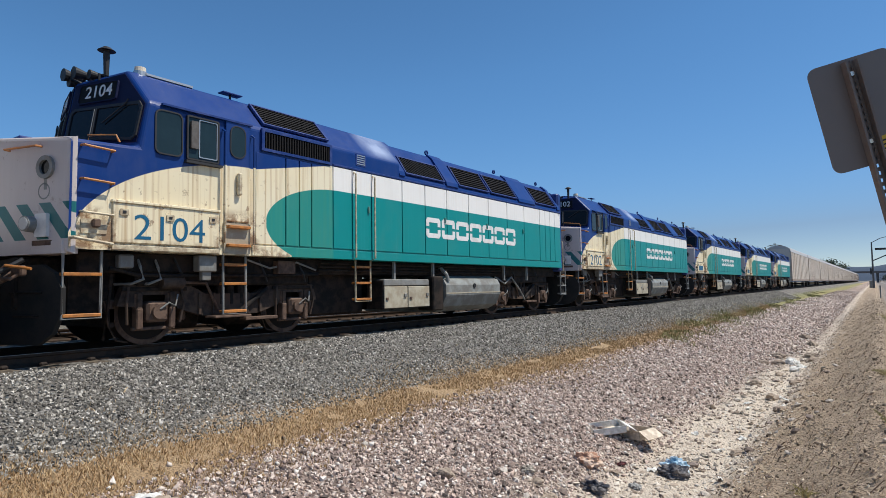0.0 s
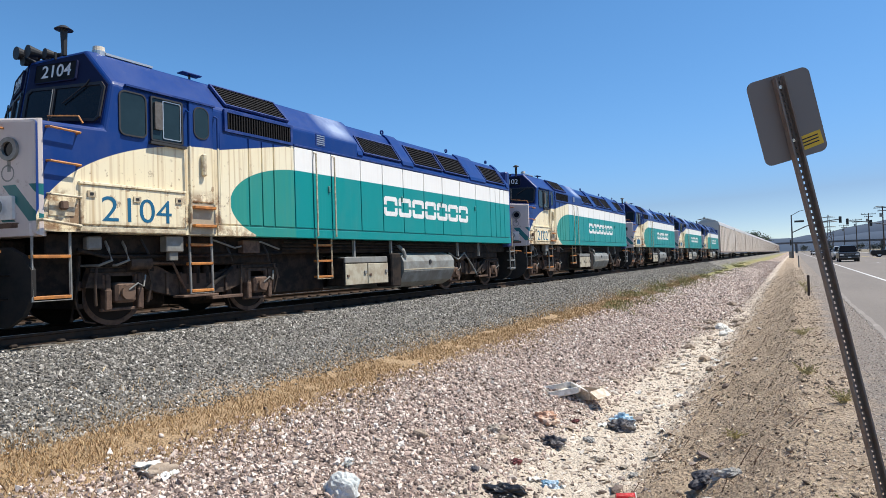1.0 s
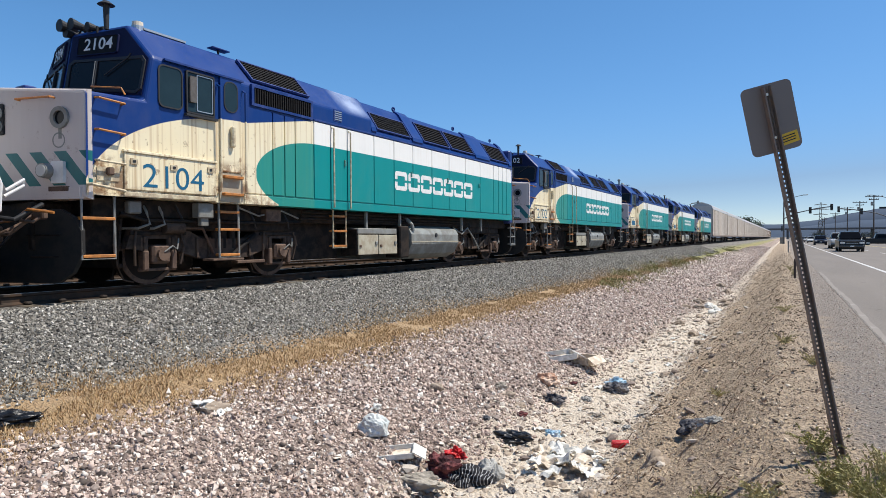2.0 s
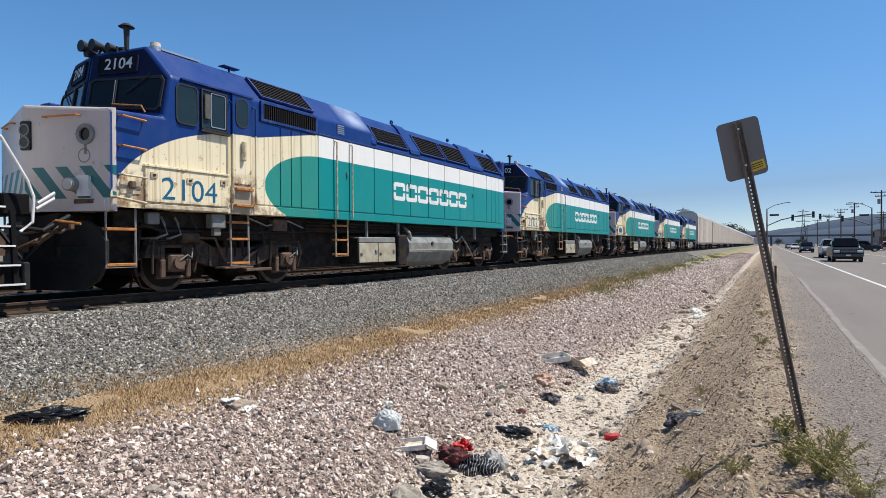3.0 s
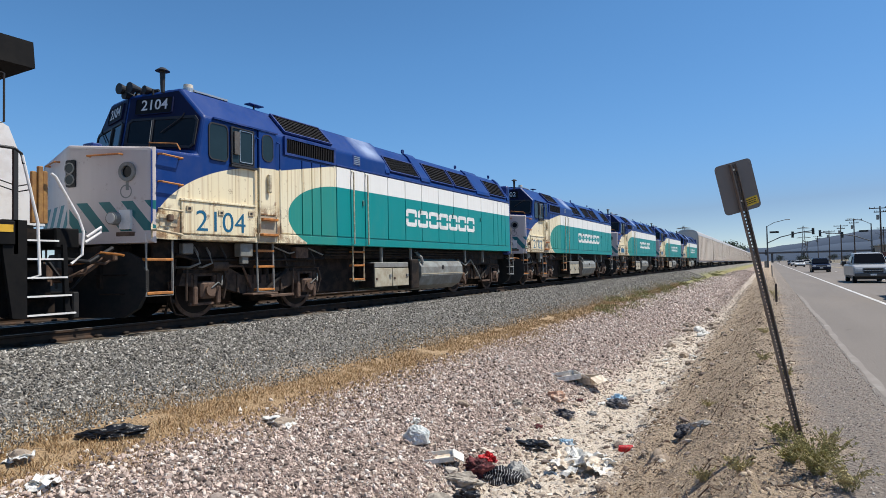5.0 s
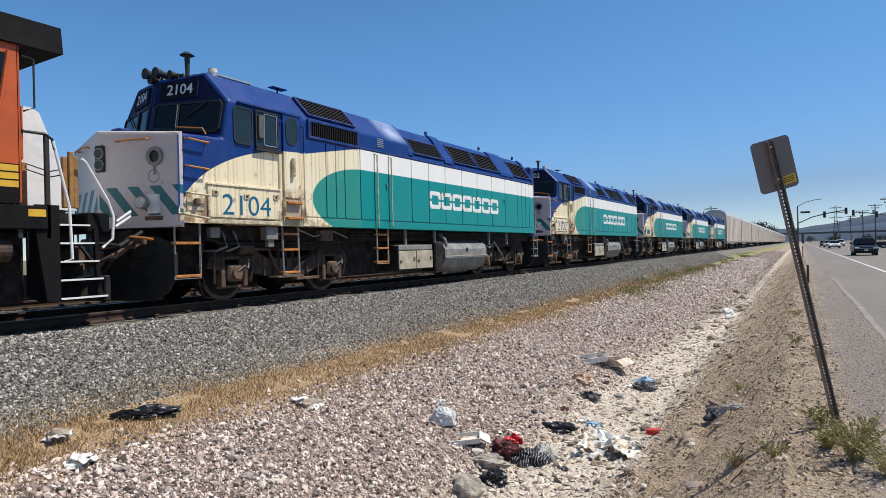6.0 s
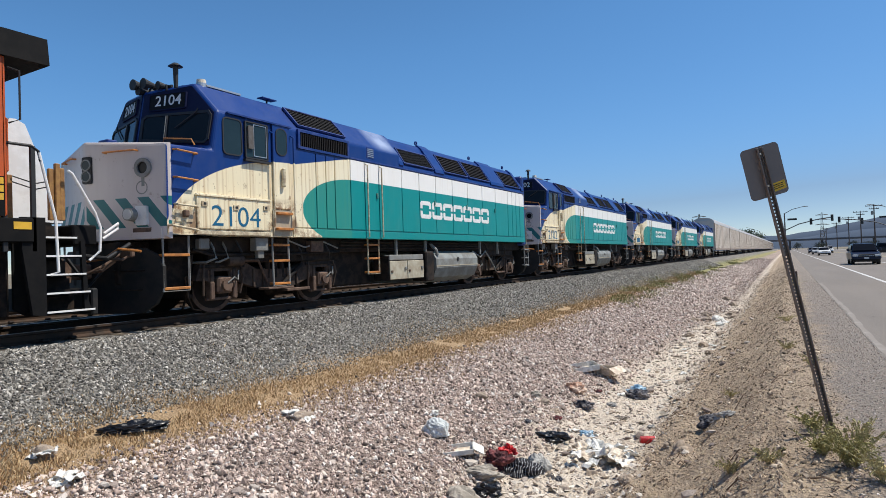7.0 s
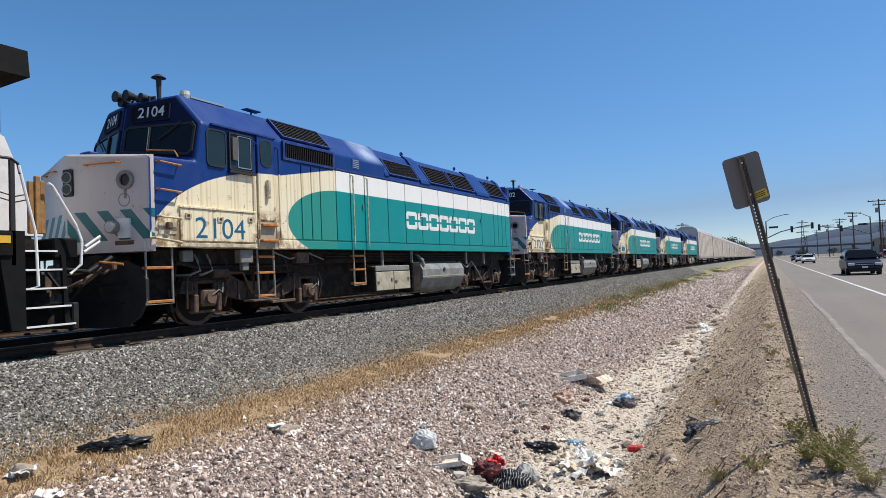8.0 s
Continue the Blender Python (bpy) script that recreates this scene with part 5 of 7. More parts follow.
# ---- leaning road sign seen from behind ----
def road_sign():
    base, head = Vector((10.645, 0.02, -0.76)), Vector((10.205, -0.525, 1.675))
    steel = plain("post_steel", (0.21, 0.185, 0.165), 0.75, 0.1, 0.4, 9, 0.2, RUST, 0.25)
    up = (head - base).normalized()
    u = Vector((0.83, 0.42, 0.22))
    u = (u - up * u.dot(up)).normalized()
    s = thing("road_sign", "back of a small metal sign on a leaning perforated post", "road sign")
    ln = (head - base).length
    m = basis(base, u, up)
    # u-channel post with punched holes, as short webs between the holes
    bm = bmesh.new()
    for sx in (-1, 1):
        box(bm, sx * 0.022 - 0.004, sx * 0.022 + 0.004, 0, ln, -0.018, 0.018)
        box(bm, sx * 0.015 - 0.007, sx * 0.015 + 0.007, 0, ln, -0.018, -0.014)
    bm.transform(m)
    post = part("post", bm, steel, s, "weathered perforated steel post")
    web = None
    for k in range(int(ln / 0.030)):
        if web is None:
            web = part("web", abox(-0.009, 0.009, -0.0078, 0.0078, -0.0175, -0.0145), steel, post)
            web.matrix_basis = m @ Matrix.Translation((0, 0.03, 0))
        else:
            twin(web, m @ Matrix.Translation((0, 0.03 + 0.030 * k, 0)), post)
    cy = ln - 0.20
    pl = part("sign_plate", plate(rounded(0.31, 0.425, 0.035, 5), m @ Matrix.Translation((0.005, cy, -0.026)), 0.005), "signback", s, "dull grey back of the sign plate")
    st = plain("yellow_sticker", (0.70, 0.44, 0.03), 0.5, 0, 0.1, 9, 0.0)
    sk = part("sticker", plate(rounded(0.125, 0.07, 0.004), m @ Matrix.Translation((0.082, cy - 0.145, -0.021)) @ pose(0, 0, 0, 0, 0, 5), 0.001), st, pl, "yellow inspection sticker")
    for k in range(3):
        part("print_bar", plate(rounded(0.09, 0.006, 0.001), m @ Matrix.Translation((0.082, cy - 0.128 - 0.016 * k, -0.020)) @ pose(0, 0, 0, 0, 0, 5), 0.001), "black", sk)
    for yy in (cy + 0.15, cy - 0.12):
        part("bolt", acyl(m @ Vector((0, yy, -0.02)), m @ Vector((0, yy, -0.005)), 0.009, 8), "chrome", s)


# ---- distance ----
def backdrop():
    # the haze of distance is put into the hills' blue colour
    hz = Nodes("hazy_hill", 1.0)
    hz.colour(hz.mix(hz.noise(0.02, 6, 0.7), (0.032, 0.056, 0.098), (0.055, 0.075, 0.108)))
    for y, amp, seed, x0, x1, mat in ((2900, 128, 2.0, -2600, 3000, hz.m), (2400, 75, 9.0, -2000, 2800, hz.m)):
        vs, fs = [], []
        n = 120
        for i in range(n + 1):
            x = x0 + (x1 - x0) * i / n
            k = 0.45 + 0.55 * max(0.0, min(1.0, (x - 20) / 350)) if x > -400 else 0.45
            h = amp * k * (1.0 + 0.35 * noise.noise(Vector((x * 0.0022, seed, 0))) + 0.12 * noise.noise(Vector((x * 0.011, seed, 3))))
            vs += [(x, y, -2), (x, y + 60, h * 0.6), (x, y + 180, h)]
            vs += [(x, y + 600, -2)]
        for i in range(n):
            for j in range(3):
                a = 4 * i + j
                fs.append((a, a + 4, a + 5, a + 1))
        me = bpy.data.meshes.new("backdrop_hills")
        me.from_pydata(vs, [], fs)
        me.shade_smooth()
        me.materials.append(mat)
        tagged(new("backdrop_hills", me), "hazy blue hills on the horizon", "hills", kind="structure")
    conc = plain("bridge_concrete", (0.12, 0.125, 0.14), 0.9, 0, 0.2, 0.2, 0.05)
    b = thing("overpass", "long grey concrete overpass across the road", "bridge", Matrix.Translation((0, 470, 0)))
    part("deck", abox(-60, 190, 0, 10, 5.6, 6.2), conc, b)
    part("parapet", abox(-60, 190, -0.3, 0, 6.2, 6.8), conc, b)
    for x in (-40, -18, 12, 31, 60, 95):
        part("pier", abox(x - 0.7, x + 0.7, 3, 7, -1, 5.6, 0.1), conc, b)


def lattice_tower(x, y, h, k=1.0):
    t = thing("transmission_tower", "grey steel lattice transmission tower in the distance", "pylon", Matrix.Translation((x, y, -1)))
    m = "galv"
    legs = []
    for sx in (-1, 1):
        for sy in (-1, 1):
            part("leg", apipe([(sx * 4 * k, sy * 4 * k, 0), (sx * 1.2 * k, sy * 1.2 * k, h * 0.62), (sx * 0.5 * k, sy * 0.5 * k, h)], 0.28, 4), m, t)
    for i in range(7):
        z0, z1 = h * 0.62 * i / 7, h * 0.62 * (i + 1) / 7
        w0, w1 = 4 - 2.8 * i / 7, 4 - 2.8 * (i + 1) / 7
        for sy in (-1, 1):
            part("brace", apipe([(-w0 * k, sy * w0 * k, z0), (w1 * k, sy * w1 * k, z1)], 0.16, 4), m, t)
            part("brace", apipe([(w0 * k, sy * w0 * k, z0), (-w1 * k, sy * w1 * k, z1)], 0.16, 4), m, t)
    for z, w in ((0.66, 8), (0.80, 9.5), (0.93, 7)):
        part("cross_arm", apipe([(-w * k, 0, h * z), (0, 0, h * z + 1.2), (w * k, 0, h * z)], 0.3, 4), m, t)
        part("cross_arm", apipe([(-w * k, 0, h * z), (w * k, 0, h * z)], 0.22, 4), m, t)


def street():
    wood = plain("pole_wood", (0.075, 0.055, 0.045), 0.9, 0, 0.3, 2, 0.1)
    p = thing("utility_pole", "dark wooden utility pole with cross-arms and transformer", "utility pole", Matrix.Translation((31.1, 148, -0.6)), "roadside utility poles")
    part("mast", acyl((0, 0, 0), (0, 0, 12.4), 0.19, 10, r2=0.13), wood, p)
    for z, w in ((12.0, 1.9), (11.2, 1.1)):
        a = part("cross_arm", abox(-w, w, -0.08, 0.08, z - 0.09, z + 0.09), wood, p)
        for x in (-w + 0.15, -w / 2, w / 2, w - 0.15):
            part("insulator", acyl((x, 0, z + 0.09), (x, 0, z + 0.34), 0.06, 8), "grey", a)
    part("transformer", acyl((-0.45, -0.1, 9.6), (-0.45, -0.1, 10.6), 0.27, 12), "grey", p)
    for x, y in ((31.3, 102), (30.8, 190), (30.6, 222), (30.4, 262), (30.2, 320), (30, 400), (45.5, 250), (51.4, 300)):
        copy_thing(p, pose(x, y, -0.6, 0, 0, random.uniform(-8, 8)))
    steel = plain("signal_steel", (0.10, 0.105, 0.11), 0.5, 0.4, 0.2, 3, 0.05)
    hs = plain("signal_housing", (0.012, 0.014, 0.013), 0.5, 0, 0.2, 3, 0.0)

    def signal(x, y, flip, arm, lamp_h):
        t = thing("traffic_signal", "steel mast-arm traffic signal with street lamp", "traffic signal", pose(x, y, -0.65, 0, 0, 180 if flip else 0))
        part("mast", acyl((0, 0, 0), (0, 0, lamp_h), 0.19, 12, r2=0.11), steel, t)
        part("mast_arm", apipe([(0, 0, 5.2), (arm * 0.3, 0, 6.4), (arm * 0.7, 0, 7.2), (arm, 0, 7.5)], 0.10), steel, t)
        part("lamp_arm", apipe([(0, 0, lamp_h - 0.1), (1.4, 0, lamp_h + 0.7), (3.6, 0, lamp_h + 1.2)], 0.06), steel, t)
        part("luminaire", abox(3.4, 4.3, -0.15, 0.15, lamp_h + 1.1, lamp_h + 1.25, 0.04), "grey", t)
        part("street_plate", abox(0.5, 2.2, -0.02, 0.02, 7.25, 7.65), hs, t)
        for xx, zz in ((arm * 0.55, 6.9), (arm * 0.98, 7.45)):
            h = part("signal_head", abox(xx - 0.24, xx + 0.24, -0.22, 0.02, zz - 0.75, zz + 0.55, 0.04), hs, t)
            for dz in (-0.5, -0.1, 0.3):
                part("hood", acyl((xx, -0.22, zz + dz), (xx, -0.45, zz + dz), 0.15, 10), hs, h)
        part("pole_head", abox(-0.45, -0.2, -0.2, 0.1, 2.6, 3.8, 0.03), hs, t)
        part("cabinet", abox(-0.7, -0.1, 1.5, 2.0, 0, 1.4, 0.03), "grey", t)

    signal(10.1, 138, False, 8.5, 8.8)
    signal(29.7, 150, True, 9.5, 9.0)
    stake = thing("marker_post", "short dark wooden marker post beside the road", "post", Matrix.Translation((10.62, 19.5, -0.72)))
    part("stake", abox(-0.038, 0.038, -0.038, 0.038, -0.1, 0.72, 0.012), wood, stake)
    stake2 = thing("marker_post", "thin pale delineator post in the roadside dirt", "post", Matrix.Translation((10.6, 60, -0.72)))
    part("stake", abox(-0.05, 0.05, -0.03, 0.03, -0.1, 1.1, 0.01), "grey", stake2)
    red = plain("rust_red_wall", (0.13, 0.055, 0.045), 0.85, 0, 0.3, 0.5, 0.1)
    tan = plain("tan_wall", (0.30, 0.25, 0.20), 0.9, 0, 0.2, 0.5, 0.1)
    h = thing("roadside_building", "low rust-red roadside building with flat roof", "building", Matrix.Translation((40, 125, -0.7)))
    part("wall", abox(0, 16, 0, 14, 0, 4.4, 0.05), red, h)
    part("roof", abox(-0.4, 16.4, -0.4, 14.4, 4.4, 4.8, 0.03), tan, h)
    for x in (2.5, 6.5, 10.5):
        w = part("window", abox(x, x + 2.2, -0.04, 0.02, 1.2, 2.8, 0.02), "glass", h)
    w = thing("boundary_wall", "low brown boundary wall by the pavement", "wall", Matrix.Translation((33, 165, -0.7)))
    part("wall", abox(0, 8, 0, 0.3, 0, 3.0, 0.02), red, w)
    part("coping", abox(-0.1, 8.1, -0.05, 0.35, 3.0, 3.2, 0.02), tan, w)
    h = thing("roadside_building", "long pale warehouse beyond the crossing", "building", Matrix.Translation((45, 250, -0.7)))
    part("wall", abox(0, 60, 0, 25, 0, 6, 0.05), tan, h)
    part("roof", abox(-0.5, 60.5, -0.5, 25.5, 6, 6.5, 0.03), "grey", h)


def leaf_tree(x, y, h, w, col, label, n=900, seed=1):
    rnd = random.Random(seed)
    t = thing("tree", label, "tree", Matrix.Translation((x, y, -0.8)))
    bark = MAT.setdefault("bark", plain("bark", (0.07, 0.05, 0.035), 0.9, 0, 0.3, 4, 0.3))
    bm = acyl((0, 0, 0), (0, 0, h * 0.5), h * 0.035, 8, r2=h * 0.018)
    for k in range(6):
        a = k * 1.05 + rnd.random()
        pipe(bm, [(0, 0, h * (0.28 + 0.03 * k)), (math.cos(a) * w * 0.25, math.sin(a) * w * 0.25, h * 0.55), (math.cos(a) * w * 0.4, math.sin(a) * w * 0.4, h * 0.72)], h * 0.011, 5)
    part("trunk", bm, bark, t)
    vs, fs = [], []
    clumps = [(rnd.gauss(0, w * 0.22), rnd.gauss(0, w * 0.22), h * rnd.uniform(0.42, 0.9)) for _ in range(16)]
    for i in range(n):
        c = rnd.choice(clumps)
        r = w * 0.17
        p = Vector((c[0] + rnd.gauss(0, r), c[1] + rnd.gauss(0, r), c[2] + rnd.gauss(0, r * 0.8)))
        q = Euler((rnd.uniform(0, 6.3), rnd.uniform(0, 6.3), 0)).to_matrix()
        s = rnd.uniform(0.18, 0.42) * h / 9
        b = len(vs)
        vs += [p + q @ Vector(v) * s for v in ((-1, -0.5, 0), (1, -0.5, 0.2), (1, 0.5, 0), (-1, 0.5, 0.2))]
        fs.append((b, b + 1, b + 2, b + 3))
    me = bpy.data.meshes.new("crown")
    me.from_pydata(vs, [], fs)
    key = "leaf%s" % str(col)
    if key not in MAT:
        nn = Nodes("foliage", 0.7)
        nn.colour(nn.mix(nn.island(), col, tuple(v * 1.9 for v in col)))
        MAT[key] = nn.m
    me.materials.append(MAT[key])
    o = new("crown", me)
    o.parent = t
    return t


def far_trees():
    lab = "dark green broad tree in the distance"
    for i in range(14):
        x = 16 + 9.0 * i + 4 * math.sin(i * 2.3)
        leaf_tree(x, 445 + 12 * math.sin(i * 1.7), 4.2 + 1.6 * math.sin(i * 3.1), 5, (0.022, 0.030, 0.020), "low dark tree beyond the overpass", 800, 40 + i)
    for i, (x, y, h, w) in enumerate(((-9, 330, 11, 8), (-5, 350, 9.5, 8), (-15, 320, 8.5, 7), (110, 380, 7, 10), (98, 372, 6, 9), (118, 390, 8, 11))):
        leaf_tree(x, y, h, w, (0.035, 0.05, 0.025), lab, 1500, i + 3)


# ---- loose ground cover ----
ICO = None


def scatter(name, label, category, xs, ys, radius, material, flat=0.7, sink=0.3, seed=1, soft=False, tumble=1.0):
    """Many small stones as one mesh of stuff: each a squashed, turned, eight-sided chip."""
    rng = np.random.RandomState(seed)
    base = np.array([(1, 0, 0.1), (0, 1, -0.1), (-1, 0.1, 0), (0.1, -1, 0), (0, 0, 1), (0, 0, -1)], float)
    tri = np.array([(0, 1, 4), (1, 2, 4), (2, 3, 4), (3, 0, 4), (1, 0, 5), (2, 1, 5), (3, 2, 5), (0, 3, 5)])
    base[:4, 2] += (0.3, -0.2, 0.25, -0.3)
    nv = len(base)
    n = len(xs)
    zs = np.array([gz(float(a), float(b)) for a, b in zip(xs, ys)])
    v = base[None] * (1 + rng.uniform(-0.32, 0.42, (n, nv, 1)))
    v = v * np.stack([rng.uniform(0.8, 1.3, n), rng.uniform(0.65, 1.05, n), flat * rng.uniform(0.65, 1.15, n)], 1)[:, None, :]
    q = rng.normal(0, 1, (n, 4)) * (1.0, tumble, tumble, 1.0)
    q /= np.linalg.norm(q, axis=1)[:, None]
    qw, u = q[:, :1, None], q[:, None, 1:]
    u = np.broadcast_to(u, v.shape)
    v = v + 2 * np.cross(u, np.cross(u, v) + qw * v)
    x, y, z = v[..., 0], v[..., 1], v[..., 2]
    v = np.stack([x, y, z], 2) * radius[:, None, None]
    v += np.stack([xs, ys, zs + radius * flat * (1 - 2 * sink) * 0.8], 1)[:, None, :]
    fs = (tri[None] + (np.arange(n) * nv)[:, None, None]).reshape(-1, 3)
    me = bpy.data.meshes.new(name)
    me.vertices.add(n * nv)
    me.vertices.foreach_set("co", v.reshape(-1).astype(np.float32))
    me.loops.add(len(fs) * 3)
    me.loops.foreach_set("vertex_index", fs.reshape(-1).astype(np.int32))
    me.polygons.add(len(fs))
    me.polygons.foreach_set("loop_start", (np.arange(len(fs)) * 3).astype(np.int32))
    me.update(calc_edges=True)
    me.validate()
    me.shade_smooth() if soft else me.shade_flat()
    me.materials.append(material)
    return tagged(new(name, me), label, category, kind="stuff")


def stone_material(name, *stops):
    n = Nodes(name, 0.9)
    c = n.ramp(n.island(), *stops)
    n.colour(n.mix(n.f("MULTIPLY", n.noise(40, 4), 0.45), c, (0.08, 0.07, 0.06)))
    n.bump(n.noise(90, 3), 0.4, 0.005)
    return n.m


def depth_rows(rng, n, y0, y1, k):
    """Distances along the track, thinning out with distance."""
    return y0 + (y1 - y0) * rng.uniform(0, 1, n) ** k


def ground_cover(g):
    rng = np.random.RandomState(7)
    grey = stone_material("ballast_stone", (0.0, (0.05, 0.046, 0.039)), (0.35, (0.17, 0.158, 0.135)), (0.72, (0.37, 0.345, 0.295)), (0.94, (0.60, 0.56, 0.49)), (1.0, (0.78, 0.745, 0.68)))
    mixed = stone_material("gravel_stone", (0.0, (0.07, 0.055, 0.048)), (0.25, (0.33, 0.245, 0.205)), (0.55, (0.70, 0.54, 0.455)), (0.83, (0.84, 0.71, 0.61)), (1.0, (0.92, 0.87, 0.80)))
    clod = stone_material("dirt_clod", (0.0, (0.12, 0.09, 0.062)), (0.5, (0.42, 0.325, 0.23)), (0.9, (0.70, 0.565, 0.42)), (1.0, (0.80, 0.70, 0.57)))
    mudm = stone_material("dry_mud", (0.0, (0.32, 0.25, 0.19)), (0.5, (0.64, 0.54, 0.43)), (1.0, (0.82, 0.74, 0.63)))
    pale = stone_material("pale_pebble", (0.0, (0.22, 0.17, 0.14)), (0.4, (0.52, 0.43, 0.35)), (1.0, (0.86, 0.80, 0.72)))
    n = 100000
    y = depth_rows(rng, n, -6, 70, 2.2)
    x = rng.uniform(1.35, 3.75, n) + rng.normal(0, 0.08, n)
    scatter("ballast_stones", "loose grey angular ballast stones beside the track", "ballast", x, y, rng.uniform(0.012, 0.026, n) * (1 + np.maximum(y, 0) * 0.012), grey, 0.85, 0.3, 1)
    n = 125000
    y = depth_rows(rng, n, -5, 75, 2.5)
    x = 4.55 + 2.75 * rng.uniform(0, 1, n) ** 0.95 + rng.normal(0, 0.12, n)
    r = (0.008 + 0.026 * rng.uniform(0, 1, n) ** 5 + 0.007 * rng.uniform(0, 1, n)) * (1 + np.maximum(y, 0) * 0.02)
    k = 80000
    scatter("gravel_stones", "mixed pink, grey and white gravel on the slope", "gravel", x[:k], y[:k], r[:k], mixed, 0.9, 0.3, 2)
    scatter("gravel_pebbles", "rounded pink and white pebbles among the gravel", "gravel", x[k:], y[k:], r[k:], mixed, 0.9, 0.3, 12, True)
    n = 24000
    y = depth_rows(rng, n, -2, 60, 2.0)
    x = rng.uniform(6.9, 8.9, n)
    scatter("ditch_pebbles", "pale pebbles strewn in the sandy ditch", "pebbles", x, y, 0.004 + 0.04 * rng.uniform(0, 1, n) ** 8, pale, 0.8, 0.35, 3)
    n = 16000
    y = rng.uniform(22, 130, n)
    x = 4.6 + 3.4 * rng.uniform(0, 1, n)
    scatter("far_gravel", "coarse gravel on the slope farther along", "gravel", x, y, rng.uniform(0.03, 0.07, n), mixed, 0.6, 0.35, 9)
    n = 6500
    y = depth_rows(rng, n, -2, 45, 1.8)
    x = 7.85 + rng.normal(0, 0.48, n)
    scatter("mud_flakes", "flat flakes of dried mud in the ditch", "mud", x, y, 0.014 + 0.05 * rng.uniform(0, 1, n) ** 2, mudm, 0.28, 0.2, 6, False, 0.12)
    n = 48000
    y = depth_rows(rng, n, -3.5, 60, 2.0)
    x = rng.uniform(8.5, 10.75, n)
    scatter("dirt_clods", "dry brown clods and crumbs on the bank", "dirt", x, y, 0.003 + 0.018 * rng.uniform(0, 1, n) ** 6, clod, 0.9, 0.30, 4)
    n = 17000
    y = depth_rows(rng, n, -3.5, 50, 1.9)
    x = rng.uniform(8.45, 10.7, n)
    lump = np.array([noise.noise(Vector((float(a) * 1.3, float(b) * 1.3, 6.1))) for a, b in zip(x, y)])
    scatter("bank_clods", "rounded dry clods of earth on the bank", "dirt", x, y, (0.006 + 0.026 * rng.uniform(0, 1, n) ** 4) * (1 + 1.2 * lump) * np.minimum(1.0, 0.62 + 0.05 * np.maximum(y + 2.5, 0)), clod, 0.75, 0.45, 11, True)
    n = 9000
    y = depth_rows(rng, n, -4.5, 25, 1.9)
    x = rng.uniform(10.6, 11.5, n)
    scatter("shoulder_grit", "grey grit on the road shoulder", "grit", x, y, rng.uniform(0.003, 0.010, n), mixed, 0.8, 0.3, 5)
    # straw grass on the berm
    n = 120000
    yb = depth_rows(rng, n, -5.5, 48, 1.9)
    patch = np.array([noise.noise(Vector((0, float(v) * 0.45, 4.2))) for v in yb])
    xb = 4.15 + 0.14 * np.sin(yb * 0.8) + rng.normal(0, 1, n) * (0.50 + 0.30 * patch)
    keep = np.array([noise.noise(Vector((float(a) * 1.9, float(b) * 0.9, 8.8))) + 0.6 * noise.noise(Vector((float(a) * 6, float(b) * 6, 1.8))) > -0.42 for a, b in zip(xb, yb)])
    xb, yb = xb[keep], yb[keep]
    vs, fs = [], []
    rnd = random.Random(5)
    for i, (a, b) in enumerate(zip(xb, yb)):
        z = gz(float(a), float(b))
        h = rnd.uniform(0.015, 0.05) * (2.0 if rnd.random() < 0.08 else 1.0)
        w = rnd.uniform(0.003, 0.007) * (1 + max(0, b) * 0.06)
        t, l = rnd.uniform(0, 6.28), rnd.uniform(0.3, 1.1) * h
        dx, dy, ax, ay = math.cos(t) * w, math.sin(t) * w, rnd.uniform(-1, 1) * l, rnd.uniform(-1, 1) * l
        k = len(vs)
        vs += [(a - dx, b - dy, z - 0.01), (a + dx, b + dy, z - 0.01), (a + ax * 0.5 + dx * 0.6, b + ay * 0.5 + dy * 0.6, z + h * 0.65), (a + ax, b + ay, z + h)]
        fs += [(k, k + 1, k + 2), (k, k + 2, k + 3)]
    me = bpy.data.meshes.new("dry_grass")
    me.from_pydata(vs, [], fs)
    nn = Nodes("straw", 0.8)
    nn.colour(nn.ramp(nn.island(), (0.0, (0.20, 0.11, 0.045)), (0.5, (0.43, 0.28, 0.13)), (1.0, (0.64, 0.49, 0.29))))
    me.materials.append(nn.m)
    tagged(new("dry_grass", me), "short sun-dried straw grass along the berm", "grass", kind="stuff")
    # greener growth farther along the berm
    vs, fs = [], []
    for k in range(15000):
        b = 17 + 85 * rnd.random() ** 1.3
        a = 4.2 + rnd.gauss(0, 0.55)
        if noise.noise(Vector((a * 0.8, b * 0.22, 2.7))) < -0.02 + (0.25 if b < 26 else 0):
            continue
        z, h, w, t = gz(a, b), rnd.uniform(0.05, 0.16), rnd.uniform(0.012, 0.03), rnd.uniform(0, 6.28)
        i = len(vs)
        vs += [(a - math.cos(t) * w, b - math.sin(t) * w, z - 0.01), (a + math.cos(t) * w, b + math.sin(t) * w, z - 0.01), (a + rnd.gauss(0, h * 0.4), b + rnd.gauss(0, h * 0.4), z + h)]
        fs.append((i, i + 1, i + 2))
    me = bpy.data.meshes.new("green_growth")
    me.from_pydata(vs, [], fs)
    ng = Nodes("green_growth", 0.8)
    ng.colour(ng.ramp(ng.island(), (0.0, (0.12, 0.14, 0.04)), (0.55, (0.25, 0.24, 0.09)), (1.0, (0.48, 0.40, 0.20))))
    me.materials.append(ng.m)
    tagged(new("green_growth", me), "patchy green and straw growth along the berm", "grass", kind="stuff")
    vs, fs = [], []
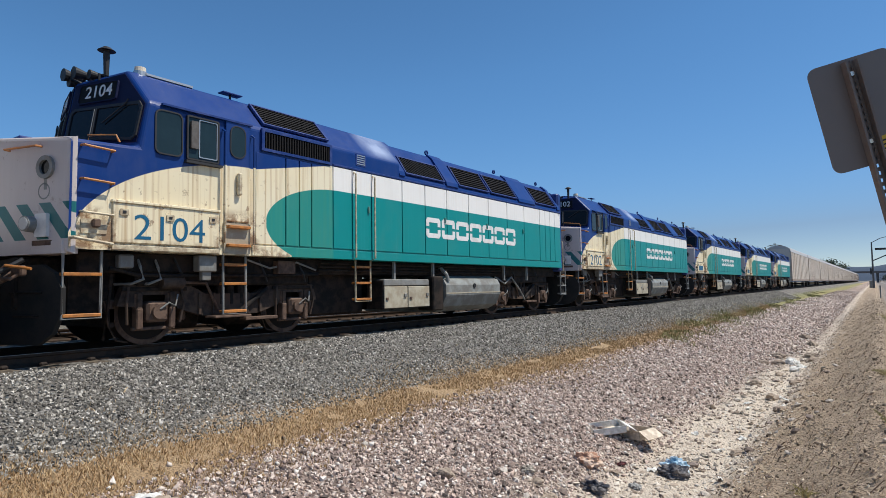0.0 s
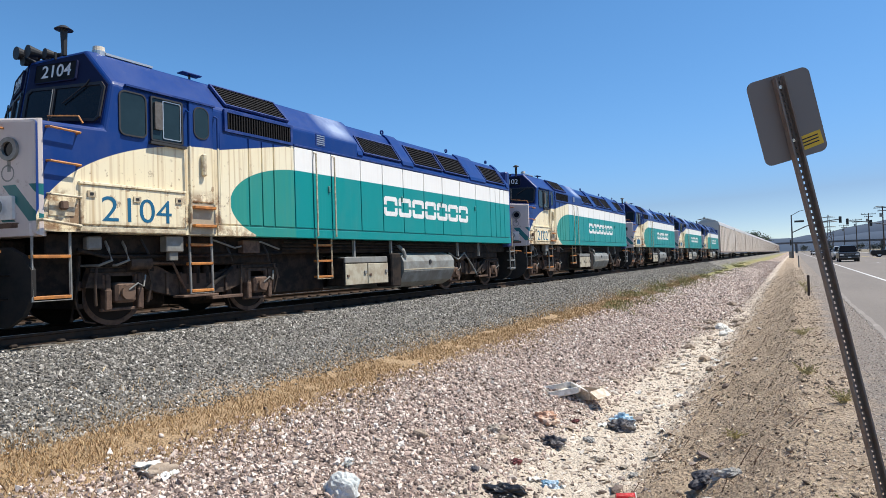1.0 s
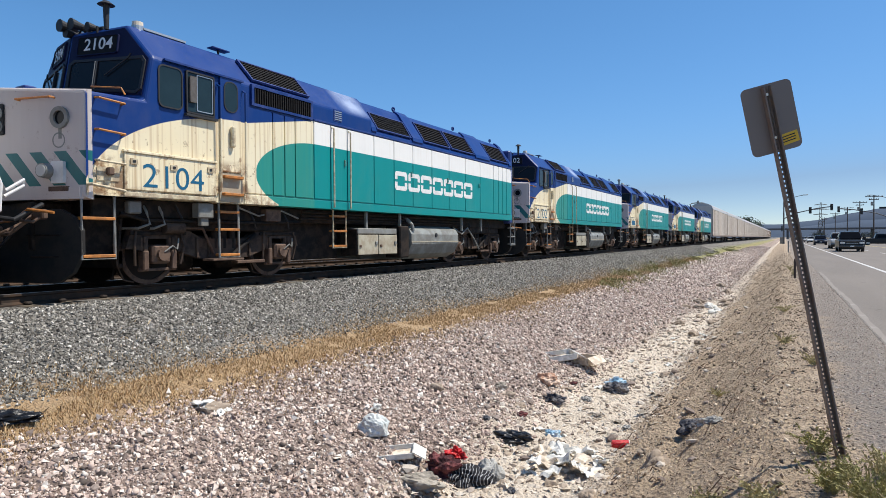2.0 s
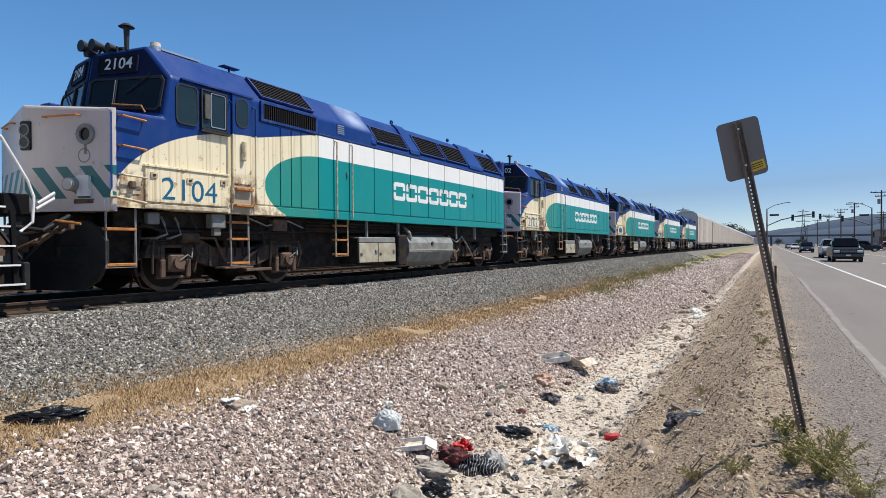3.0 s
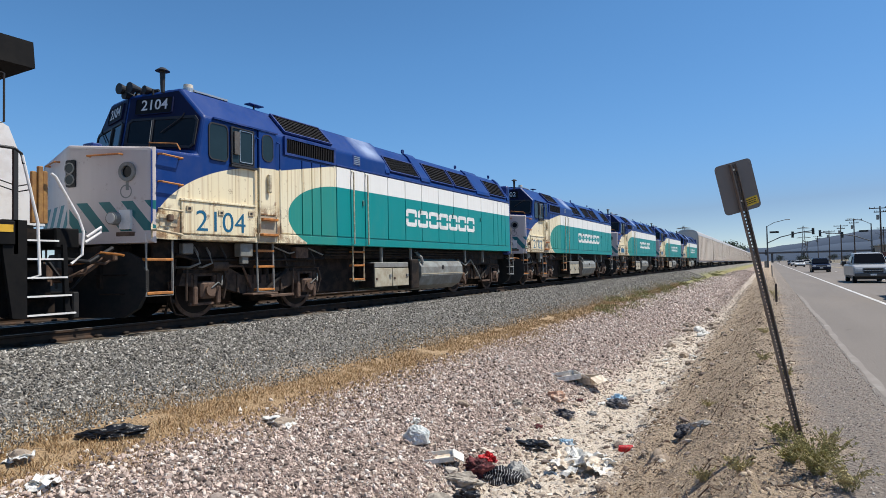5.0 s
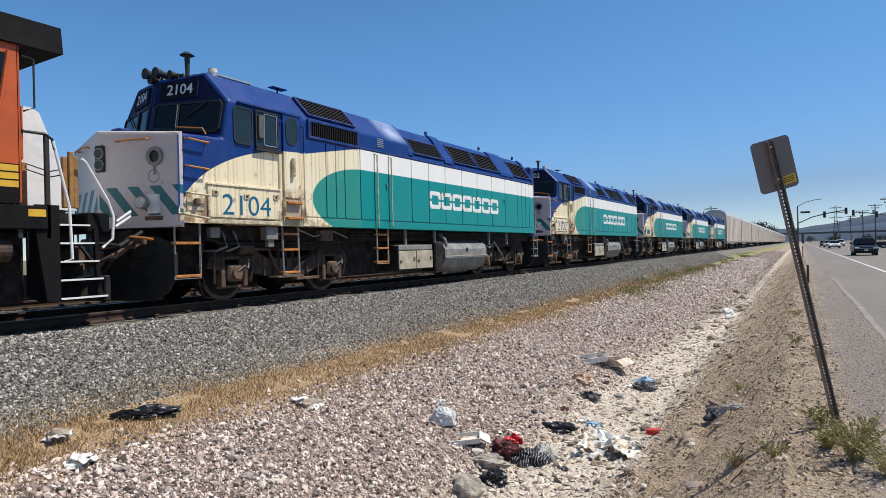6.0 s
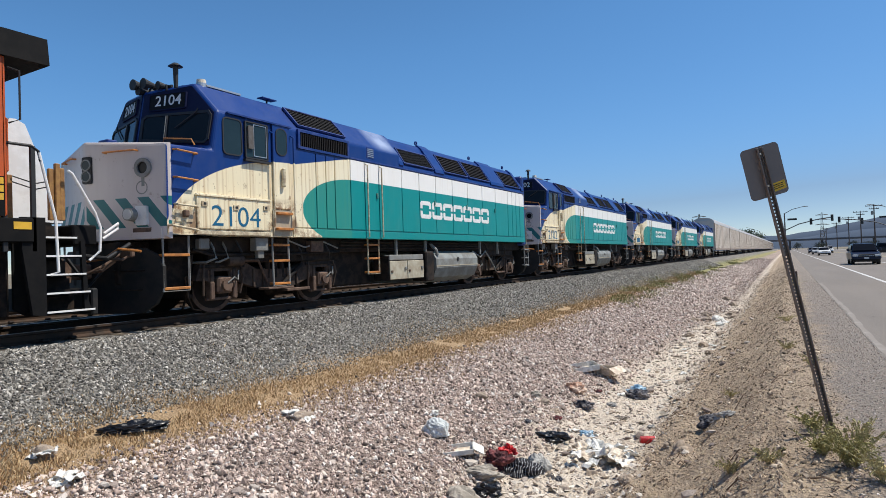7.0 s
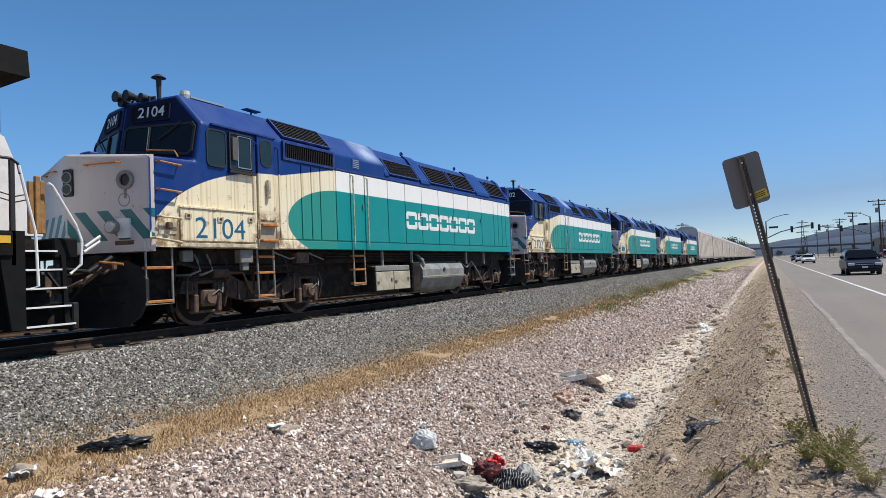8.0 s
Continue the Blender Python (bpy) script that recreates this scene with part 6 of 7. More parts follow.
    for k in range(17000):
        a, b = rnd.uniform(8.75, 10.7), -3.2 + 40 * rnd.random() ** 2.0
        z = gz(a, b) + 0.006
        t, l, w = rnd.uniform(0, 6.28), rnd.uniform(0.02, 0.09), rnd.uniform(0.001, 0.0025) * (1 + max(0, b) * 0.05)
        dx, dy = math.cos(t), math.sin(t)
        x1, y1 = a + dx * l, b + dy * l
        i = len(vs)
        vs += [(a - dy * w, b + dx * w, z), (a + dy * w, b - dx * w, z), (x1, y1, gz(x1, y1) + rnd.uniform(0.004, 0.035))]
        fs.append((i, i + 1, i + 2))
    me = bpy.data.meshes.new("bank_straw")
    me.from_pydata(vs, [], fs)
    ns = Nodes("bank_straw", 0.85)
    ns.colour(ns.ramp(ns.island(), (0.0, (0.12, 0.085, 0.05)), (0.5, (0.42, 0.32, 0.18)), (1.0, (0.66, 0.56, 0.36))))
    me.materials.append(ns.m)
    tagged(new("bank_straw", me), "dry straw and chaff lying on the bank", "straw", kind="stuff")
    # twigs on the bank
    bm = bmesh.new()
    for k in range(420):
        a, b = rnd.uniform(8.7, 10.7), -3 + 20 * rnd.random() ** 1.7
        t, l = rnd.uniform(0, 6.28), rnd.uniform(0.04, 0.22)
        z = gz(a, b) + 0.012
        x1, y1 = a + math.cos(t) * l, b + math.sin(t) * l
        pipe(bm, [(a, b, z), ((a + x1) / 2, (b + y1) / 2, z + rnd.uniform(0.0, 0.03)), (x1, y1, gz(x1, y1) + 0.012)], rnd.uniform(0.002, 0.006), 4)
    o = part("twigs", bm, plain("dry_twig", (0.17, 0.11, 0.07), 0.9, 0, 0.5, 6, 0.1))
    tagged(o, "broken dry twigs scattered on the bank", "twigs", kind="stuff")
    # the larger stones one by one
    lumps = []
    for k in range(6):
        bm = bmesh.new()
        bmesh.ops.create_icosphere(bm, subdivisions=1, radius=1.0)
        for v in bm.verts:
            v.co *= rnd.uniform(0.75, 1.15)
            v.co.z *= 0.65
        me = bpy.data.meshes.new("stone")
        bm.to_mesh(me)
        bm.free()
        lumps.append(me)
    st = Nodes("single_stone", 0.9)
    st.colour(st.mix(st.f("MULTIPLY", st.noise(14, 4), 0.5), st.ramp(st.rand(), (0.0, (0.16, 0.12, 0.10)), (0.5, (0.36, 0.29, 0.25)), (1.0, (0.72, 0.66, 0.58))), (0.12, 0.10, 0.08)))
    st.bump(st.noise(30, 4), 0.4, 0.02)
    for me in lumps:
        me.materials.append(st.m)
    for k in range(290):
        if k < 170:
            a, b, r = rnd.uniform(4.8, 7.3), -4 + 14 * rnd.random() ** 1.6, rnd.uniform(0.03, 0.055)
        else:
            a, b, r = rnd.uniform(6.9, 9.6), -1 + 26 * rnd.random() ** 1.5, rnd.uniform(0.03, 0.085)
        o = new("stone", rnd.choice(lumps))
        o.parent = g
        o.matrix_basis = pose(a, b, gz(a, b) + r * 0.25, rnd.uniform(-20, 20), rnd.uniform(-20, 20), rnd.uniform(0, 360)) @ Matrix.Diagonal((r * rnd.uniform(0.9, 1.5), r, r * rnd.uniform(0.7, 1.1), 1))


# ---- litter ----
def crumple(sx, sy, sz, seed, folds=2.2, sub=4, sharp=0.5):
    """A crumpled lump resting on its base."""
    bm = bmesh.new()
    bmesh.ops.create_icosphere(bm, subdivisions=sub, radius=1.0)
    for v in bm.verts:
        p = v.co.copy()
        d = 0.0
        for k, amp in ((folds * 0.6, sharp * 0.8), (folds * 1.5, sharp * 0.4), (folds * 4, sharp * 0.12)):
            d += amp * (abs(noise.noise(p * k + Vector((seed * 7.3, seed, 0)))) * 2 - 0.5)
        v.co = p * (1 + d)
        v.co.z = max(v.co.z, -0.35)
        v.co = Vector((v.co.x * sx / 2, v.co.y * sy / 2, (v.co.z + 0.30) * sz * 0.7))
    return bm


def litter_piece(name, label, category, x, y, size, material, seed, rz=0.0, folds=2.2, sharp=0.5, lift=0.0):
    e = thing(name, label, category, pose(x, y, gz(x, y) + lift - (0.03 if 9.1 < x < 10.3 else 0.0), 0, -26 if 9.1 < x < 10.3 else 0, rz))
    e2 = part(name + "_body", crumple(*size, seed, folds, 4, sharp), material, e)
    e2.name = "body"
    return e


def sheet_piece(parent, name, w, d, m, material, seed, warp=0.05):
    """A bent scrap of card or paper with thickness."""
    bm = bmesh.new()
    bmesh.ops.create_grid(bm, x_segments=8, y_segments=6, size=0.5)
    for v in bm.verts:
        n = noise.noise(Vector((v.co.x * 2.4, v.co.y * 2.4, seed)))
        v.co = Vector((v.co.x * w * (1 + 0.15 * n), v.co.y * d, warp * n * 1.6))
    r = bmesh.ops.extrude_face_region(bm, geom=bm.faces[:])
    for v in r["geom"]:
        if isinstance(v, bmesh.types.BMVert):
            v.co.z += 0.006
    bmesh.ops.recalc_face_normals(bm, faces=bm.faces[:])
    o = part(name, bm, material, parent)
    o.matrix_basis = m
    return o


def litter():
    def shiny(name, c, r=0.3, c2=None):
        n = Nodes(name, r)
        n.colour(n.mix(n.step(n.noise(9, 5), 0.5, 0.15), c, c2 or dark(c, 0.5)))
        n.bump(n.noise(16, 5, 0.6), 0.5, 0.03)
        return n.m
    black = shiny("black_plastic", (0.010, 0.010, 0.012), 0.3)
    grey = shiny("grey_plastic", (0.46, 0.49, 0.48), 0.35, (0.60, 0.62, 0.60))
    white = shiny("white_paper", (0.76, 0.75, 0.71), 0.8, (0.60, 0.59, 0.54))
    card = shiny("carton_board", (0.76, 0.66, 0.53), 0.9, (0.52, 0.43, 0.33))
    blue = shiny("blue_plastic", (0.22, 0.40, 0.55), 0.4, (0.52, 0.60, 0.66))
    navy = shiny("navy_cloth", (0.03, 0.035, 0.05), 0.95, (0.16, 0.15, 0.15))
    red = shiny("red_plastic", (0.55, 0.012, 0.015), 0.35, (0.42, 0.01, 0.012))
    plum = shiny("plum_cloth", (0.04, 0.010, 0.013), 0.95, (0.17, 0.05, 0.05))
    peach = shiny("peach_cloth", (0.42, 0.24, 0.16), 0.95, (0.60, 0.46, 0.36))
    tarp = shiny("drab_tarp", (0.25, 0.22, 0.18), 0.9, (0.40, 0.36, 0.30))
    mesh = shiny("grey_mesh", (0.40, 0.39, 0.36), 0.9, (0.25, 0.25, 0.24))
    n = Nodes("striped_cloth", 0.95)
    x, y, z = n.split()
    n.colour(n.mix(n.step(n.f("FRACT", n.f("MULTIPLY", n.f("ADD", x, n.f("MULTIPLY", n.noise(3, 3), 0.25)), 26)), 0.80, 0.05), (0.015, 0.015, 0.018), (0.35, 0.35, 0.36)))
    striped = n.m
    litter_piece("plastic_bag", "crumpled grey plastic bag on the gravel", "plastic bag", 6.34, 0.67, (0.34, 0.26, 0.24), grey, 1, 20, 1.6, 0.32)
    litter_piece("plastic_bag", "torn black plastic bag in the ditch", "plastic bag", 7.36, 2.15, (0.46, 0.26, 0.13), black, 2, 20, 2.4, 0.45)
    litter_piece("plastic_bag", "flat black plastic bag on the straw grass", "plastic bag", 4.15, -2.03, (0.66, 0.22, 0.12), black, 3, 58, 2.6, 0.4, 0.01)
    litter_piece("plastic_bag", "blue and dark rags caught in the ditch", "rags", 7.86, 5.40, (0.42, 0.34, 0.17), navy, 4, 10, 2.4, 0.45)
    litter_piece("plastic_bag", "pale blue plastic scrap on the sand", "plastic scrap", 7.80, 5.72, (0.36, 0.3, 0.18), blue, 5, 10, 2.4, 0.45)
    litter_piece("plastic_wrapper", "bright blue plastic wrapper on the sand", "wrapper", 7.70, 2.75, (0.20, 0.14, 0.08), blue, 6, 10, 2.6, 0.6)
    litter_piece("cloth_bundle", "dark red and plum clothes heaped in the ditch", "clothes", 7.16, 0.80, (0.38, 0.30, 0.22), plum, 7, 30, 2.4, 0.6)
    litter_piece("cloth_bundle", "scarlet cloth on top of the clothes heap", "clothes", 7.20, 1.02, (0.20, 0.14, 0.12), red, 8, 30, 2.4, 0.6, 0.10)
    litter_piece("cloth_bundle", "black and white striped cloth in the ditch", "clothes", 7.42, 0.86, (0.50, 0.32, 0.20), striped, 9, 20, 2.0, 0.5)
    litter_piece("cloth_bundle", "grey netting bundle in the ditch", "netting", 7.58, 1.10, (0.26, 0.26, 0.22), mesh, 10, 0, 2.0, 0.4)
    litter_piece("drab_tarp", "drab folded tarpaulin on the sand", "tarpaulin", 7.14, 0.34, (0.52, 0.26, 0.14), tarp, 11, 10, 1.8, 0.5)
    litter_piece("worn_shoe", "dark worn shoes half buried in sand", "shoes", 7.34, 0.06, (0.36, 0.22, 0.13), black, 12, 15, 2.2, 0.5)
    litter_piece("cloth_bundle", "peach cloth rag beside the ditch", "rag", 6.93, 4.65, (0.36, 0.3, 0.17), peach, 13, 0, 2.4, 0.45)
    litter_piece("cloth_bundle", "dark tangle of roots and cloth on the sand", "debris", 7.26, 4.05, (0.34, 0.26, 0.13), navy, 14, 0, 3.2, 0.6)
    litter_piece("cloth_bundle", "black shirt lying on the bank", "shirt", 9.48, 2.20, (0.34, 0.28, 0.13), navy, 15, 0, 2.2, 0.4)
    litter_piece("cloth_bundle", "grey sleeve lying on the bank", "shirt", 9.66, 2.00, (0.26, 0.14, 0.10), mesh, 16, 0, 2.2, 0.5)
    litter_piece("flat_rock", "flat brown rock in the ditch", "rock", 7.27, -0.38, (0.44, 0.34, 0.20), tarp, 17, 0, 1.2, 0.35)
    # rocks
    rockm = plain("pale_rock", (0.40, 0.325, 0.25), 0.9, 0, 0.5, 7, 0.5, (0.17, 0.125, 0.09), 0.5)
    for i, (x, y, s) in enumerate(((6.14, 2.40, 0.26), (8.98, 2.04, 0.18), (9.2, 1.58, 0.34), (7.29, 1.77, 0.16), (7.43, 1.83, 0.18), (6.79, 3.34, 0.22), (7.0, 3.25, 0.20), (8.72, 0.82, 0.26), (7.9, 19.2, 0.55), (7.2, 18.3, 0.45), (8.3, 17.6, 0.5), (8.2, 12.3, 0.4), (7.4, 20.5, 0.6), (8.3, 21.5, 0.55), (7.6, 14.0, 0.4), (8.6, 10.5, 0.35), (8.0, 26, 0.6), (7.5, 29, 0.6), (7.6, 18.8, 0.4), (8.5, 19.6, 0.45), (7.9, 16.4, 0.35), (7.3, 10.4, 0.3), (7.0, 8.2, 0.28), (8.4, 7.0, 0.25), (8.5, 14.5, 0.35), (4.95, -0.35, 0.34), (4.7, -3.05, 0.22), (4.05, -2.9, 0.28))):
        litter_piece("rock", "pale angular rock on the ground" if s < 0.5 else "pale boulder in the ditch bed", "rock", x, y, (s, s * 0.68, s * 0.42), white if i in (8, 10) else rockm, 30 + i, 40 * i, 0.9, 0.55, -0.03)
    # opened cartons
    def carton(x, y, rz, s, side, label, hi=0.26):
        e = thing("carton", label, "carton", pose(x, y, gz(x, y) + 0.02, 4, -6, rz))
        part("base", abox(-0.3 * s, 0.3 * s, -0.2 * s, 0.2 * s, 0, 0.012), card, e)
        for k, (a, b) in enumerate((((-0.3, -0.2), (0.3, -0.2)), ((0.3, -0.2), (0.3, 0.2)), ((-0.3, 0.2), (0.3, 0.2)), ((-0.3, -0.2), (-0.3, 0.2)))):
            x0, x1 = sorted((a[0] * s, b[0] * s))
            y0, y1 = sorted((a[1] * s, b[1] * s))
            part("panel", abox(x0 - 0.005, x1 + 0.005, y0 - 0.005, y1 + 0.005, 0.01, hi * s), side, e)
        f = part("flap", abox(0, 0.24 * s, -0.2 * s, 0.2 * s, 0, 0.008), side, e)
        f.matrix_basis = pose(0.3 * s, 0, hi * s, 0, 35, 0)
        f = part("flap", abox(-0.24 * s, 0, -0.2 * s, 0.2 * s, 0, 0.008), card, e)
        f.matrix_basis = pose(-0.3 * s, 0, hi * s, 0, -50, 0)
    carton(6.68, 6.05, 40, 0.85, white, "crushed white-printed carton in the ditch", 0.13)
    carton(7.0, 6.45, -25, 0.85, card, "torn brown cardboard box in the ditch", 0.16)
    carton(6.75, 0.52, 28, 0.62, white, "flattened white carton on the gravel", 0.10)
    e = thing("paper_litter", "heap of torn white papers in the ditch", "paper", pose(8.15, 1.85, gz(8.15, 1.85) + 0.01))
    rnd = random.Random(3)
    for k in range(20):
        sheet_piece(e, "sheet", rnd.uniform(0.16, 0.34), rnd.uniform(0.12, 0.22), pose(rnd.gauss(0, 0.20), rnd.gauss(0, 0.16), 0.02 + 0.006 * k, rnd.uniform(-20, 20), rnd.uniform(-20, 20), rnd.uniform(0, 360)), (white, white, card)[k % 3], k * 1.7, 0.055)
    e = thing("paper_cup", "crushed red paper cup on the sand", "cup", pose(8.61, 2.52, gz(8.61, 2.52) + 0.045, 0, 97, 25) @ Matrix.Diagonal((0.75, 0.62, 0.78, 1)))
    bm = acyl((0, 0, -0.13), (0, 0, 0.12), 0.055, 18, r2=0.095)
    part("body", bm, red, e)
    part("lip", rim([(0.1 * math.cos(a * 0.349), 0.1 * math.sin(a * 0.349)) for a in range(18)], [(0.09 * math.cos(a * 0.349), 0.09 * math.sin(a * 0.349)) for a in range(18)], Matrix.Translation((0, 0, 0.115)), 0.012), white, e)
    # torn white plastic on the straw, a pale sheet of soil and dark lumps
    for i, (x, y, s) in enumerate(((4.06, -2.92, 0.30), (4.70, -3.10, 0.24), (4.85, -0.35, 0.26), (5.05, -0.30, 0.18), (6.05, 1.1, 0.14))):
        e = thing("plastic_scrap", "torn white plastic film lying on the dry ground", "plastic scrap", pose(x, y, gz(x, y) + 0.015, 0, 0, 37 * i))
        for k in range(4):
            sheet_piece(e, "fold", s * rnd.uniform(0.5, 0.9), s * rnd.uniform(0.35, 0.6), pose(rnd.gauss(0, s * 0.22), rnd.gauss(0, s * 0.18), 0.012 * k, rnd.uniform(-9, 9), rnd.uniform(-9, 9), rnd.uniform(0, 180)), white, 50 + i * 5 + k, 0.03)
    for i, (x, y, s) in enumerate(((6.62, 3.5, 0.20), (7.15, 3.0, 0.16), (6.95, 2.3, 0.13), (7.6, 4.6, 0.17), (7.95, 3.9, 0.15), (7.2, 5.2, 0.14), (7.9, 0.9, 0.12), (8.5, 3.4, 0.14))):
        litter_piece("cloth_scrap", "dark dusty scrap of cloth on the sand", "rag", x, y, (s, s * 0.7, s * 0.4), (tarp, plum, navy, mesh)[i % 4], 70 + i, 50 * i, 2.2, 0.45)
    # small scraps down the ditch
    for k in range(48):
        x, y = rnd.uniform(6.9, 8.7), 0.5 + 18 * rnd.random() ** 1.4
        e = thing("paper_scrap", "small torn scrap of pale card", "paper scrap", pose(x, y, gz(x, y) + 0.02, rnd.uniform(-15, 15), rnd.uniform(-15, 15), rnd.uniform(0, 180)), "paper scraps in the ditch")
        sheet_piece(e, "sheet", rnd.uniform(0.08, 0.22), rnd.uniform(0.06, 0.14), Matrix(), (white, card, rockm, tarp)[k % 4], k * 2.1, 0.03)


def weed(x, y, h, spread, n, col, label, seed):
    rnd = random.Random(seed)
    t = thing("weed", label, "weed", Matrix.Translation((x, y, gz(x, y))))
    bm = bmesh.new()
    tips = []
    for k in range(n):
        a, l = rnd.uniform(0, 6.28), rnd.uniform(0.2, 1.0) * spread
        p1 = Vector((math.cos(a) * l * 0.4, math.sin(a) * l * 0.4, h * rnd.uniform(0.3, 0.6)))
        p2 = Vector((math.cos(a) * l, math.sin(a) * l, h * rnd.uniform(0.4, 1.0)))
        pipe(bm, [(math.cos(a) * 0.02, math.sin(a) * 0.02, -0.02), p1, p2], 0.0019, 4)
        tips += [p1.lerp(p2, rnd.random()) for _ in range(14)] + [p1 * rnd.uniform(0.3, 1.0) + Vector((rnd.gauss(0, 0.02), rnd.gauss(0, 0.02), 0)) for _ in range(16)]
    tagged(part("stem_tuft", bm, plain("dry_stem", (0.36, 0.31, 0.15), 0.85, 0, 0.3, 6, 0.0), t), kind="stuff")
    vs, fs = [], []
    for p in tips:
        q = Euler((rnd.uniform(0, 6), rnd.uniform(0, 6), 0)).to_matrix()
        s = rnd.uniform(0.007, 0.019)
        b = len(vs)
        vs += [p + q @ Vector(v) * s for v in ((-1, 0, 0), (0, -0.4, 0.1), (1, 0, 0), (0, 0.4, 0.1))]
        fs.append((b, b + 1, b + 2, b + 3))
    me = bpy.data.meshes.new("leaves")
    me.from_pydata(vs, [], fs)
    nn = Nodes("weed_leaf", 0.7)
    nn.colour(nn.mix(nn.island(), col, tuple(v * 2.2 for v in col)))
    me.materials.append(nn.m)
    o = tagged(new("foliage", me), kind="stuff")
    o.parent = t


def weeds():
    green, dry = (0.20, 0.18, 0.062), (0.29, 0.245, 0.115)
    for i, (x, y, h, s, n, c) in enumerate(((10.70, -0.95, 0.42, 0.30, 80, green), (10.54, -0.66, 0.32, 0.24, 56, green), (10.86, -1.25, 0.32, 0.30, 44, dry), (10.50, 0.05, 0.24, 0.22, 40, green), (10.80, -0.4, 0.30, 0.2, 30, dry), (10.2, -0.9, 0.16, 0.16, 26, dry), (9.9, -0.5, 0.15, 0.15, 24, dry), (9.6, 3.6, 0.16, 0.2, 24, dry), (10.3, 5.0, 0.2, 0.2, 26, dry), (10.3, 9.0, 0.25, 0.3, 26, dry), (10.6, 21.5, 0.5, 0.4, 34, dry), (10.5, 26, 0.4, 0.4, 30, dry), (10.6, 3.2, 0.2, 0.18, 22, dry))):
        weed(x, y, h * 0.75, s, int(n * 0.6), c, "scraggly green weed at the post" if c == green else "dry yellow weed on the bank", 20 + i)


# ---- road vehicles ----
def vehicle(name, label, category, paint, kind, m):
    """kind: pickup, suv or sedan. Local y runs from the front bumper (0) to the tail; the wheels come back for their spin."""
    L, W, H, bonnet = {"pickup": (5.8, 2.02, 1.92, 1.15), "suv": (4.9, 1.95, 1.72, 1.05), "sedan": (4.7, 1.84, 1.45, 0.95)}[kind]
    v = thing(name, label, category, m)
    w = W / 2
    top = {"pickup": [(1.35, bonnet), (2.05, H - 0.04), (3.5, H), (3.75, bonnet)], "suv": [(0.95, bonnet), (1.9, H - 0.04), (4.2, H - 0.02), (4.75, bonnet)], "sedan": [(1.25, bonnet), (2.0, H - 0.02), (3.3, H), (4.1, bonnet)]}[kind]
    low = [(0.06, 0.42), (0.0, 0.62), *([(0.08, bonnet - 0.16), (0.3, bonnet - 0.05)] if kind == "pickup" else [(0.10, bonnet - 0.30), (0.45, bonnet - 0.12)]), (1.3, bonnet), (L - 0.1, bonnet - (0.02 if kind != "sedan" else 0.05)), (L, 0.6), (L - 0.1, 0.38)]
    bm = aprism(low, "x", -w, w)
    bmesh.ops.bevel(bm, geom=bm.edges[:], offset=0.10, segments=3, affect="EDGES", profile=0.5)
    body = part("body", bm, paint, v)
    bm = bmesh.new()
    quad = [(top[0][0], top[0][1] - 0.03), top[1], top[2], (top[3][0], top[3][1] - 0.03)]
    prism(bm, quad, "x", -w * 0.93, w * 0.93)
    for q in bm.verts:
        if q.co.z > bonnet + 0.1:
            q.co.x *= 0.80
    bmesh.ops.bevel(bm, geom=bm.edges[:], offset=0.08, segments=3, affect="EDGES", profile=0.5)
    cab = part("cabin", bm, paint, v)
    a, b = Vector((0, top[0][0], top[0][1])), Vector((0, top[1][0], top[1][1]))
    u = (b - a).normalized()
    mid, h = (a + b) / 2, (b - a).length
    bs = basis(mid + Vector((0, -0.03, 0.02)), (1, 0, 0), u)
    part("windscreen", plate([(-w * 0.84, -h * 0.42), (w * 0.84, -h * 0.42), (w * 0.72, h * 0.40), (-w * 0.72, h * 0.40)], bs, 0.012), "carglass", cab)
    for s in (1, -1):
        y0, y1 = top[0][0] + 0.35, top[3][0] - 0.25
        up = Vector((-s * 0.22, 0, 0.97))
        bs = basis((s * w * 0.88, (y0 + y1) / 2, bonnet + 0.28), (0, s, 0), up)
        d = y1 - y0
        part("side_window", plate([(-d * 0.48, -0.2), (d * 0.48, -0.2), (d * 0.38, 0.22), (-d * 0.34, 0.22)], bs, 0.03), "carglass", cab)
        hl = part("headlight", abox(*sorted((s * w * 0.55, s * w * 0.93)), -0.03, 0.12, bonnet - 0.42, bonnet - 0.24, 0.03), "lamp", body)
        part("mirror", abox(*sorted((s * w * 0.98, s * (w + 0.2))), 1.55, 1.7, bonnet + 0.05, bonnet + 0.24, 0.03), paint, body)
        part("sill", abox(*sorted((s * w * 0.9, s * w * 0.99)), 1.3, L - 1.5, 0.3, 0.45, 0.02), "black", body)
    part("grille", abox(-w * 0.5, w * 0.5, -0.03, 0.05, bonnet - 0.50, bonnet - 0.22, 0.02), "black", body)
    part("grille_bar", abox(-w * 0.5, w * 0.5, -0.045, 0.0, bonnet - 0.38, bonnet - 0.34, 0.01), "chrome", body)
    part("bumper", abox(-w * 0.95, w * 0.95, -0.08, 0.2, 0.40, 0.62, 0.05), "galv" if kind == "pickup" else paint, body)
    part("number_bar", abox(-0.16, 0.16, -0.095, -0.07, 0.47, 0.58), "white", body, "plain pale number bar")
    part("underside", abox(-w * 0.85, w * 0.85, 0.3, L - 0.3, 0.22, 0.5), "black", v)
    wheels = []
    r = 0.40 if kind == "pickup" else 0.35
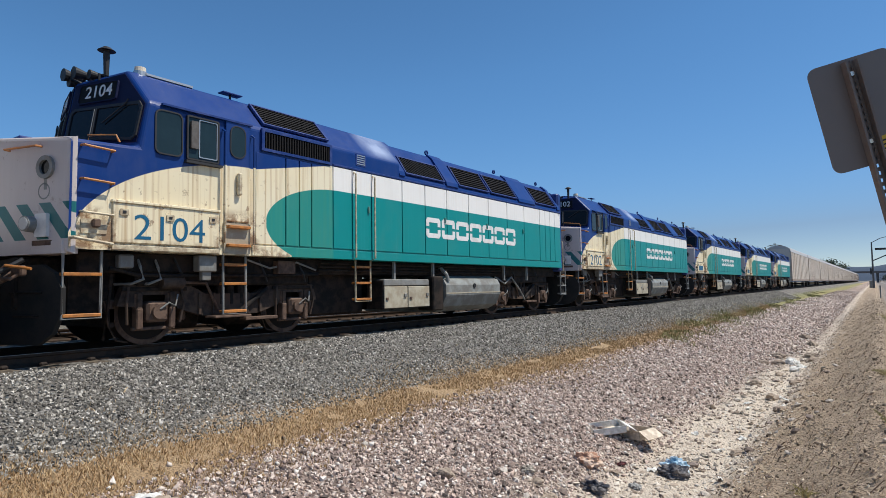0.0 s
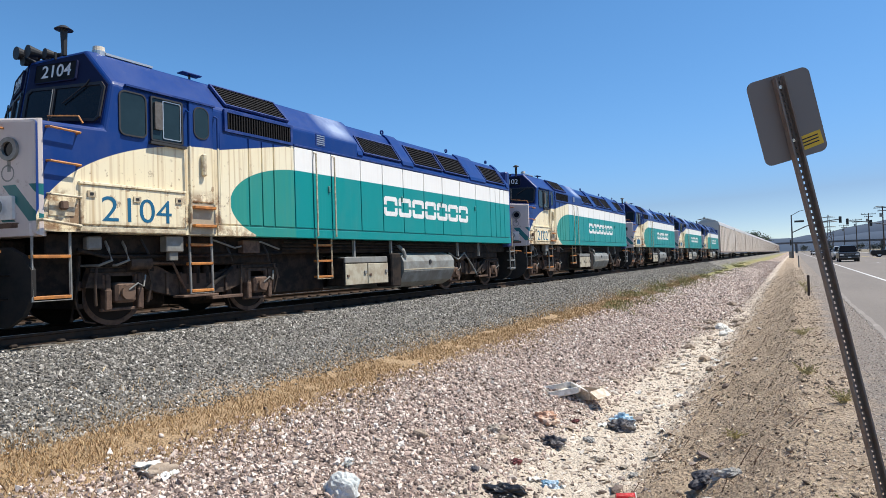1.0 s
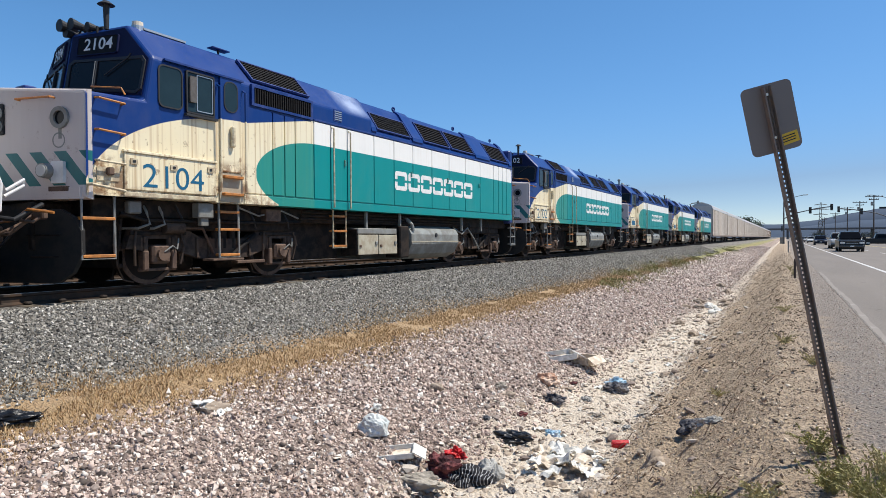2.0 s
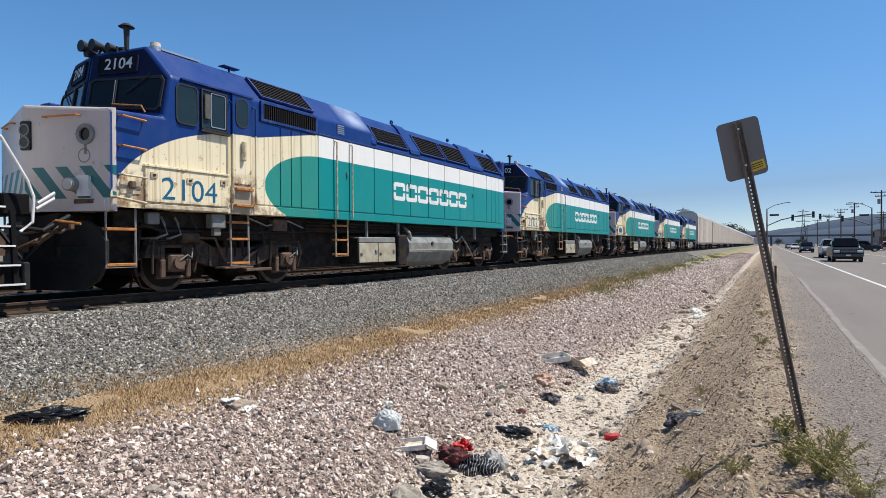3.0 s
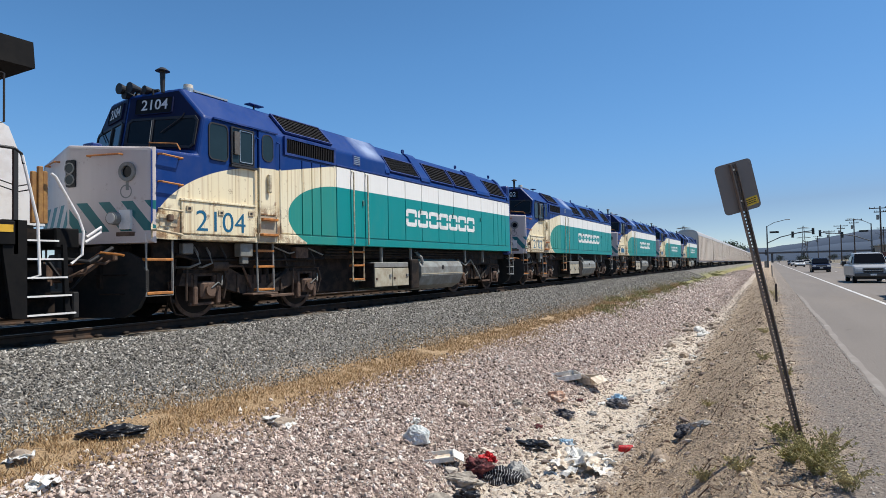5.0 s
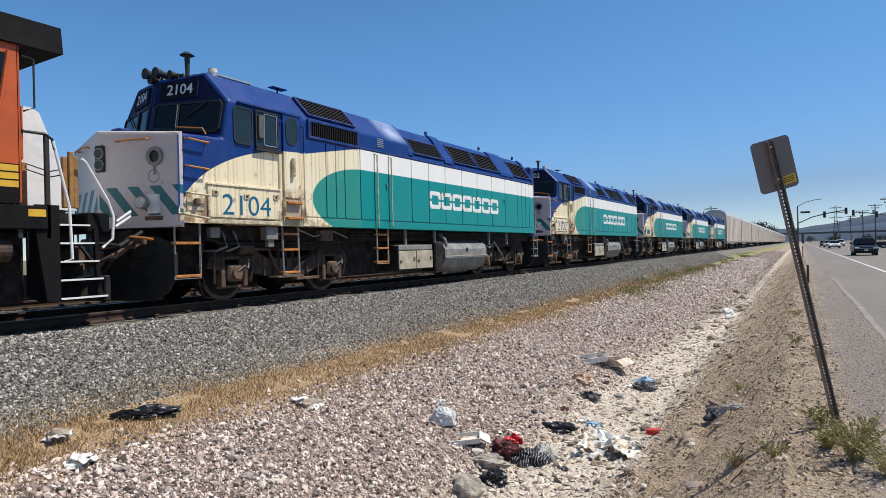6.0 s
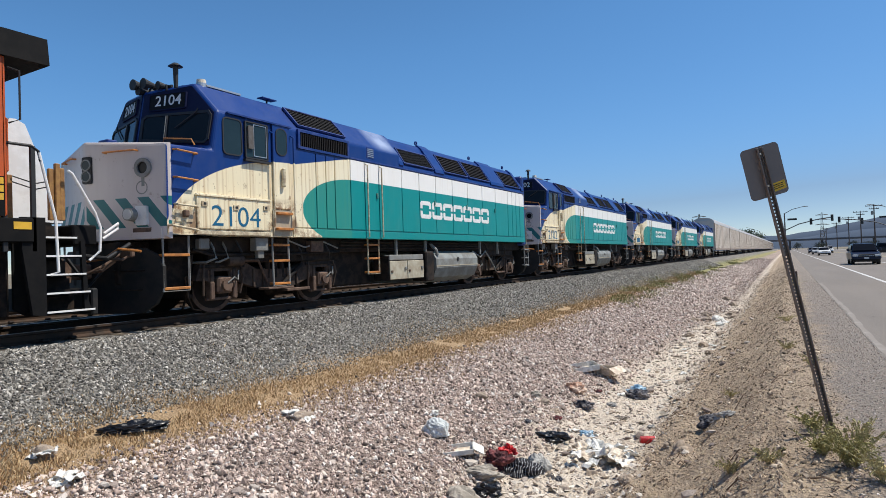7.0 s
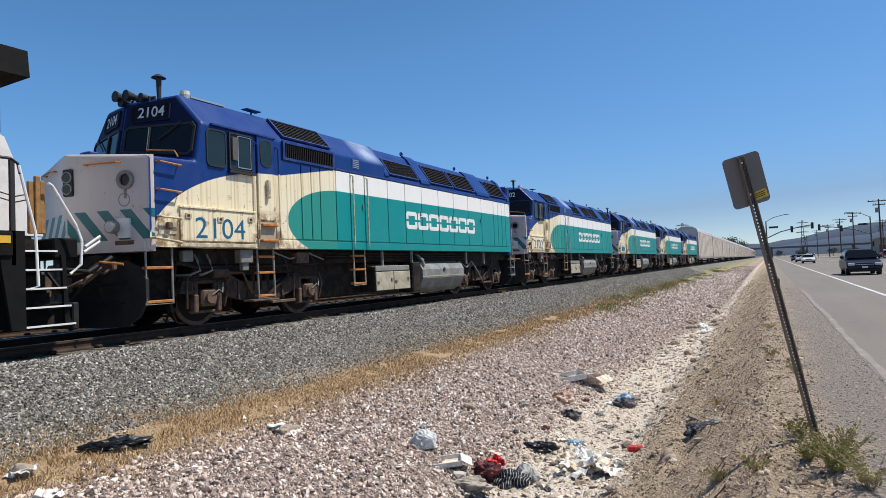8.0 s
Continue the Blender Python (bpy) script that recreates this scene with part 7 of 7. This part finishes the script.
    for y in (0.95, L - 1.15):
        for s in (1, -1):
            wh = part("wheel", acyl((-0.12, 0, 0), (0.12, 0, 0), r, 22), "black", v)
            part("rim", acyl((-0.125, 0, 0), (0.125, 0, 0), r * 0.62, 16), "alu", wh)
            for k in range(5):
                c = Vector((0, math.cos(k * 1.2566), math.sin(k * 1.2566))) * r * 0.36
                part("spoke_gap", acyl(c + Vector((-0.128, 0, 0)), c + Vector((0.128, 0, 0)), r * 0.12, 8), "black", wh)
            wh.matrix_basis = pose(s * (w - 0.13), y, r)
            wheels.append((wh, s * (w - 0.13), y, r))
    return v, wheels


def paint(name, c):
    n = Nodes(name, 0.3, 0.0)
    n.colour(n.mix(n.noise(2, 3), c, dark(c, 0.8)))
    n.b.inputs["Specular IOR Level"].default_value = 0.3
    return n.m


MOVERS = []
RZ = -0.655


def traffic():
    navy, black, silver, white = paint("navy_coat", (0.010, 0.014, 0.035)), paint("black_coat", (0.012, 0.013, 0.016)), paint("silver_coat", (0.42, 0.43, 0.44)), paint("white_coat", (0.75, 0.75, 0.74))
    # kind, paint, label, x, times and distances along the road
    plan = (
        ("pickup_truck", "pickup truck", "pickup", black, "dark pickup truck driving along the near lane", 15.75, ((0, 95), (1, 79), (2, 62.5), (3.5, 43), (4.5, 27), (8, -32))),
        ("pickup_truck", "pickup truck", "pickup", silver, "silver pickup truck following in the near lane", 16.0, ((0, 112), (2, 79), (3.5, 57), (4, 50.5), (4.5, 44.5), (6, 28.5), (6.5, 24), (8, 10))),
        ("suv", "car", "suv", navy, "dark blue family car driving along the near lane", 15.75, ((0, 140), (2, 118), (3.5, 98), (4.5, 84), (6, 63), (6.5, 56.5), (7, 51.5), (7.5, 46), (8, 41))),
        ("sedan", "car", "sedan", white, "white car rolling towards the crossing", 16.0, ((0, 178), (4, 150), (6, 128), (7, 118), (8, 108))),
        ("sedan", "car", "sedan", silver, "silver car in the far queue of traffic", 15.8, ((0, 200), (4, 172), (6, 150), (7, 140), (8, 129))),
        ("suv", "car", "suv", white, "white van in the far traffic", 19.0, ((0, 205), (4, 185), (6, 172), (8, 158))),
        ("sedan", "car", "sedan", navy, "dark car at the tail of the traffic", 15.8, ((0, 222), (4, 196), (6, 178), (8, 156))),
    )
    for name, cat, kind, coat, label, x, rows in plan:
        v, wheels = vehicle(name, label, cat, coat, kind, Matrix.Translation((x, rows[0][1], RZ)))
        MOVERS.append((v, wheels, x, rows))
    red = paint("maroon_coat", (0.12, 0.012, 0.015))
    for k, (x, y, rz, coat, kind, nm, label) in enumerate(((27.0, 118, 90, black, "pickup", "pickup_truck", "dark pickup truck waiting in the side road"), (33.5, 137, 90, red, "sedan", "car", "maroon car parked by the building"), (36, 150, 90, white, "suv", "car", "white car parked beyond the kerb"))):
        vehicle(nm, label, "car" if kind != "pickup" else "pickup truck", coat, kind, pose(x, y, RZ if x < 29 else -0.5, 0, 0, rz))


def motions():
    """The traffic rolls towards the eye; the wheels turn with it."""
    for v, wheels, x, rows in MOVERS:
        walk(v, [(t, pose(x, y, RZ)) for t, y in rows])
        ts, ds = [r[0] for r in rows], [r[1] for r in rows]
        if ds[-1] > 100:
            continue
        for wh, wx, wy, r in wheels:
            path = []
            for k in range(241):
                t = k / 30
                turn = math.degrees((ds[0] - float(np.interp(t, ts, ds))) / r)
                path.append((t, pose(wx, wy, r, turn, 0, 0)))
            walk(wh, path)


# ---- build ----
materials()
land = ground()
track(0.0, -60, 560, "railway track with rusty rails on stone ballast")
track(-4.4, -60, 560, "second railway track behind the train")
locomotives()
lead_locomotive()
carriers()
road_sign()
backdrop()
lattice_tower(50, 900, 46)
lattice_tower(-72, 700, 42)
street()
far_trees()
traffic()
litter()
weeds()
ground_cover(land)
motions()
